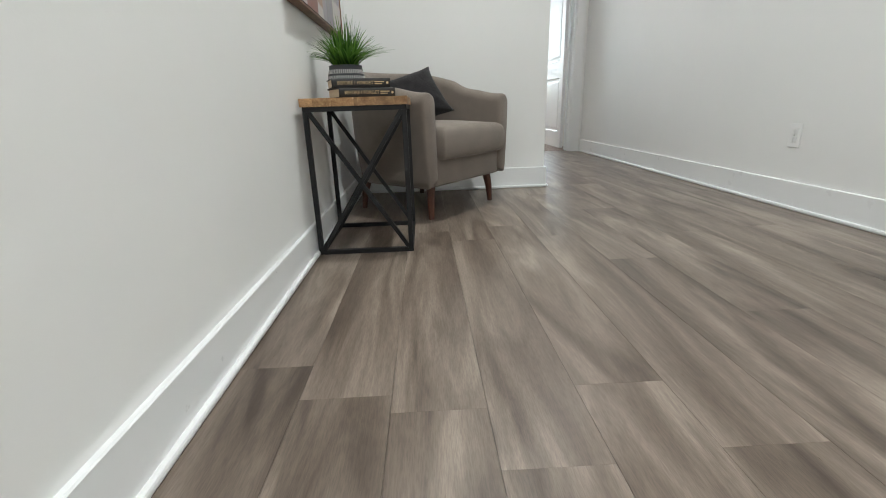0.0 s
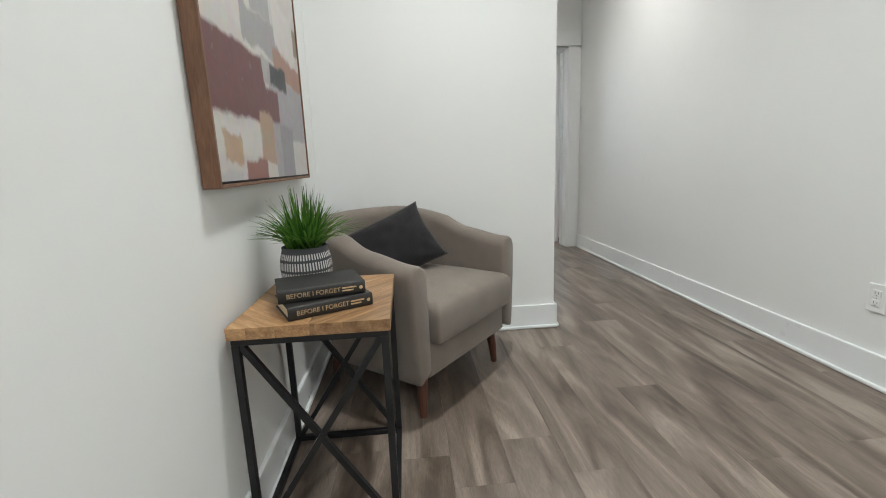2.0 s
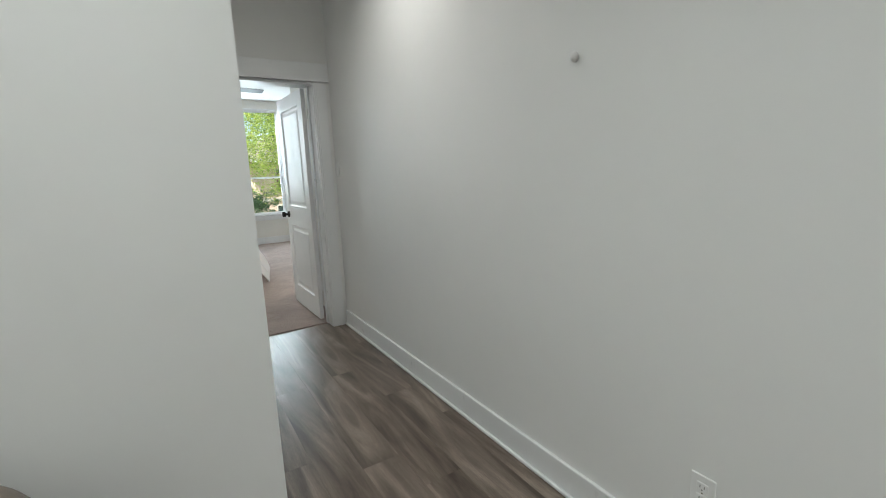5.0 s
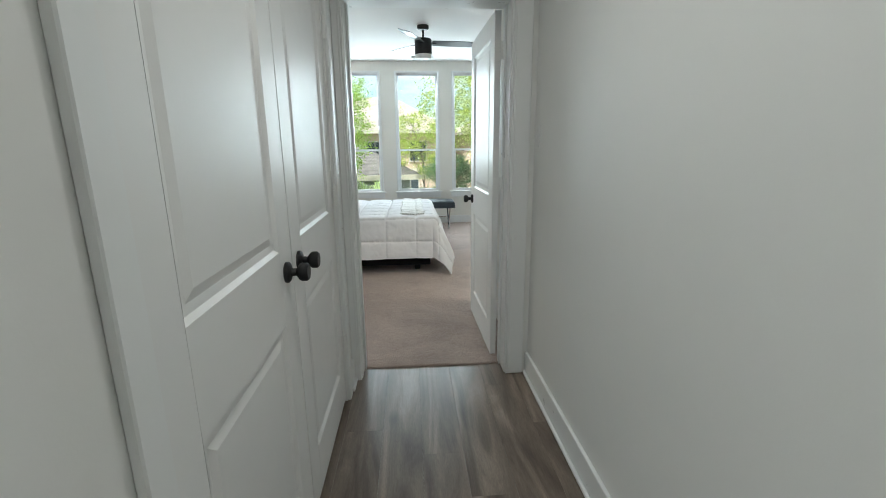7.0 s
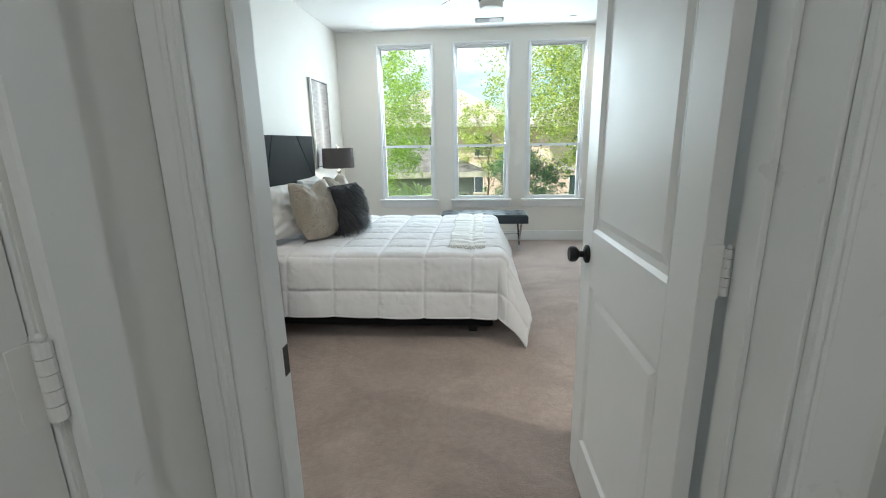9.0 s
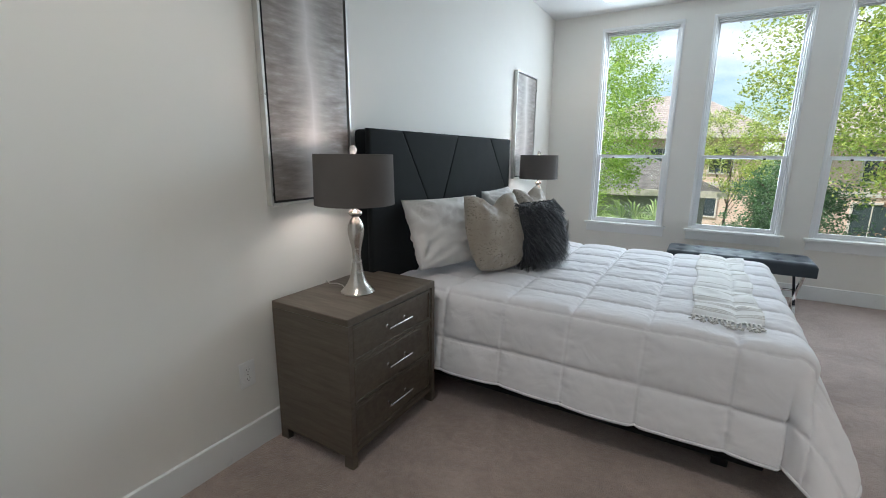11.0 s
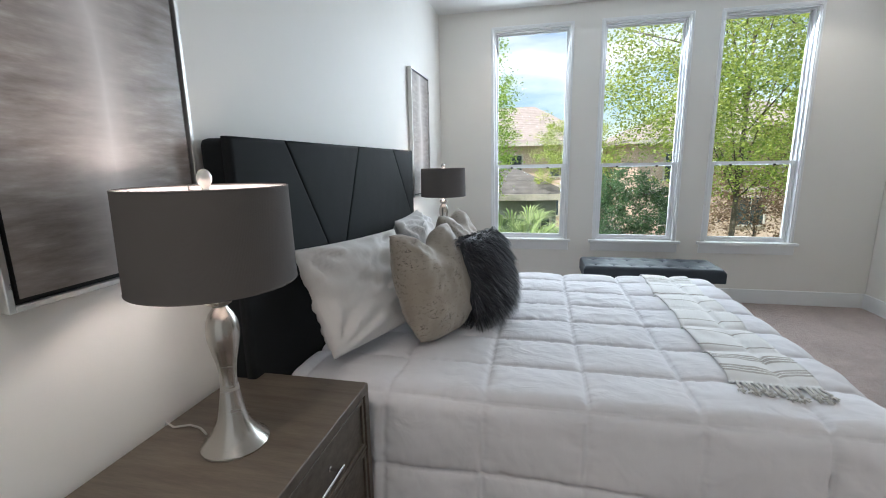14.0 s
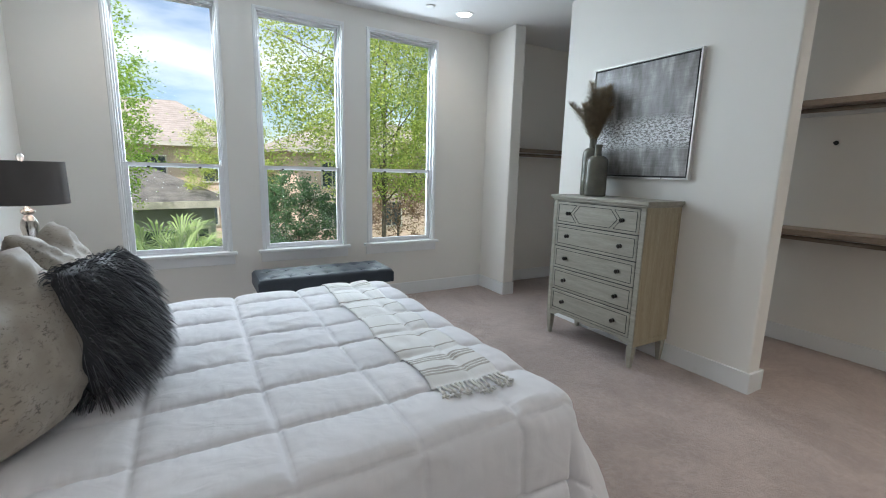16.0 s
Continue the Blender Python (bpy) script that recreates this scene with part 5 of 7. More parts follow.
def duvet():
    """A quilted cover laid over the mattress: flat cloth coordinates bent down over the edges, hanging in a pointed fold at the corners."""
    over, step = 0.384, 0.0075
    r = 0.075
    lx0, lx1 = BED_X0 + 0.02, BED_X1
    us = np.arange(lx0, lx1 + over + 1e-6, step)
    vs = np.arange(BED_Y0 - over, BED_Y1 + over + 1e-6, step)
    seams_x = [0.83 + 0.311 * k for k in range(-2, 8)]
    seams_y = [7.86 + 0.238 * k for k in range(-4, 10)]

    def drop(d, flare=0.12):
        """Distance past the edge -> outward and downward run round a soft shoulder."""
        if d <= 0:
            return 0.0, 0.0
        a = min(d / r, math.pi / 2)
        out, down = r * math.sin(a), r * (1 - math.cos(a))
        if d > r * math.pi / 2:
            e = d - r * math.pi / 2
            out += flare * e
            down += e
        return out, down

    def place(u, v):
        du = u - (lx1 - r)
        dv = (BED_Y0 + r) - v if v < (BED_Y0 + BED_Y1) / 2 else v - (BED_Y1 - r)
        sv = -1 if v < (BED_Y0 + BED_Y1) / 2 else 1
        x, y, z = u, v, BED_Z
        nrm = Vector((0, 0, 1))
        if du > 0 and dv > 0:
            d = math.hypot(du, dv)
            a = math.atan2(dv, du)
            out, down = drop(d * 0.985, 0.12 + 0.24 * math.cos(a))
            fold = 1 + 0.28 * math.sin(2 * a) * smooth_step((d - 0.12) / 0.3)
            wav = 0.020 * math.sin(6 * a + 0.6) * smooth_step((d - 0.10) / 0.25)
            out = out * fold + wav
            x, y, z = lx1 - r + out * math.cos(a), (BED_Y0 + r - out * math.sin(a)) if sv < 0 else (BED_Y1 - r + out * math.sin(a)), BED_Z - down
            nrm = Vector((math.cos(a), sv * math.sin(a), 0.3))
        elif du > 0:
            out, down = drop(du, 0.40)
            x, z = lx1 - r + out, BED_Z - down
            x += 0.010 * math.sin(v * 9.0) * smooth_step((du - 0.12) / 0.2)
            nrm = Vector((smooth_step(du / (r * 1.6)), 0, 1 - smooth_step(du / (r * 1.6))))
        elif dv > 0:
            out, down = drop(dv)
            y, z = (BED_Y0 + r - out) if sv < 0 else (BED_Y1 - r + out), BED_Z - down
            y += sv * (0.008 * math.sin(u * 8.3 + 1.0) + 0.008 * noise.noise((u * 3, v, 2))) * smooth_step((dv - 0.12) / 0.2)
            nrm = Vector((0, sv * smooth_step(dv / (r * 1.6)), 1 - smooth_step(dv / (r * 1.6))))
        # quilting
        cx = min(abs(u + 0.010 * noise.noise((u * 2, v * 2, 9)) - s) for s in seams_x)
        cy = min(abs(v + 0.010 * noise.noise((v * 2, u * 2, 5)) - s) for s in seams_y)
        qx, qy = 1 - math.exp(-cx / 0.006), 1 - math.exp(-cy / 0.006)
        puff = 0.012 * min(qx, qy) + 0.013 * (1 - math.exp(-cx / 0.045)) * (1 - math.exp(-cy / 0.045))
        near = math.exp(-min(cx, cy) / 0.06)
        wr = 0.0045 * near * noise.noise((u * 26, v * 26, 1)) + 0.0045 * noise.noise((u * 5.1, v * 5.1, 4)) + 0.002 * noise.noise((u * 11 + v * 6, v * 13, 8))
        tight = math.exp(-min(cx, cy) / 0.035)
        puck = 0.0065 * tight * abs(noise.noise((u * 9 + 3, v * 46, 2) if cx < cy else (u * 46, v * 9 + 3, 2)))
        crease = 0.006 * max(0.0, noise.noise((u * 2.2 + 5, v * 2.2, 3))) * (1 - abs(noise.noise((u * 7 + v * 4, v * 9 - u * 3, 7))) * 4)
        puff += max(-0.002, crease)
        head = 0.010 * smooth_step((1.25 - u) / 0.5) * noise.noise((u * 9 + v * 3.5, v * 4.2, 6))
        p = Vector((x, y, z)) + nrm.normalized() * (puff - 0.016 + wr - puck + head)
        p.z = max(p.z, 0.016)
        return p

    bm = bmesh.new()
    grid = [[bm.verts.new(place(u, v)) for v in vs] for u in us]
    for i in range(len(us) - 1):
        for j in range(len(vs) - 1):
            bm.faces.new((grid[i][j], grid[i + 1][j], grid[i + 1][j + 1], grid[i][j + 1]))
    cf = thing("comforter", "white box-quilted comforter hanging over the bed", "comforter")
    ob = part("quilted_cover", bm, M["duvet"], cf, smooth="all")
    for edge in ([place(u, vs[0]) for u in us], [place(us[-1], v) for v in vs], [place(u, vs[-1]) for u in us]):
        part("hem_binding", tube(bmesh.new(), [tuple(p - Vector((0, 0, 0.004))) for p in edge[::3]], 0.0065, 6), M["duvet"], cf, smooth="all")
    md = ob.modifiers.new("thickness", "SOLIDIFY")
    md.thickness, md.offset = 0.018, -1
    return place


top_of_duvet = duvet()


def throw_mat():
    m, nt, b = nodes_of("striped_cotton_throw")
    tc = nt.nodes.new("ShaderNodeTexCoord")
    sp = nt.nodes.new("ShaderNodeSeparateXYZ")
    nt.links.new(tc.outputs["UV"], sp.inputs[0])
    v = sp.outputs["Y"]
    n, _ = tex(nt, "Noise", 220, coord="UV", Detail=2)
    vv = calc(nt, "ADD", v, calc(nt, "MULTIPLY", calc(nt, "SUBTRACT", n.outputs["Fac"], 0.5), 0.004))
    f = 0.0
    lines = [0.052, 0.064, 0.076, 0.118, 0.130, 0.142, 0.205, 0.300, 0.395, 0.490, 0.585, 0.680, 0.775, 0.87, 0.885, 0.93, 0.945]
    for k, s in enumerate(lines):
        hit = calc(nt, "LESS_THAN", calc(nt, "ABSOLUTE", calc(nt, "SUBTRACT", vv, s)), 0.0042 if k < 6 else 0.003)
        f = hit if k == 0 else calc(nt, "MAXIMUM", f, hit)
    dash = calc(nt, "GREATER_THAN", n.outputs["Fac"], 0.40)
    c = mixc(nt, calc(nt, "MULTIPLY", calc(nt, "MULTIPLY", f, dash), 0.75), (0.82, 0.81, 0.79), (0.25, 0.21, 0.16))
    nt.links.new(c, b.inputs["Base Color"])
    b.inputs["Roughness"].default_value = 0.95
    b.inputs["Sheen Weight"].default_value = 0.2
    bump(nt, b, n.outputs["Fac"], 0.5, 0.002)
    return m


def throw():
    t = thing("throw_blanket", "cream striped throw with knotted tassels across the bed", "throw blanket")
    x0, x1, y0, y1 = 1.915, 2.160, 7.84, 9.285
    bm = bmesh.new()
    uv = bm.loops.layers.uv.verify()
    nx, ny = 22, 96
    g = []
    for i in range(nx + 1):
        col = []
        for j in range(ny + 1):
            x = x0 + (x1 - x0) * i / nx + 0.008 * math.sin(j * 0.17) + 0.10 * (1 - j / ny) * (i / nx - 0.5) * 0.15
            y = y0 + (y1 - y0) * j / ny
            p = top_of_duvet(min(x, BED_X1 - 0.08), y)
            z = p.z + 0.006 + 0.003 * noise.noise((x * 9, y * 12, 3))
            col.append(bm.verts.new((x, p.y, z)))
        g.append(col)
    for i in range(nx):
        for j in range(ny):
            f = bm.faces.new((g[i][j], g[i + 1][j], g[i + 1][j + 1], g[i][j + 1]))
            for loop, (a, c) in zip(f.loops, ((i, j), (i + 1, j), (i + 1, j + 1), (i, j + 1))):
                loop[uv].uv = (a / nx, c / ny)
    ob = part("cloth", bm, throw_mat(), t, smooth="all")
    md = ob.modifiers.new("thickness", "SOLIDIFY")
    md.thickness, md.offset = 0.004, 1
    rnd = random.Random(4)
    for side, ye in ((-1, y0), (1, y1)):
        for k in range(15):
            x = x0 + (x1 - x0) * (k + 0.5) / 15
            z0 = top_of_duvet(min(x, BED_X1 - 0.08), ye)
            L = 0.055 + rnd.uniform(0, 0.02)
            dx = rnd.uniform(-0.012, 0.012)
            bm = bmesh.new()
            pts = []
            for s in range(6):
                yy = z0.y + side * L * s / 5
                q = top_of_duvet(min(x + dx * s / 5, BED_X1 - 0.08), ye + side * L * s / 5)
                pts.append((x + dx * s / 5 + 0.002 * math.sin(s * 2 + k), q.y, q.z + 0.010 - 0.004 * s / 5))
            tube(bm, pts, 0.0048, 6, 0.0034)
            for q in range(9):
                a = rnd.uniform(0, 6.28)
                e = Vector(pts[-1])
                tube(bm, [e, e + Vector((0.012 * math.cos(a), 0.012 * math.sin(a) + side * 0.008, rnd.uniform(-0.004, 0.006)))], 0.0042, 5, 0.0015)
            bmesh.ops.create_icosphere(bm, subdivisions=1, radius=0.0075, matrix=Matrix.Translation(pts[4]))
            part("tassel", bm, M["tassel"], t, smooth="all")


throw()


def worn_linen():
    m, nt, b = nodes_of("speckled_metallic_linen")
    t1, _ = tex(nt, "Noise", 55, (1, 1, 1.8), Detail=5, Roughness=0.8)
    t2, _ = tex(nt, "Noise", 9, Detail=4)
    f = calc(nt, "MULTIPLY", ramp(nt, t1.outputs["Fac"], [(0.545, (0, 0, 0)), (0.60, (1, 1, 1))]), ramp(nt, t2.outputs["Fac"], [(0.40, (0.10,) * 3), (0.56, (1,) * 3)]))
    base = ramp(nt, t2.outputs["Fac"], [(0.3, (0.335, 0.285, 0.225)), (0.7, (0.46, 0.40, 0.33))])
    nt.links.new(mixc(nt, calc(nt, "MULTIPLY", f, 0.8), base, (0.085, 0.068, 0.052)), b.inputs["Base Color"])
    b.inputs["Roughness"].default_value = 0.6
    b.inputs["Sheen Weight"].default_value = 0.2
    w, _ = tex(nt, "Noise", 400, Detail=2)
    bump(nt, b, w.outputs["Fac"], 0.3, 0.001)
    return m


M["speckle"] = worn_linen()


def bed_pillow(name, mat, label, x, y, z, w, h, t, lean, yaw=0, **kw):
    bm = pillow_mesh(bmesh.new(), w, h, t, **kw)
    # stands across the bed, facing its foot, leaning back to the headboard
    m = pose(x, y, z, 0, 0, 90 + yaw) @ pose(0, 0, 0, -lean, 0, 0)
    return single(name, bm, mat, label, "pillow", m, smooth="all", group="bed pillows")


bed_pillow("bed_pillow", M["pillowcase"], "white cotton bed pillow leaning on the headboard", 0.640, 7.965, 0.830, 0.58, 0.42, 0.17, 24, yaw=-20, seed=1, wrinkle=0.024, pinch=0.16, round_low=0.22)
bed_pillow("bed_pillow", M["pillowcase"], "white cotton bed pillow leaning on the headboard", 0.640, 8.80, 0.830, 0.58, 0.42, 0.17, 24, yaw=4, seed=7, wrinkle=0.024, pinch=0.16, round_low=0.22)
bed_pillow("throw_pillow", M["speckle"], "beige speckled throw pillow with a chopped top", 0.885, 8.080, 0.830, 0.43, 0.47, 0.20, 16, yaw=-20, seed=2, chop=0.30, wrinkle=0.009, pinch=0.12, round_low=0.6)
bed_pillow("throw_pillow", M["speckle"], "beige speckled throw pillow with a chopped top", 0.885, 8.70, 0.830, 0.43, 0.47, 0.20, 16, yaw=-4, seed=5, chop=0.30, wrinkle=0.009, pinch=0.12, round_low=0.6)


def fur_pillow():
    p = thing("fur_pillow", "shaggy dark grey faux-fur pillow on the bed", "pillow", pose(1.055, 8.345, 0.805, 0, 0, 76) @ pose(0, 0, 0, -9, 0, 0))
    w, h, t = 0.37, 0.37, 0.19
    part("cushion", pillow_mesh(bmesh.new(), w, h, t, 24, wrinkle=0.003, round_low=0.25, pinch=0.0), M["fur"], p, smooth="all")
    rnd = random.Random(8)
    verts, faces = [], []
    for k in range(8500):
        x, z, side = rnd.uniform(-1, 1), rnd.uniform(-1, 1), rnd.choice((-1, 1))
        e = max(0.0, (1 - abs(x) ** 2.6) * (1 - abs(z) ** 2.6)) ** 0.55
        root = Vector((x * w / 2, side * t / 2 * e, z * h / 2))
        out = Vector((x * 0.7 * (1 - e) + rnd.uniform(-.25, .25), side * (0.35 + e * 0.6), z * 0.7 * (1 - e) + rnd.uniform(-.2, .25))).normalized()
        L = rnd.uniform(0.05, 0.10)
        clump = Vector((noise.noise((x * 5, z * 5, side)), 0, noise.noise((x * 5 + 9, z * 5, side)))) * 0.7
        wd = Vector((rnd.uniform(-1, 1), rnd.uniform(-0.4, 0.4), rnd.uniform(-1, 1))).normalized() * rnd.uniform(0.0012, 0.0026)
        n0 = len(verts)
        for i in range(4):
            f = i / 3
            q = root + out * L * (f * 0.62) + clump * L * f * 0.5 + Vector((0, 0, -1)) * L * 0.62 * f * f
            verts += [q - wd * (1 - f * 0.85), q + wd * (1 - f * 0.85)]
        for i in range(3):
            a = n0 + 2 * i
            faces.append((a, a + 1, a + 3, a + 2))
    me = bpy.data.meshes.new("fur")
    me.from_pydata([tuple(v) for v in verts], [], faces)
    me.materials.append(M["fur"])
    ob = new("fur", me)
    ob.parent = p
    tagged(ob, "long grey fur strands", kind="stuff")


fur_pillow()


# ---- nightstands and lamps ----
def nightstand(m):
    """Local x to the room, y along the wall, resting at z 0; its back at x 0."""
    n = thing("nightstand", "grey-brown three-drawer nightstand with chrome bar pulls", "nightstand", m, "nightstands")
    d, w, h = 0.43, 0.622, 0.648
    part("top", boxed(0, d, -w / 2, w / 2, h - 0.030, h, 0.0025), M["nightstand"], n)
    for y in (-w / 2, w / 2 - 0.028):
        bm = boxed(0, d, y, y + 0.028, 0.05, h - 0.030, 0.0015)
        box(bm, 0, 0.045, y, y + 0.028, 0, 0.05)
        box(bm, d - 0.045, d, y, y + 0.028, 0, 0.05)
        part("side_panel", bm, M["nightstand"], n)
    part("back_panel", boxed(0.004, 0.014, -w / 2 + 0.028, w / 2 - 0.028, 0.06, h - 0.03), M["nightstand"], n)
    part("bottom_rail", boxed(0.016, d - 0.004, -w / 2 + 0.028, w / 2 - 0.028, 0.060, 0.085, 0.0015), M["nightstand"], n)
    hs = [(0.088, 0.258), (0.272, 0.442), (0.456, 0.612)]
    for k, (z0, z1) in enumerate(hs):
        if k < 2:
            part("rail", boxed(d - 0.05, d - 0.003, -w / 2 + 0.028, w / 2 - 0.028, z1 + 0.002, z1 + 0.012), M["nightstand"], n)
        y0, y1 = -w / 2 + 0.033, w / 2 - 0.033
        bm = bmesh.new()
        box(bm, 0.05, d - 0.010, y0, y1, z0, z1, 0.0015)
        dr = part("drawer", bm, M["nightstand"], n)
        # raised rim round a sunken drawer face
        for a, b2, c, e in ((y0, y1, z0, z0 + 0.014), (y0, y1, z1 - 0.014, z1), (y0, y0 + 0.014, z0 + 0.014, z1 - 0.014), (y1 - 0.014, y1, z0 + 0.014, z1 - 0.014)):
            part("drawer_rim", boxed(d - 0.011, d - 0.0035, a, b2, c, e, 0.001), M["nightstand"], dr)
        zc = (z0 + z1) / 2 + 0.004
        hd = part("handle", tube(bmesh.new(), [(d + 0.020, -0.082, zc), (d + 0.020, 0.082, zc)], 0.0042, 10), M["chrome"], dr, "slim chrome bar pull", smooth=True)
        for y in (-0.062, 0.062):
            bm = bmesh.new()
            lathe(bm, [(0.0075, 0), (0.0075, 0.003), (0.004, 0.005), (0.004, 0.030)], 12)
            bmesh.ops.transform(bm, matrix=pose(d - 0.010, y, zc, 0, 90, 0), verts=bm.verts)
            part("handle_post", bm, M["chrome"], hd, smooth=True)
    return n


ns = nightstand(pose(0.372, 7.230, 0.008))
copy_thing(ns, pose(0.372, 9.705, 0.008))


def table_lamp(m):
    l = thing("table_lamp", "brushed nickel table lamp with a grey drum shade, lit", "table lamp", m, "table lamps")
    prof = [(0.076, 0.0), (0.077, 0.004), (0.074, 0.008), (0.061, 0.020), (0.048, 0.038), (0.035, 0.065), (0.026, 0.105), (0.0195, 0.150), (0.0185, 0.175), (0.022, 0.205), (0.030, 0.240), (0.0355, 0.268),
            (0.0365, 0.285), (0.034, 0.305), (0.026, 0.325), (0.017, 0.338), (0.0155, 0.342), (0.026, 0.350), (0.030, 0.357), (0.028, 0.365), (0.016, 0.372), (0.010, 0.380), (0.010, 0.50)]
    part("base", lathe(bmesh.new(), prof, 48), M["nickel"], l, "turned brushed nickel base", smooth=True)
    bm = bmesh.new()
    lathe(bm, [(0.172, 0.400), (0.168, 0.608)], 72, closed_bottom=False, closed_top=False)
    sh = part("shade", bm, M["shade"], l, "grey linen drum shade", smooth="all")
    bm = bmesh.new()
    lathe(bm, [(0.1695, 0.4002), (0.1655, 0.6078)], 72, closed_bottom=False, closed_top=False)
    bmesh.ops.reverse_faces(bm, faces=bm.faces)
    part("shade_lining", bm, M["shade_in"], sh, smooth="all")
    for r, z in ((0.1708, 0.400), (0.1668, 0.608)):
        bm = bmesh.new()
        tube(bm, [(r * math.cos(a), r * math.sin(a), z) for a in np.linspace(0, 2 * math.pi, 61)], 0.0022, 6)
        part("shade_rim", bm, M["shade"], sh, smooth="all")
    for a in (0.4, 2.5, 4.6):
        part("spider_arm", tube(bmesh.new(), [(0.008 * math.cos(a), 0.008 * math.sin(a), 0.595), (0.164 * math.cos(a), 0.164 * math.sin(a), 0.597), (0.1665 * math.cos(a), 0.1665 * math.sin(a), 0.612)], 0.0016, 6), M["nickel"], l)
    part("harp", tube(bmesh.new(), [(0, 0.055 * math.sin(t), 0.40 + 0.194 * (1 - math.cos(t)) / 2) for t in np.linspace(0.15, 2 * math.pi - 0.15, 31)], 0.0016, 6), M["nickel"], l)
    part("finial", lathe(bmesh.new(), [(0.006, 0.593), (0.010, 0.600), (0.006, 0.606), (0.012, 0.614), (0.0155, 0.624), (0.0155, 0.632), (0.011, 0.642), (0.004, 0.647)], 20), M["crystal"], l, "round metal finial", smooth=True)
    return l


tl = table_lamp(pose(0.597, 7.210, 0.656))
copy_thing(tl, pose(0.575, 9.70, 0.656))
bm = tube(bmesh.new(), [(0.510, 7.215, 0.660), (0.475, 7.235, 0.660), (0.44, 7.240, 0.661), (0.405, 7.225, 0.660), (0.374, 7.235, 0.664), (0.358, 7.24, 0.640), (0.352, 7.24, 0.30)], 0.0026, 8)
single("lamp_cord", bm, M["cord"], "clear lamp cord running behind the nightstand", "cord", smooth=True)


# ---- silver-framed art ----
def silver_art(name, label, mat, y0, y1, z0, z1, xw, face, frame_w=0.012, depth=0.034):
    """A float-framed canvas on a wall; face +1 looks to +x, -1 to -x."""
    p = thing(name, label, "painting")
    X = lambda d: xw + face * d
    bx = lambda a, b2, c, e, g, h2, bev=0.0: boxed(min(X(a), X(b2)), max(X(a), X(b2)), c, e, g, h2, bev)
    part("frame_side", bx(0.002, depth, y0, y0 + frame_w, z0, z1, 0.0015), M["silver_frame"], p, "silver leaf frame")
    part("frame_side", bx(0.002, depth, y1 - frame_w, y1, z0, z1, 0.0015), M["silver_frame"], p)
    part("frame_rail", bx(0.002, depth, y0 + frame_w, y1 - frame_w, z0, z0 + frame_w, 0.0015), M["silver_frame"], p)
    part("frame_rail", bx(0.002, depth, y0 + frame_w, y1 - frame_w, z1 - frame_w, z1, 0.0015), M["silver_frame"], p)
    part("frame_gap", bx(0.003, depth - 0.014, y0 + frame_w, y1 - frame_w, z0 + frame_w, z1 - frame_w), M["dark_slot"], p, "black shadow gap")
    g = frame_w + 0.011
    cv = part("canvas", bx(0.010, depth - 0.006, y0 + g, y1 - g, z0 + g, z1 - g), M["dark_slot"], p)
    xs = X(depth - 0.0052)
    a, b2 = (y0 + g, y1 - g) if face > 0 else (y1 - g, y0 + g)
    part("painted_face", uv_sheet(bmesh.new(), [(xs, a, z0 + g), (xs, b2, z0 + g), (xs, b2, z1 - g), (xs, a, z1 - g)]), mat, cv)
    return p


def misty_mat(name, dark, light, horizon, sparkle, rough=0.28):
    """Blurred grey landscape: soft vertical veils, a broken band with its gloss painted as pale flecks, horizontal
    brush marks.
    """
    m, nt, b = nodes_of(name)
    tc = nt.nodes.new("ShaderNodeTexCoord")
    sp = nt.nodes.new("ShaderNodeSeparateXYZ")
    nt.links.new(tc.outputs["UV"], sp.inputs[0])
    veil, _ = tex(nt, "Noise", 4.2, (2.2, 0.6, 1), coord="UV", Detail=5, Roughness=0.6)
    brush, _ = tex(nt, "Noise", 7, (0.6, 9, 1), coord="UV", Detail=7, Roughness=0.7)
    fleck, _ = tex(nt, "Noise", 34, (1, 1.8, 1), coord="UV", Detail=6, Roughness=0.75)
    f = calc(nt, "ADD", calc(nt, "MULTIPLY", veil.outputs["Fac"], 0.78), calc(nt, "MULTIPLY", brush.outputs["Fac"], 0.22))
    c = ramp(nt, f, [(0.38, dark), (0.54, tuple(p * 0.65 + q * 0.35 for p, q in zip(dark, light))), (0.68, light)])
    bandf = calc(nt, "SUBTRACT", 1.7, calc(nt, "MULTIPLY", calc(nt, "ABSOLUTE", calc(nt, "SUBTRACT", sp.outputs["Y"], horizon)), sparkle), True)
    k = calc(nt, "MULTIPLY", bandf, ramp(nt, fleck.outputs["Fac"], [(0.47, (0, 0, 0)), (0.53, (1, 1, 1))]))
    c = mixc(nt, calc(nt, "MULTIPLY", k, 0.9), c, (0.84, 0.85, 0.87))
    k2 = calc(nt, "MULTIPLY", bandf, ramp(nt, fleck.outputs["Fac"], [(0.40, (1, 1, 1)), (0.45, (0, 0, 0))]))
    c = mixc(nt, calc(nt, "MULTIPLY", k2, 0.6), c, (0.05, 0.05, 0.052))
    nt.links.new(c, b.inputs["Base Color"])
    b.inputs["Roughness"].default_value = rough
    b.inputs["Coat Weight"].default_value = 0.3
    b.inputs["Coat Roughness"].default_value = 0.15
    h = calc(nt, "ADD", calc(nt, "MULTIPLY", brush.outputs["Fac"], 0.6), calc(nt, "MULTIPLY", k, 0.7))
    bump(nt, b, h, 0.5, 0.003)
    return m


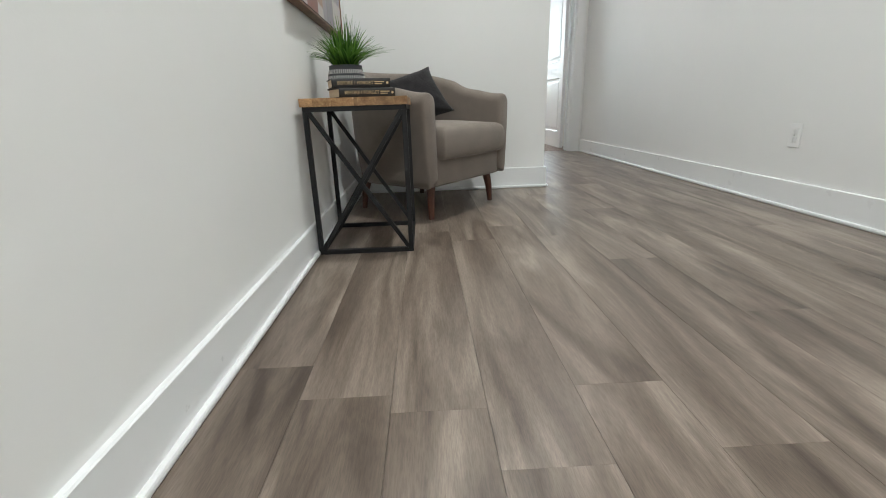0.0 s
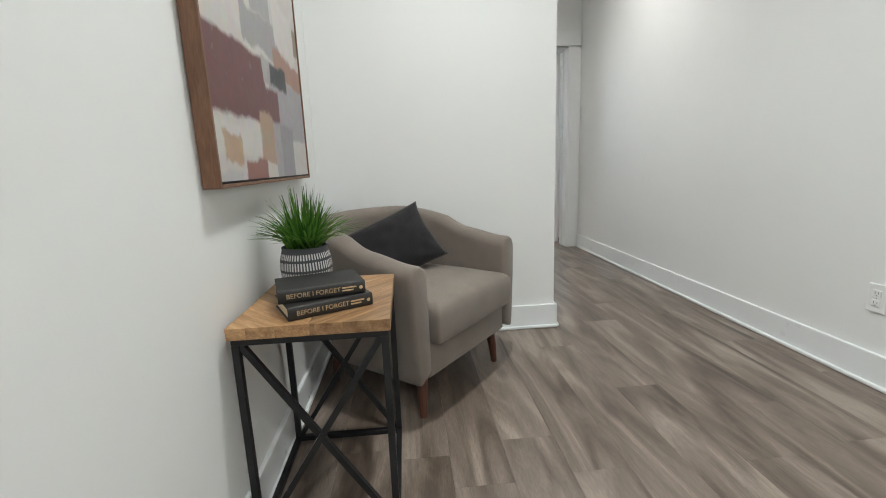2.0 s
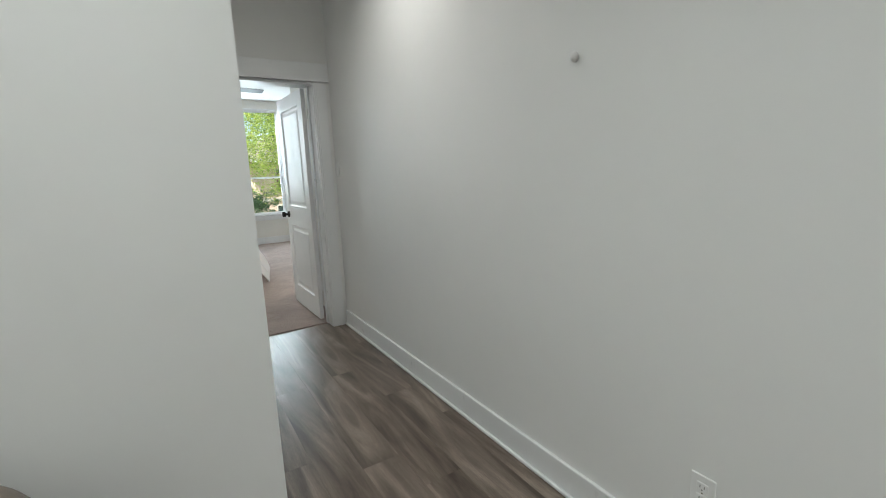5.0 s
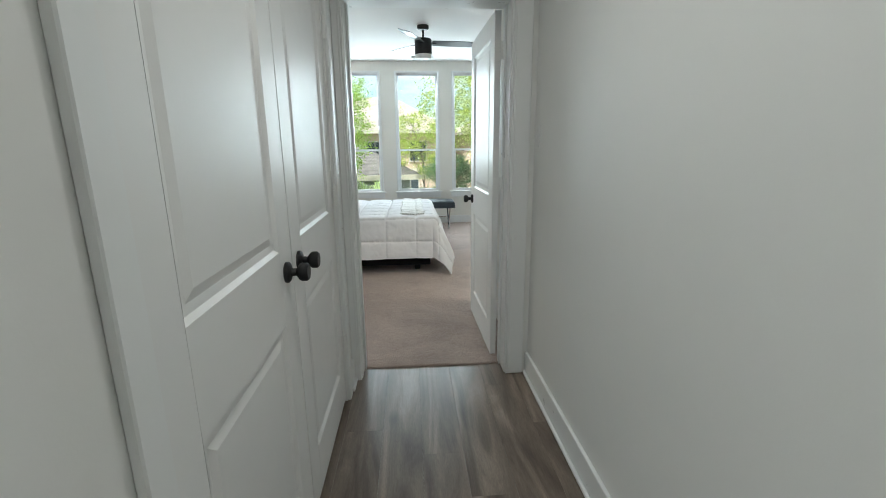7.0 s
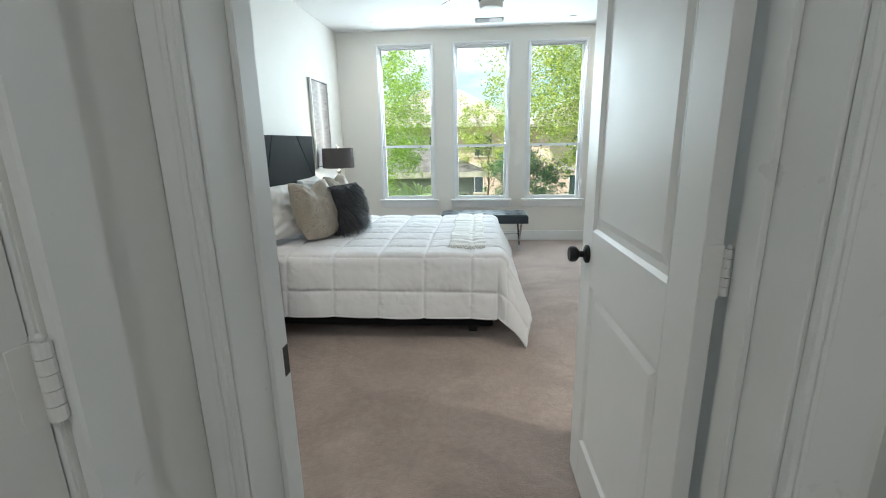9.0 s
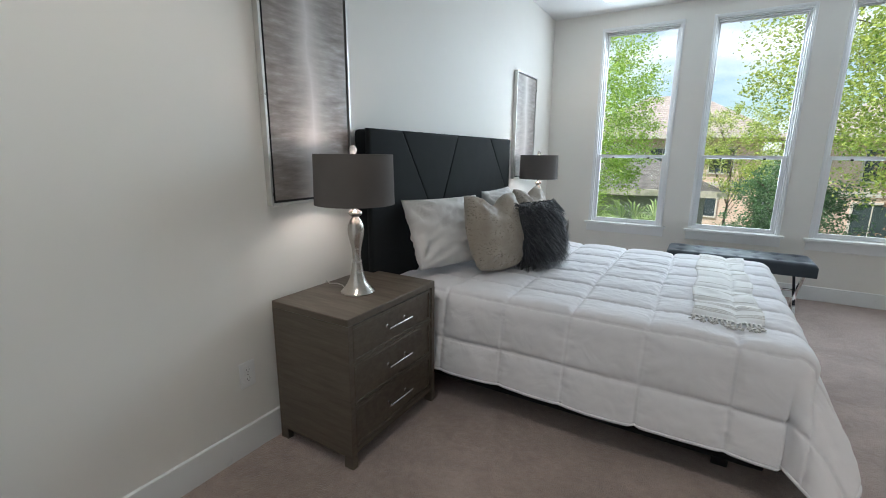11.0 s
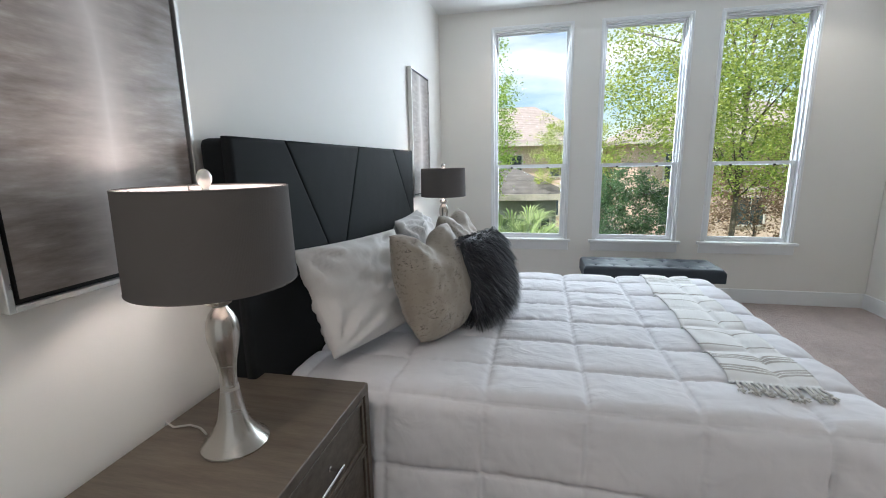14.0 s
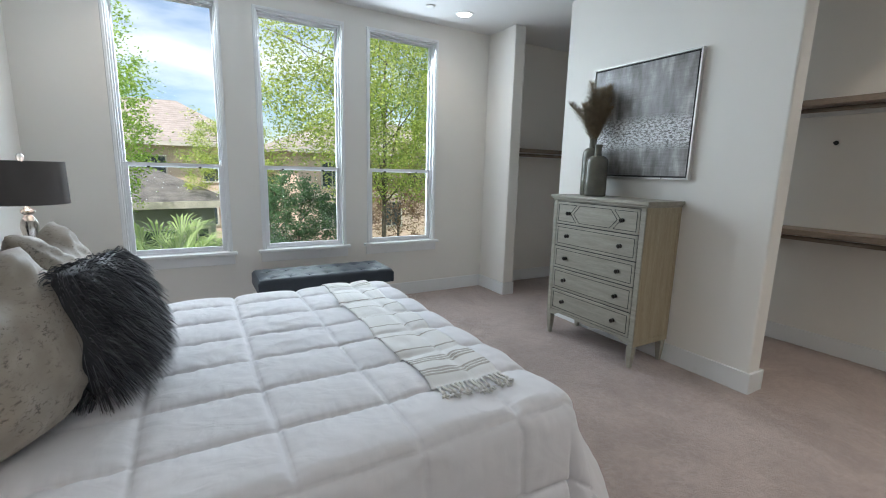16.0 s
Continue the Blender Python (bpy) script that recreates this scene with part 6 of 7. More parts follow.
def column_mat():
    """Grey canvas with one pale vertical column, brightened to paint in lamp and window reflection, and horizontal
    brush strokes.
    """
    m, nt, b = nodes_of("grey_column_canvas")
    tc = nt.nodes.new("ShaderNodeTexCoord")
    sp = nt.nodes.new("ShaderNodeSeparateXYZ")
    nt.links.new(tc.outputs["UV"], sp.inputs[0])
    brush, _ = tex(nt, "Noise", 4, (0.8, 7, 1), coord="UV", Detail=5, Roughness=0.6)
    big, _ = tex(nt, "Noise", 2.6, (1, 1.3, 1), coord="UV", Detail=4)
    u = calc(nt, "ADD", sp.outputs["X"], calc(nt, "MULTIPLY", calc(nt, "SUBTRACT", big.outputs["Fac"], 0.5), 0.25))
    col = calc(nt, "SUBTRACT", 1.0, calc(nt, "MULTIPLY", calc(nt, "ABSOLUTE", calc(nt, "SUBTRACT", u, 0.50)), 2.7), True)
    c = ramp(nt, brush.outputs["Fac"], [(0.3, (0.17, 0.145, 0.132)), (0.55, (0.30, 0.262, 0.243)), (0.75, (0.45, 0.41, 0.395))])
    c = mixc(nt, calc(nt, "MULTIPLY", calc(nt, "MULTIPLY", col, col), 0.85), c, (0.72, 0.685, 0.67))
    nt.links.new(c, b.inputs["Base Color"])
    b.inputs["Roughness"].default_value = 0.3
    b.inputs["Coat Weight"].default_value = 0.25
    b.inputs["Coat Roughness"].default_value = 0.2
    bump(nt, b, brush.outputs["Fac"], 0.55, 0.003)
    return m


M["art_column"] = column_mat()
M["art_mist"] = misty_mat("grey_mist_canvas", (0.125, 0.118, 0.112), (0.60, 0.595, 0.59), 0.38, 10.0)
silver_art("silver_framed_art", "tall grey abstract canvas in a silver frame by the bed", M["art_column"], 6.962, 7.455, 1.050, 2.005, BX0, 1)
silver_art("silver_framed_art", "tall grey abstract canvas in a silver frame by the window", M["art_column"], 9.615, 10.135, 1.050, 2.000, BX0, 1)
silver_art("silver_framed_art", "wide grey glossy abstract canvas in a silver frame above the dresser", M["art_mist"], 8.430, 9.268, 1.252, 2.062, PX0, -1)


# ---- bench ----
def bench():
    b = thing("bench", "slate tufted bench with polished chrome X legs", "bench", pose(2.195, 10.22, 0.008))
    L, D, z0, z1 = 1.05, 0.40, 0.345, 0.455
    nx, ny = 84, 34
    bm = bmesh.new()
    tufts = [(-0.42 + 0.14 * i, -0.10 + 0.20 * j) for i in range(7) for j in range(2)]
    g = []
    for i in range(nx + 1):
        col = []
        for j in range(ny + 1):
            x, y = (i / nx - 0.5) * L, (j / ny - 0.5) * D
            ex, ey = min(1, (L / 2 - abs(x)) / 0.03), min(1, (D / 2 - abs(y)) / 0.03)
            e = math.sqrt(max(0, 1 - (1 - min(ex, 1)) ** 2)) * math.sqrt(max(0, 1 - (1 - min(ey, 1)) ** 2))
            dip = sum(math.exp(-((x - a) ** 2 + (y - c) ** 2) / 0.0011) for a, c in tufts)
            col.append(bm.verts.new((x, y, z1 - 0.028 + 0.028 * e - 0.013 * min(1, dip) - 0.003 * abs(math.sin(x * 22.4)) * e)))
        g.append(col)
    for i in range(nx):
        for j in range(ny):
            bm.faces.new((g[i][j], g[i + 1][j], g[i + 1][j + 1], g[i][j + 1]))
    ring = [g[i][0] for i in range(nx + 1)] + [g[nx][j] for j in range(1, ny + 1)] + [g[i][ny] for i in range(nx - 1, -1, -1)] + [g[0][j] for j in range(ny - 1, 0, -1)]
    low = [bm.verts.new((v.co.x, v.co.y, z0)) for v in ring]
    for k in range(len(ring)):
        q = (k + 1) % len(ring)
        bm.faces.new((ring[k], ring[q], low[q], low[k]))
    bm.faces.new(low)
    seat = part("seat", bm, M["bench_top"], b, "tufted slate upholstered seat", smooth=True)
    for a, c in tufts:
        bm = bmesh.new()
        bmesh.ops.create_uvsphere(bm, u_segments=10, v_segments=6, radius=0.009, matrix=Matrix.LocRotScale((a, c, z1 - 0.011), None, (1, 1, 0.5)))
        part("button", bm, M["bench_top"], seat, smooth="all")
    for x in (-0.44, 0.44):
        for s in (-1, 1):
            pts = [(x, s * 0.16, 0.006), (x, s * 0.13, 0.05), (x, 0.0, 0.185), (x, -s * 0.13, 0.315), (x, -s * 0.15, z0)]
            bm = bmesh.new()
            for p, q in zip(pts, pts[1:]):
                bar(bm, (p[0] + s * 0.011, p[1], p[2]), (q[0] + s * 0.011, q[1], q[2]), 0.020, 0.026)
            part("leg", bm, M["chrome"], b, "polished chrome X leg")
    part("stretcher", tube(bmesh.new(), [(-0.44, 0, 0.185), (0.44, 0, 0.185)], 0.009, 10), M["chrome"], b, smooth=True)


bench()


# ---- dresser with vases ----
def dresser():
    d = thing("dresser", "washed grey-beige five-drawer dresser with dark inlay lines", "dresser", pose(3.735, 8.862, 0.008))
    D, W, H = 0.358, 0.80, 1.108
    part("top", boxed(-0.018, D, -W / 2 - 0.022, W / 2 + 0.022, H - 0.024, H, 0.004, 2), M["dresser"], d)
    part("top_moulding", boxed(-0.008, D, -W / 2 - 0.010, W / 2 + 0.010, H - 0.040, H - 0.024, 0.004, 2), M["dresser"], d)
    z0, z1 = 0.155, H - 0.040
    for y in (-W / 2, W / 2 - 0.022):
        sp = part("side_panel", boxed(0.004, D, y, y + 0.022, z0, z1, 0.0015), M["dresser_side"], d)
        ys = (y - 0.004, y) if y < 0 else (y + 0.022, y + 0.026)
        for a, b2, c, e in ((0.0, D, z0, z0 + 0.035), (0.0, D, z1 - 0.035, z1), (0.0, 0.03, z0 + 0.035, z1 - 0.035), (D - 0.03, D, z0 + 0.035, z1 - 0.035)):
            part("side_frame", boxed(a + 0.004, b2, ys[0], ys[1], c, e, 0.001), M["dresser_side"], sp)
    part("body", boxed(0.010, D - 0.002, -W / 2 + 0.022, W / 2 - 0.022, z0 + 0.03, z1 - 0.001), M["dresser"], d)
    for y in (-W / 2, W / 2 - 0.038):
        part("front_stile", boxed(-0.002, 0.009, y + 0.001, y + 0.037, z0, z1, 0.002), M["dresser"], d)
    # shaped apron under the drawers
    bm = bmesh.new()
    n = 40
    lo = []
    for i in range(n + 1):
        f = i / n * 2 - 1
        lo.append((f * (W / 2 - 0.038), z0 + 0.012 + 0.022 * smooth_step((0.9 - abs(f)) / 0.16) - 0.010 * smooth_step((0.35 - abs(f)) / 0.2)))
    for (ya, za), (yb, zb) in zip(lo, lo[1:]):
        for x in (-0.001, 0.009):
            v = [bm.verts.new(p) for p in ((x, ya, za), (x, yb, zb), (x, yb, z0 + 0.05), (x, ya, z0 + 0.05))]
            bm.faces.new(v if x < 0 else list(reversed(v)))
        v = [bm.verts.new(p) for p in ((-0.001, ya, za), (0.009, ya, za), (0.009, yb, zb), (-0.001, yb, zb))]
        bm.faces.new(v)
    part("apron", bm, M["dresser"], d)
    y0, y1 = -W / 2 + 0.042, W / 2 - 0.042
    hz = z0 + 0.052
    each = (z1 - 0.008 - hz) / 5

    def inlay(p, y_a, y_b, za, zb, x=-0.0035):
        t = 0.0042
        for a, b2, c, e in ((y_a, y_b, za, za + t), (y_a, y_b, zb - t, zb), (y_a, y_a + t, za, zb), (y_b - t, y_b, za, zb)):
            part("inlay_line", boxed(x, x + 0.003, a, b2, c, e), M["dresser_line"], p)

    def line(p, a, b2, x=-0.0030):
        part("inlay_line", bar(bmesh.new(), (x + 0.001, a[0], a[1]), (x + 0.001, b2[0], b2[1]), 0.0035, 0.0042), M["dresser_line"], p)

    for k in range(5):
        za, zb = hz + k * each + 0.004, hz + (k + 1) * each - 0.004
        dr = part("drawer", boxed(-0.002, 0.02, y0, y1, za, zb, 0.002), M["dresser"], d)
        # dark sheet behind the drawer paints the shade in the slit round it
        part("drawer_gap_shade", boxed(0.004, 0.0095, y0 - 0.004, y1 + 0.004, za - 0.004, zb + 0.004), M["dresser_line"], dr)
        if k < 4:
            inlay(dr, y0 + 0.018, y1 - 0.018, za + 0.018, zb - 0.018)
        else:
            zc = (za + zb) / 2
            a, b2 = za + 0.018, zb - 0.018
            hh = (b2 - a) / 2
            for s in (-1, 1):
                ye = s * (y1 - 0.018)
                yi = s * 0.165
                line(dr, (ye, a), (ye, b2))
                line(dr, (ye, a), (yi, a))
                line(dr, (ye, b2), (yi, b2))
                line(dr, (yi, a), (yi + s * hh * 0.9, zc))
                line(dr, (yi, b2), (yi + s * hh * 0.9, zc))
                yj = s * 0.135
                line(dr, (yj, a), (yj + s * hh * 0.9, zc))
                line(dr, (yj, b2), (yj + s * hh * 0.9, zc))
            line(dr, (-0.135, a), (0.135, a))
            line(dr, (-0.135, b2), (0.135, b2))
        for y in (-0.235, 0.235):
            bm = bmesh.new()
            lathe(bm, [(0.014, 0), (0.014, 0.003), (0.006, 0.006), (0.006, 0.012), (0.013, 0.018), (0.0145, 0.024), (0.010, 0.029)], 18)
            bmesh.ops.transform(bm, matrix=pose(-0.002, y, (za + zb) / 2, 0, -90, 0), verts=bm.verts)
            part("knob", bm, M["knob"], dr, "round aged bronze knob", smooth=True)
    for x in (0.022, D - 0.028):
        for y in (-W / 2 + 0.024, W / 2 - 0.024):
            bm = bmesh.new()
            box(bm, x - 0.022, x + 0.022, y - 0.022, y + 0.022, 0.115, z0 + 0.004, 0.003)
            vs = bmesh.ops.create_cone(bm, cap_ends=True, segments=4, radius1=0.016, radius2=0.029, depth=0.115, matrix=Matrix.Translation((x, y, 0.0575)) @ Matrix.Rotation(radians(45), 4, "Z"))
            part("leg", bm, M["dresser"], d, "square tapered leg")


dresser()


def bottle(name, label, m, r, h, neck_r, neck_h):
    prof = [(r * 0.90, 0.0), (r * 0.97, 0.004), (r, 0.012), (r, h * 0.80)]
    for k in range(1, 8):
        a = math.pi / 2 * k / 7
        prof.append((neck_r + (r - neck_r) * math.cos(a), h * 0.80 + h * 0.16 * math.sin(a)))
    prof += [(neck_r, h), (neck_r * 0.96, h + neck_h * 0.7), (neck_r * 1.18, h + neck_h * 0.82), (neck_r * 1.2, h + neck_h * 0.97), (neck_r * 1.05, h + neck_h), (neck_r * 0.75, h + neck_h), (neck_r * 0.7, h)]
    return single(name, lathe(bmesh.new(), prof, 40), M["glaze"], label, "vase", m, "dresser vases", smooth=True)


bottle("vase", "tall olive-grey glazed bottle vase holding pampas grass", pose(3.960, 9.130, 1.117), 0.070, 0.37, 0.026, 0.075)
bottle("vase", "shorter olive-grey glazed bottle vase on the dresser", pose(3.880, 9.005, 1.117), 0.076, 0.305, 0.024, 0.065)


def pampas():
    p = thing("pampas_grass", "dried beige pampas plumes standing in the vase", "dried plant", pose(3.960, 9.130, 1.485))
    rnd = random.Random(21)
    for k in range(15):
        a = 2 * math.pi * k / 15 * 4 + rnd.uniform(-0.3, 0.3)
        lean = rnd.uniform(0.04, 0.19)
        L = rnd.uniform(0.24, 0.43)
        verts, faces = [], []
        axis = [Vector((math.cos(a) * lean * t * t, math.sin(a) * lean * t * t * 1.0, L * t)) for t in np.linspace(0, 1, 14)]
        for n in range(1300):
            t = rnd.uniform(0.06, 1.0)
            i = min(12, int(t * 13))
            q = axis[i].lerp(axis[i + 1], t * 13 - i)
            ang, out = rnd.uniform(0, 6.28), 0.100 * math.sin(math.pi * min(1, (t - 0.04) / 1.03)) ** 0.7 * rnd.uniform(0.4, 1.1) + 0.006
            tip = q + Vector((math.cos(ang) * out, math.sin(ang) * out, 0.030 + rnd.uniform(0, 0.02)))
            s = Vector((-math.sin(ang), math.cos(ang), 0)) * 0.0008
            n0 = len(verts)
            verts += [q - s, q + s, (q + tip) / 2 + s * 1.2 + Vector((0, 0, -0.004)), tip, (q + tip) / 2 - s * 1.2 + Vector((0, 0, -0.004))]
            faces += [(n0, n0 + 1, n0 + 2, n0 + 4), (n0 + 2, n0 + 3, n0 + 4)]
        me = bpy.data.meshes.new("plume")
        me.from_pydata([tuple(v) for v in verts], [], faces)
        me.materials.append(M["pampas"])
        ob = new("plume", me)
        ob.parent = p
        part("stem", tube(bmesh.new(), [tuple(v) for v in axis], 0.002, 5, 0.001), M["pampas"], ob)


pampas()


# ---- ceiling fan and vent ----
def ceiling_fan():
    f = thing("ceiling_fan", "matte black three-blade ceiling fan with frosted light", "ceiling fan", pose(2.215, 8.58, ZB))
    part("canopy", lathe(bmesh.new(), [(0.066, 0.0), (0.066, -0.030), (0.055, -0.044), (0.016, -0.048)], 32), M["black_metal"], f, smooth=True)
    part("downrod", lathe(bmesh.new(), [(0.012, -0.045), (0.012, -0.125), (0.030, -0.140)], 20), M["black_metal"], f, smooth=True)
    part("motor", lathe(bmesh.new(), [(0.028, -0.130), (0.090, -0.142), (0.098, -0.155), (0.098, -0.300), (0.092, -0.310)], 40), M["black_metal"], f, "black drum motor housing", smooth=True)
    part("light_globe", lathe(bmesh.new(), [(0.090, -0.308), (0.090, -0.345), (0.080, -0.358), (0.004, -0.362)], 36), M["globe"], f, "frosted white light", smooth=True)
    for k, a in enumerate((8, 128, 248)):
        bm = bmesh.new()
        n = 14
        tops, bots = [], []
        for i in range(n + 1):
            t = i / n
            x = 0.10 + 0.52 * t
            w = 0.045 + 0.022 * math.sin(math.pi * min(1, t * 0.75 + 0.05))
            if t > 0.93:
                w *= 0.80
            tops.append((bm.verts.new((x, -w, 0.006 + 0.014)), bm.verts.new((x, w, 0.006 - 0.014))))
            bots.append((bm.verts.new((x, -w, 0.014)), bm.verts.new((x, w, -0.014))))
        for p, q in zip(tops, tops[1:]):
            bm.faces.new((p[0], q[0], q[1], p[1]))
        for p, q in zip(bots, bots[1:]):
            bm.faces.new((p[0], p[1], q[1], q[0]))
        for i in range(n):
            for s in (0, 1):
                bm.faces.new((tops[i][s], tops[i + 1][s], bots[i + 1][s], bots[i][s]))
        for i in (0, n):
            bm.faces.new((tops[i][0], tops[i][1], bots[i][1], bots[i][0]))
        bl = part("blade", bm, M["blade"], f, "dark thin fan blade")
        bl.matrix_local = pose(0, 0, -0.185, 0, 0, a)
        part("blade_iron", boxed(0.085, 0.15, -0.02, 0.02, -0.008, 0.0, 0.002), M["black_metal"], bl)


M["globe"] = surface("frosted_globe", (0.80, 0.79, 0.76), 0.5, vary=0.02, relief=0)
M["blade"] = surface("dark_fan_blade", (0.05, 0.055, 0.06), 0.35, vary=0.15, relief=0.05)
ceiling_fan()

v = thing("ceiling_vent", "white louvred air vent in the bedroom ceiling", "air vent", pose(2.25, 10.35, ZB))
part("vent_frame", frame_bm(-0.17, 0.17, -0.10, 0.10, -0.010, 0.0, 0.022), M["plastic_white"], v).matrix_local = pose(0, 0, -0.0, -90, 0, 0)
part("backing", boxed(-0.15, 0.15, -0.08, 0.08, -0.003, 0.0), M["slot_grey"], v)
for k in range(9):
    s = part("slat", boxed(-0.075, 0.075, -0.0065, 0.0065, -0.0012, 0.0012), M["plastic_white"], v)
    s.matrix_local = pose(-0.074, -0.072 + 0.018 * k, -0.008, 35, 0, 0)
    s2 = new("slat", s.data)
    s2.parent = v
    s2.matrix_local = pose(0.076, -0.072 + 0.018 * k, -0.008, -35, 0, 0)
bm = lathe(bmesh.new(), [(0.040, 0.0), (0.040, -0.006), (0.034, -0.010)], 28)
single("sprinkler_cover", bm, M["plastic_white"], "flat round white sprinkler cover on the ceiling", "sprinkler cover", pose(3.18, 10.33, ZB), smooth=True)


# ---- wardrobe shelves ----
def wardrobe_shelf(name, x0, x1, y0, y1, z, along):
    s = thing(name, "grey-brown wooden wardrobe shelf with hanging rod", "shelf")
    part("board", boxed(x0, x1, y0, y1, z - 0.019, z, 0.002), M["shelf"], s)
    if along == "y":
        part("front_lip", boxed(x0 - 0.018, x0, y0, y1, z - 0.040, z + 0.001, 0.002), M["shelf"], s)
        part("cleat", boxed(x1 - 0.02, x1 - 0.001, y0, y1, z - 0.085, z - 0.0195, 0.002), M["trim"], s)
        part("rod", tube(bmesh.new(), [(x0 + 0.05, y0, z - 0.065), (x0 + 0.05, y1, z - 0.065)], 0.016, 14), M["shelf"], s, smooth=True)
    else:
        part("front_lip", boxed(x0, x1, y0 - 0.018, y0, z - 0.040, z + 0.001, 0.002), M["shelf"], s)
        part("cleat", boxed(x0, x1, y1 - 0.02, y1 - 0.001, z - 0.085, z - 0.0195, 0.002), M["trim"], s)
        part("rod", tube(bmesh.new(), [(x0, y0 + 0.05, z - 0.065), (x1, y0 + 0.05, z - 0.065)], 0.016, 14), M["shelf"], s, smooth=True)


wardrobe_shelf("wardrobe_shelf", 5.05, CX1, 5.9, 10.0, 1.815, "y")
wardrobe_shelf("wardrobe_shelf", 5.05, CX1, 5.9, 10.0, 0.922, "y")
wardrobe_shelf("wardrobe_shelf", PX1, CX1, 10.42, BY1, 1.525, "x")
bm = lathe(bmesh.new(), [(0.014, 0), (0.016, 0.004), (0.006, 0.012), (0.005, 0.030), (0.009, 0.034)], 14)
single("wall_hook", bm, M["black_metal"], "small dark metal hook on the wardrobe wall", "hook", pose(CX1, 8.14, 1.54, 0, -90, 0), smooth=True)

# ---- outside: second-storey view over gardens and houses ----
GZ = -3.2
bm = bmesh.new()
bmesh.ops.create_grid(bm, x_segments=24, y_segments=24, size=1500, matrix=Matrix.Translation((0, 0, GZ)))
structure("ground", bm, M["lawn"], "lawn reaching to the horizon")
structure("pavement", boxed(2.5, 8.5, 16, 60, GZ - 0.05, GZ + 0.03), M["asphalt"], "grey driveway")


def grow(name, label, at, height, crown_r, crown_c, leaves, mat, seed, size=0.16, trunk_r=0.16, flat=0.85, limbs=9, gaps=0.30):
    """A tree: tapered trunk, forked limbs, and a crown of single leaves gathered in clumps with gaps."""
    t = thing(name, label, "tree", pose(*at))
    rnd = random.Random(seed)
    c = Vector((crown_c[0], crown_c[1], crown_c[2]))
    bm = bmesh.new()
    pts = [(0, 0, 0), (0.05 * rnd.uniform(-1, 1), 0.05, height * 0.25), (0.12 * rnd.uniform(-1, 1), 0.1 * rnd.uniform(-1, 1), height * 0.5), (c.x * 0.7, c.y * 0.7, c.z)]
    tube(bm, pts, trunk_r, 10, trunk_r * 0.35)
    tips = []
    for k in range(limbs):
        a = 2 * math.pi * k / limbs + rnd.uniform(-.3, .3)
        s = Vector(pts[2]).lerp(Vector(pts[3]), rnd.uniform(-0.35, 1.0))
        e = c + Vector((math.cos(a) * crown_r * rnd.uniform(.5, .85), math.sin(a) * crown_r * rnd.uniform(.5, .85), crown_r * flat * rnd.uniform(-.6, .8)))
        mid = s.lerp(e, 0.5) + Vector((rnd.uniform(-.2, .2), rnd.uniform(-.2, .2), rnd.uniform(0, .3)))
        tube(bm, [s, mid, e], trunk_r * 0.22, 6, 0.008)
        tips += [mid, e]
        for q in range(3):
            f = mid.lerp(e, rnd.random())
            g = f + Vector((rnd.uniform(-1, 1), rnd.uniform(-1, 1), rnd.uniform(-.6, .9))) * crown_r * 0.42
            tube(bm, [f, g], 0.010, 5, 0.004)
            tips.append(g)
    part("trunk", bm, M["bark"], t, smooth="all")
    clumps = []
    while len(clumps) < max(40, leaves // 90):
        p = Vector((rnd.uniform(-1, 1), rnd.uniform(-1, 1), rnd.uniform(-1, 1)))
        if 0.30 < p.length < 1.0 + 0.12 * rnd.random():
            q = c + Vector((p.x * crown_r, p.y * crown_r, p.z * crown_r * flat))
            if noise.noise(q * 0.9 + Vector((seed, 0, 0))) > -gaps:
                clumps.append((q, rnd.uniform(0.16, 0.40) * crown_r * 0.42))
    for q in tips:
        clumps.append((q, 0.14 * crown_r))
    verts, faces = [], []
    for n in range(leaves):
        q, r = clumps[rnd.randrange(len(clumps))]
        d = Vector((rnd.gauss(0, 1), rnd.gauss(0, 1), rnd.gauss(0, 0.8)))
        p = q + d * r * 0.62
        s = size * rnd.uniform(0.55, 1.15)
        u = Vector((rnd.gauss(0, 1), rnd.gauss(0, 1), rnd.gauss(0, 0.5) - 0.25)).normalized()
        w = u.cross(Vector((rnd.gauss(0, 1), rnd.gauss(0, 1), rnd.gauss(0, 1) + 0.6))).normalized()
        n0 = len(verts)
        verts += [p - u * s * 0.5, p + w * s * 0.30 - u * s * 0.05, p + u * s * 0.5, p - w * s * 0.30 - u * s * 0.05]
        faces.append((n0, n0 + 1, n0 + 2, n0 + 3))
    me = bpy.data.meshes.new("crown")
    me.from_pydata([tuple(v) for v in verts], [], faces)
    me.materials.append(mat)
    ob = new("crown", me)
    ob.parent = t
    return t


grow("tree", "bright green tree close to the house", (-1.75, 19.5, GZ), 8.0, 2.25, (0.1, 0, 5.4), 52000, M["leaf_a"], 3, 0.080, 0.09, 1.45, gaps=0.14)
grow("tree", "large leafy tree before the windows", (5.0, 15.8, GZ), 9.0, 2.65, (0.0, 0, 6.75), 72000, M["leaf_b"], 9, 0.070, 0.07, 1.05, 14, gaps=0.02)
grow("tree", "thin small-leaved tree beside the far house", (2.6, 24.0, GZ), 5.5, 1.7, (0, 0, 4.6), 14000, M["leaf_b"], 14, 0.075, 0.06, 0.9, 10, gaps=0.1)
grow("tree", "dark evergreen shrub in the garden", (3.6, 18.2, GZ), 4.2, 1.25, (0, 0, 3.0), 22000, M["leaf_c"], 17, 0.070, 0.06, 1.1, gaps=0.25)
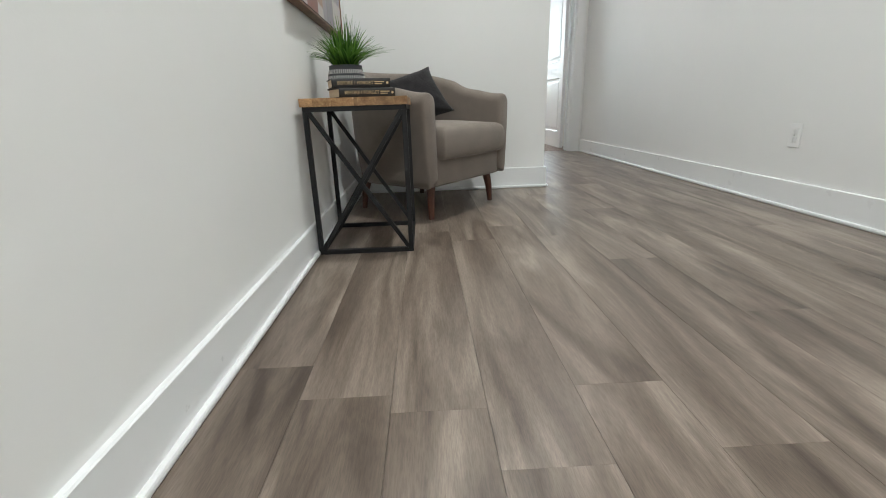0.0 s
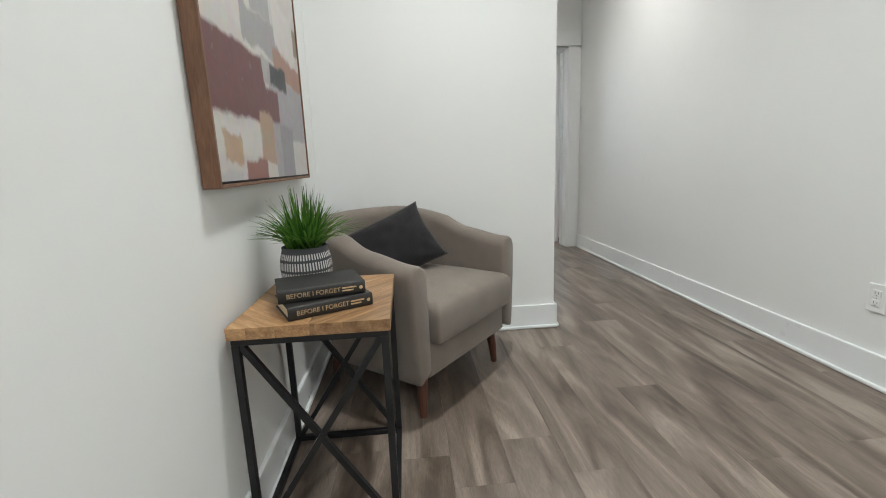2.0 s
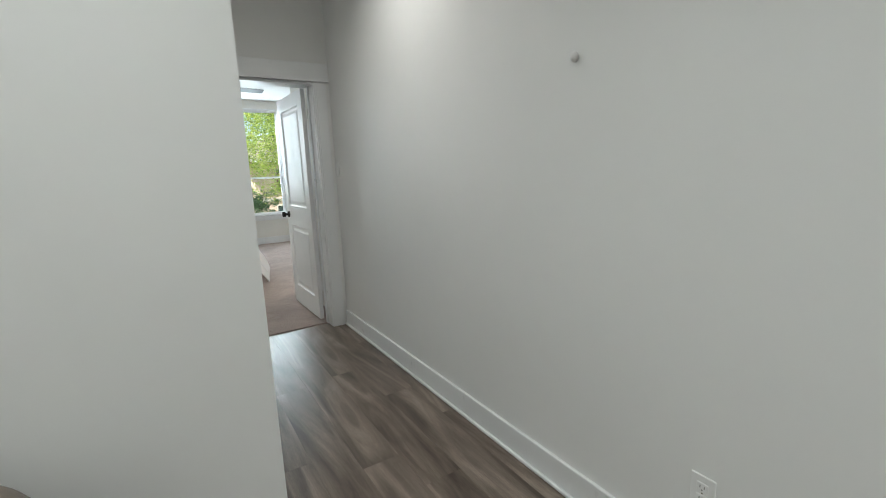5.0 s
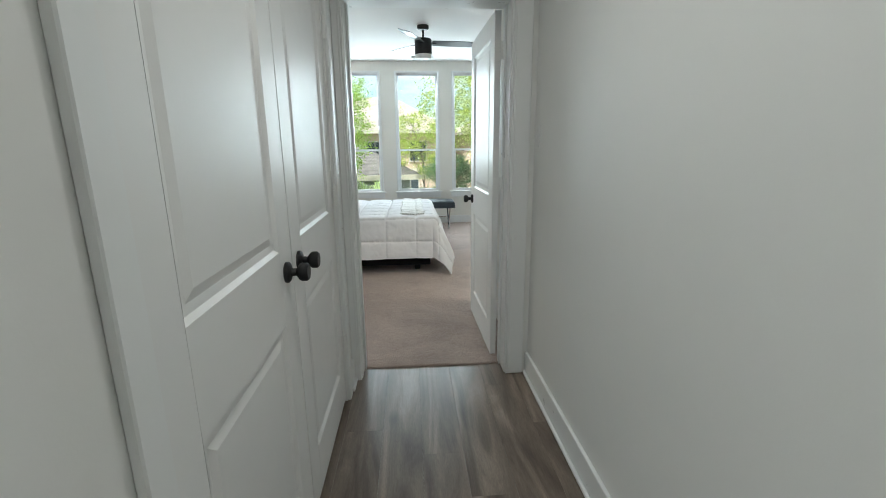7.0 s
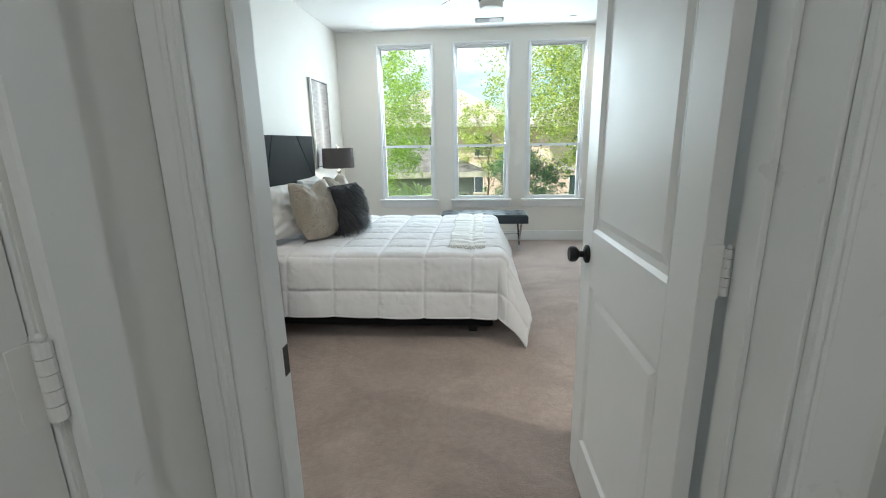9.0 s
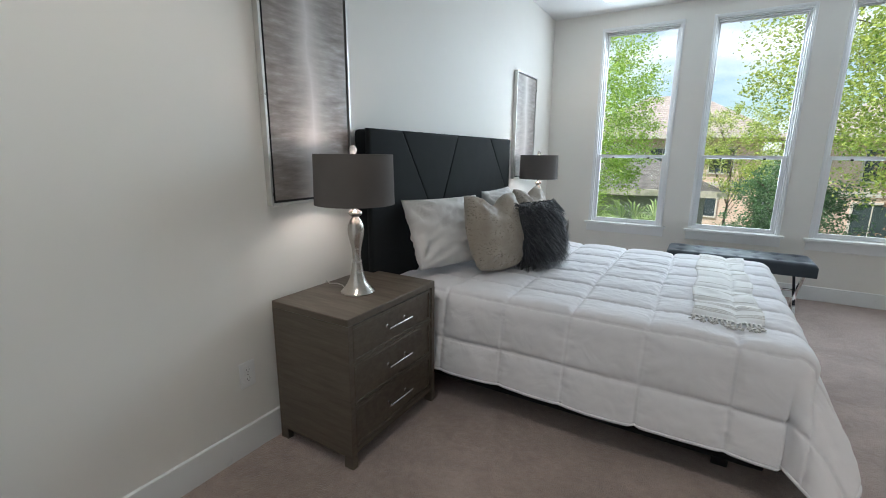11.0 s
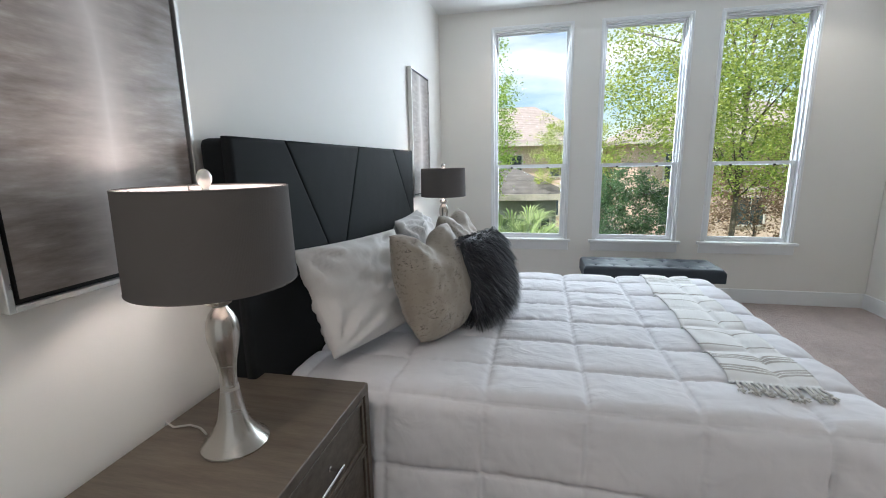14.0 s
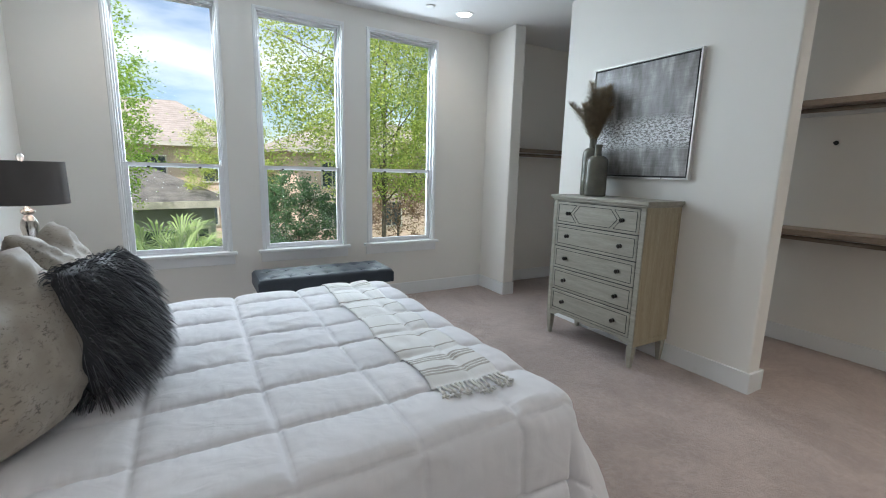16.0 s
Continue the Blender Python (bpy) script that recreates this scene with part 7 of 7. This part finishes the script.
grow("tree", "russet small tree by the driveway", (6.9, 19.5, GZ), 5.0, 1.7, (0, 0, 3.7), 13000, M["leaf_d"], 23, 0.075, 0.05, 0.95, 12, gaps=0.15)
grow("tree", "leafy tree farther along the gardens", (11.5, 22.5, GZ), 8.0, 3.0, (0, 0, 5.6), 9000, M["leaf_b"], 31, 0.20, 0.18, 1.1, gaps=0.25)
grow("tree", "tree behind the neighbouring house", (-8.0, 29.0, GZ), 9.0, 3.4, (0, 0, 6.2), 9000, M["leaf_a"], 37, 0.24, 0.2, 1.0, gaps=0.2)


def fan_palm(at, seed, n=34, size=1.2):
    p = thing("fan_palm", "low fan palm with bright feathery fronds", "palm", pose(*at))
    rnd = random.Random(seed)
    part("trunk", lathe(bmesh.new(), [(0.20, 0), (0.17, 0.8), (0.19, 1.9), (0.14, 2.5)], 14), M["bark"], p, smooth=True)
    for k in range(n):
        a, el = 2 * math.pi * k / n * 3.1 + rnd.uniform(-.2, .2), rnd.uniform(0.1, 1.15)
        stem = Vector((math.cos(a) * math.cos(el), math.sin(a) * math.cos(el), math.sin(el)))
        root = Vector((0, 0, 2.45))
        hub = root + stem * size * rnd.uniform(0.45, 0.75)
        bm = bmesh.new()
        tube(bm, [root, root.lerp(hub, 0.5) + Vector((0, 0, 0.05)), hub], 0.014, 5, 0.008)
        side = stem.cross(Vector((0, 0, 1))).normalized()
        for q in range(26):
            b = radians(-115 + 230 * q / 25)
            dirn = (stem * math.cos(b) + side * math.sin(b)).normalized()
            L = size * rnd.uniform(0.42, 0.55)
            tip = hub + dirn * L + Vector((0, 0, -0.28 * L))
            mid = hub + dirn * L * 0.55
            wv = dirn.cross(Vector((0, 0, 1))).normalized() * 0.020
            v = [bm.verts.new(x) for x in (hub, mid + wv, tip, mid - wv)]
            bm.faces.new(v)
        part("frond", bm, M["palm"], p)


fan_palm((0.85, 15.2, GZ - 0.05), 2, 40, 1.40)
fan_palm((-0.6, 16.6, GZ + 0.0), 6, 28, 1.15)


def house(name, label, at, w, d, h, roof_h, over, wall, roof, wins, yaw=0, storey=2.7):
    """A hip-roofed house: walls with recessed windows, eaves, roof. wins: (x, z, width, height) on its front (-y)."""
    o = thing(name, label, "house", pose(*at, 0, 0, yaw))
    part("wall", boxed(-w / 2, w / 2, 0, d, 0, h, 0.02), wall, o)
    bm = bmesh.new()
    a, b2 = w / 2 + over, d / 2 + over
    ridge = max(0.05, a - b2)
    base = [bm.verts.new((x, y + d / 2, h - 0.05)) for x, y in ((-a, -b2), (a, -b2), (a, b2), (-a, b2))]
    eave = [bm.verts.new((x, y + d / 2, h + 0.12)) for x, y in ((-a, -b2), (a, -b2), (a, b2), (-a, b2))]
    r = [bm.verts.new((-ridge, d / 2, h + roof_h)), bm.verts.new((ridge, d / 2, h + roof_h))]
    bm.faces.new(list(reversed(base)))
    for k in range(4):
        bm.faces.new((base[k], base[(k + 1) % 4], eave[(k + 1) % 4], eave[k]))
    bm.faces.new((eave[0], eave[1], r[1], r[0]))
    bm.faces.new((eave[2], eave[3], r[0], r[1]))
    bm.faces.new((eave[1], eave[2], r[1]))
    bm.faces.new((eave[3], eave[0], r[0]))
    part("roof", bm, roof, o)
    part("fascia", boxed(-a - 0.02, a + 0.02, d / 2 - b2 - 0.05, d / 2 - b2, h - 0.10, h + 0.13), M["ext_trim"], o)
    for x, z, ww, hh in wins:
        wn_ = part("window", boxed(x - ww / 2, x + ww / 2, -0.03, 0.02, z, z + hh), M["ext_glass"], o)
        part("window_trim", frame_bm(x - ww / 2 - 0.08, x + ww / 2 + 0.08, z - 0.08, z + hh + 0.08, -0.07, 0.01, 0.09), M["ext_trim"], wn_)
        part("window_bar", boxed(x - 0.02, x + 0.02, -0.05, -0.03, z, z + hh), M["ext_trim"], wn_)
    if h > 4.5:
        part("storey_band", boxed(-w / 2 - 0.06, w / 2 + 0.06, -0.06, 0.02, storey, storey + 0.25), M["ext_trim"], o)
    return o


house("house", "grey single-storey house with dark shingle hip roof", (-1.6, 23.5, GZ), 7.2, 6.0, 3.15, 1.85, 0.55, M["stucco_grey"], M["roof_dark"], [(1.9, 1.0, 0.9, 1.3), (-1.0, 1.0, 1.2, 1.3), (3.0, 1.0, 0.7, 1.3)], 8)
house("house", "tan two-storey house with weathered hip roof", (-1.0, 37.0, GZ), 11.0, 8.0, 5.6, 2.9, 0.7, M["stucco"], M["roof_light"], [(-3, 3.5, 1.2, 1.4), (0.4, 3.5, 1.4, 1.4), (3.6, 3.5, 1.2, 1.4), (-3, 0.9, 1.2, 1.5), (3, 0.9, 1.2, 1.5)], -4)
house("house", "tan two-storey house across the driveway", (12.5, 33.0, GZ), 12.0, 8.0, 5.4, 2.5, 0.7, M["stucco"], M["roof_light"], [(-4, 3.4, 1.2, 1.4), (-1, 3.4, 1.2, 1.4), (2, 3.4, 1.2, 1.4), (-4, 0.9, 1.4, 1.5), (0, 0.9, 1.4, 1.5)], 6)

fence = thing("iron_fence", "black iron garden fence beside the driveway", "fence")
part("rail", bar(bmesh.new(), (2.6, 21.0, GZ + 0.35), (6.5, 21.0, GZ + 0.35), 0.04), M["iron"], fence)
part("rail", bar(bmesh.new(), (2.6, 21.0, GZ + 1.45), (6.5, 21.0, GZ + 1.45), 0.04), M["iron"], fence)
picket = data_of("picket", boxed(-0.012, 0.012, -0.012, 0.012, 0, 1.7, 0.003), M["iron"])
for k in range(33):
    o = new("picket", picket)
    o.parent = fence
    o.location = (2.6 + 0.12 * k, 21.0, GZ)
for k, z in enumerate((-1.5, -1.95)):
    bm = tube(bmesh.new(), [(-12, 14.6 + k * 0.6, z + 0.5), (-4, 14.6 + k * 0.6, z + 0.12), (4, 14.6 + k * 0.6, z), (12, 14.6 + k * 0.6, z + 0.1)], 0.012, 6)
    single("utility_cable", bm, M["iron"], "thin grey cable strung across the gardens", "cable", group="cables")

# ---- floor planks ----
def planks():
    floor = tagged(new("floor"), "grey-brown oak-look plank floor", kind="structure")
    pw, pl = 0.181, 1.22
    rnd = random.Random(5)
    shared = {}
    x = 0.425
    row = 0
    while x < XR:
        y = -3.0 - rnd.uniform(0.1, 1.1)
        right = min(x + pw, XR + 0.0)
        ymax = YB if right <= XH else 5.577
        while y < ymax:
            a, b = max(y, -3.0), min(y + pl, ymax)
            xa, xb = x, right
            key = (round(b - a, 3), round(xb - xa, 3))
            if key not in shared:
                bm = boxed(-(xb - xa) / 2 + 0.0003, (xb - xa) / 2 - 0.0003, -(b - a) / 2, (b - a) / 2, -0.012, 0.0, 0.00025)
                shared[key] = data_of("plank", bm, M["plank"])
            ob = new("plank", shared[key])
            ob.parent = floor
            ob.location = ((xa + xb) / 2, (a + b) / 2, 0.0)
            y += pl
        x += pw
        row += 1


planks()
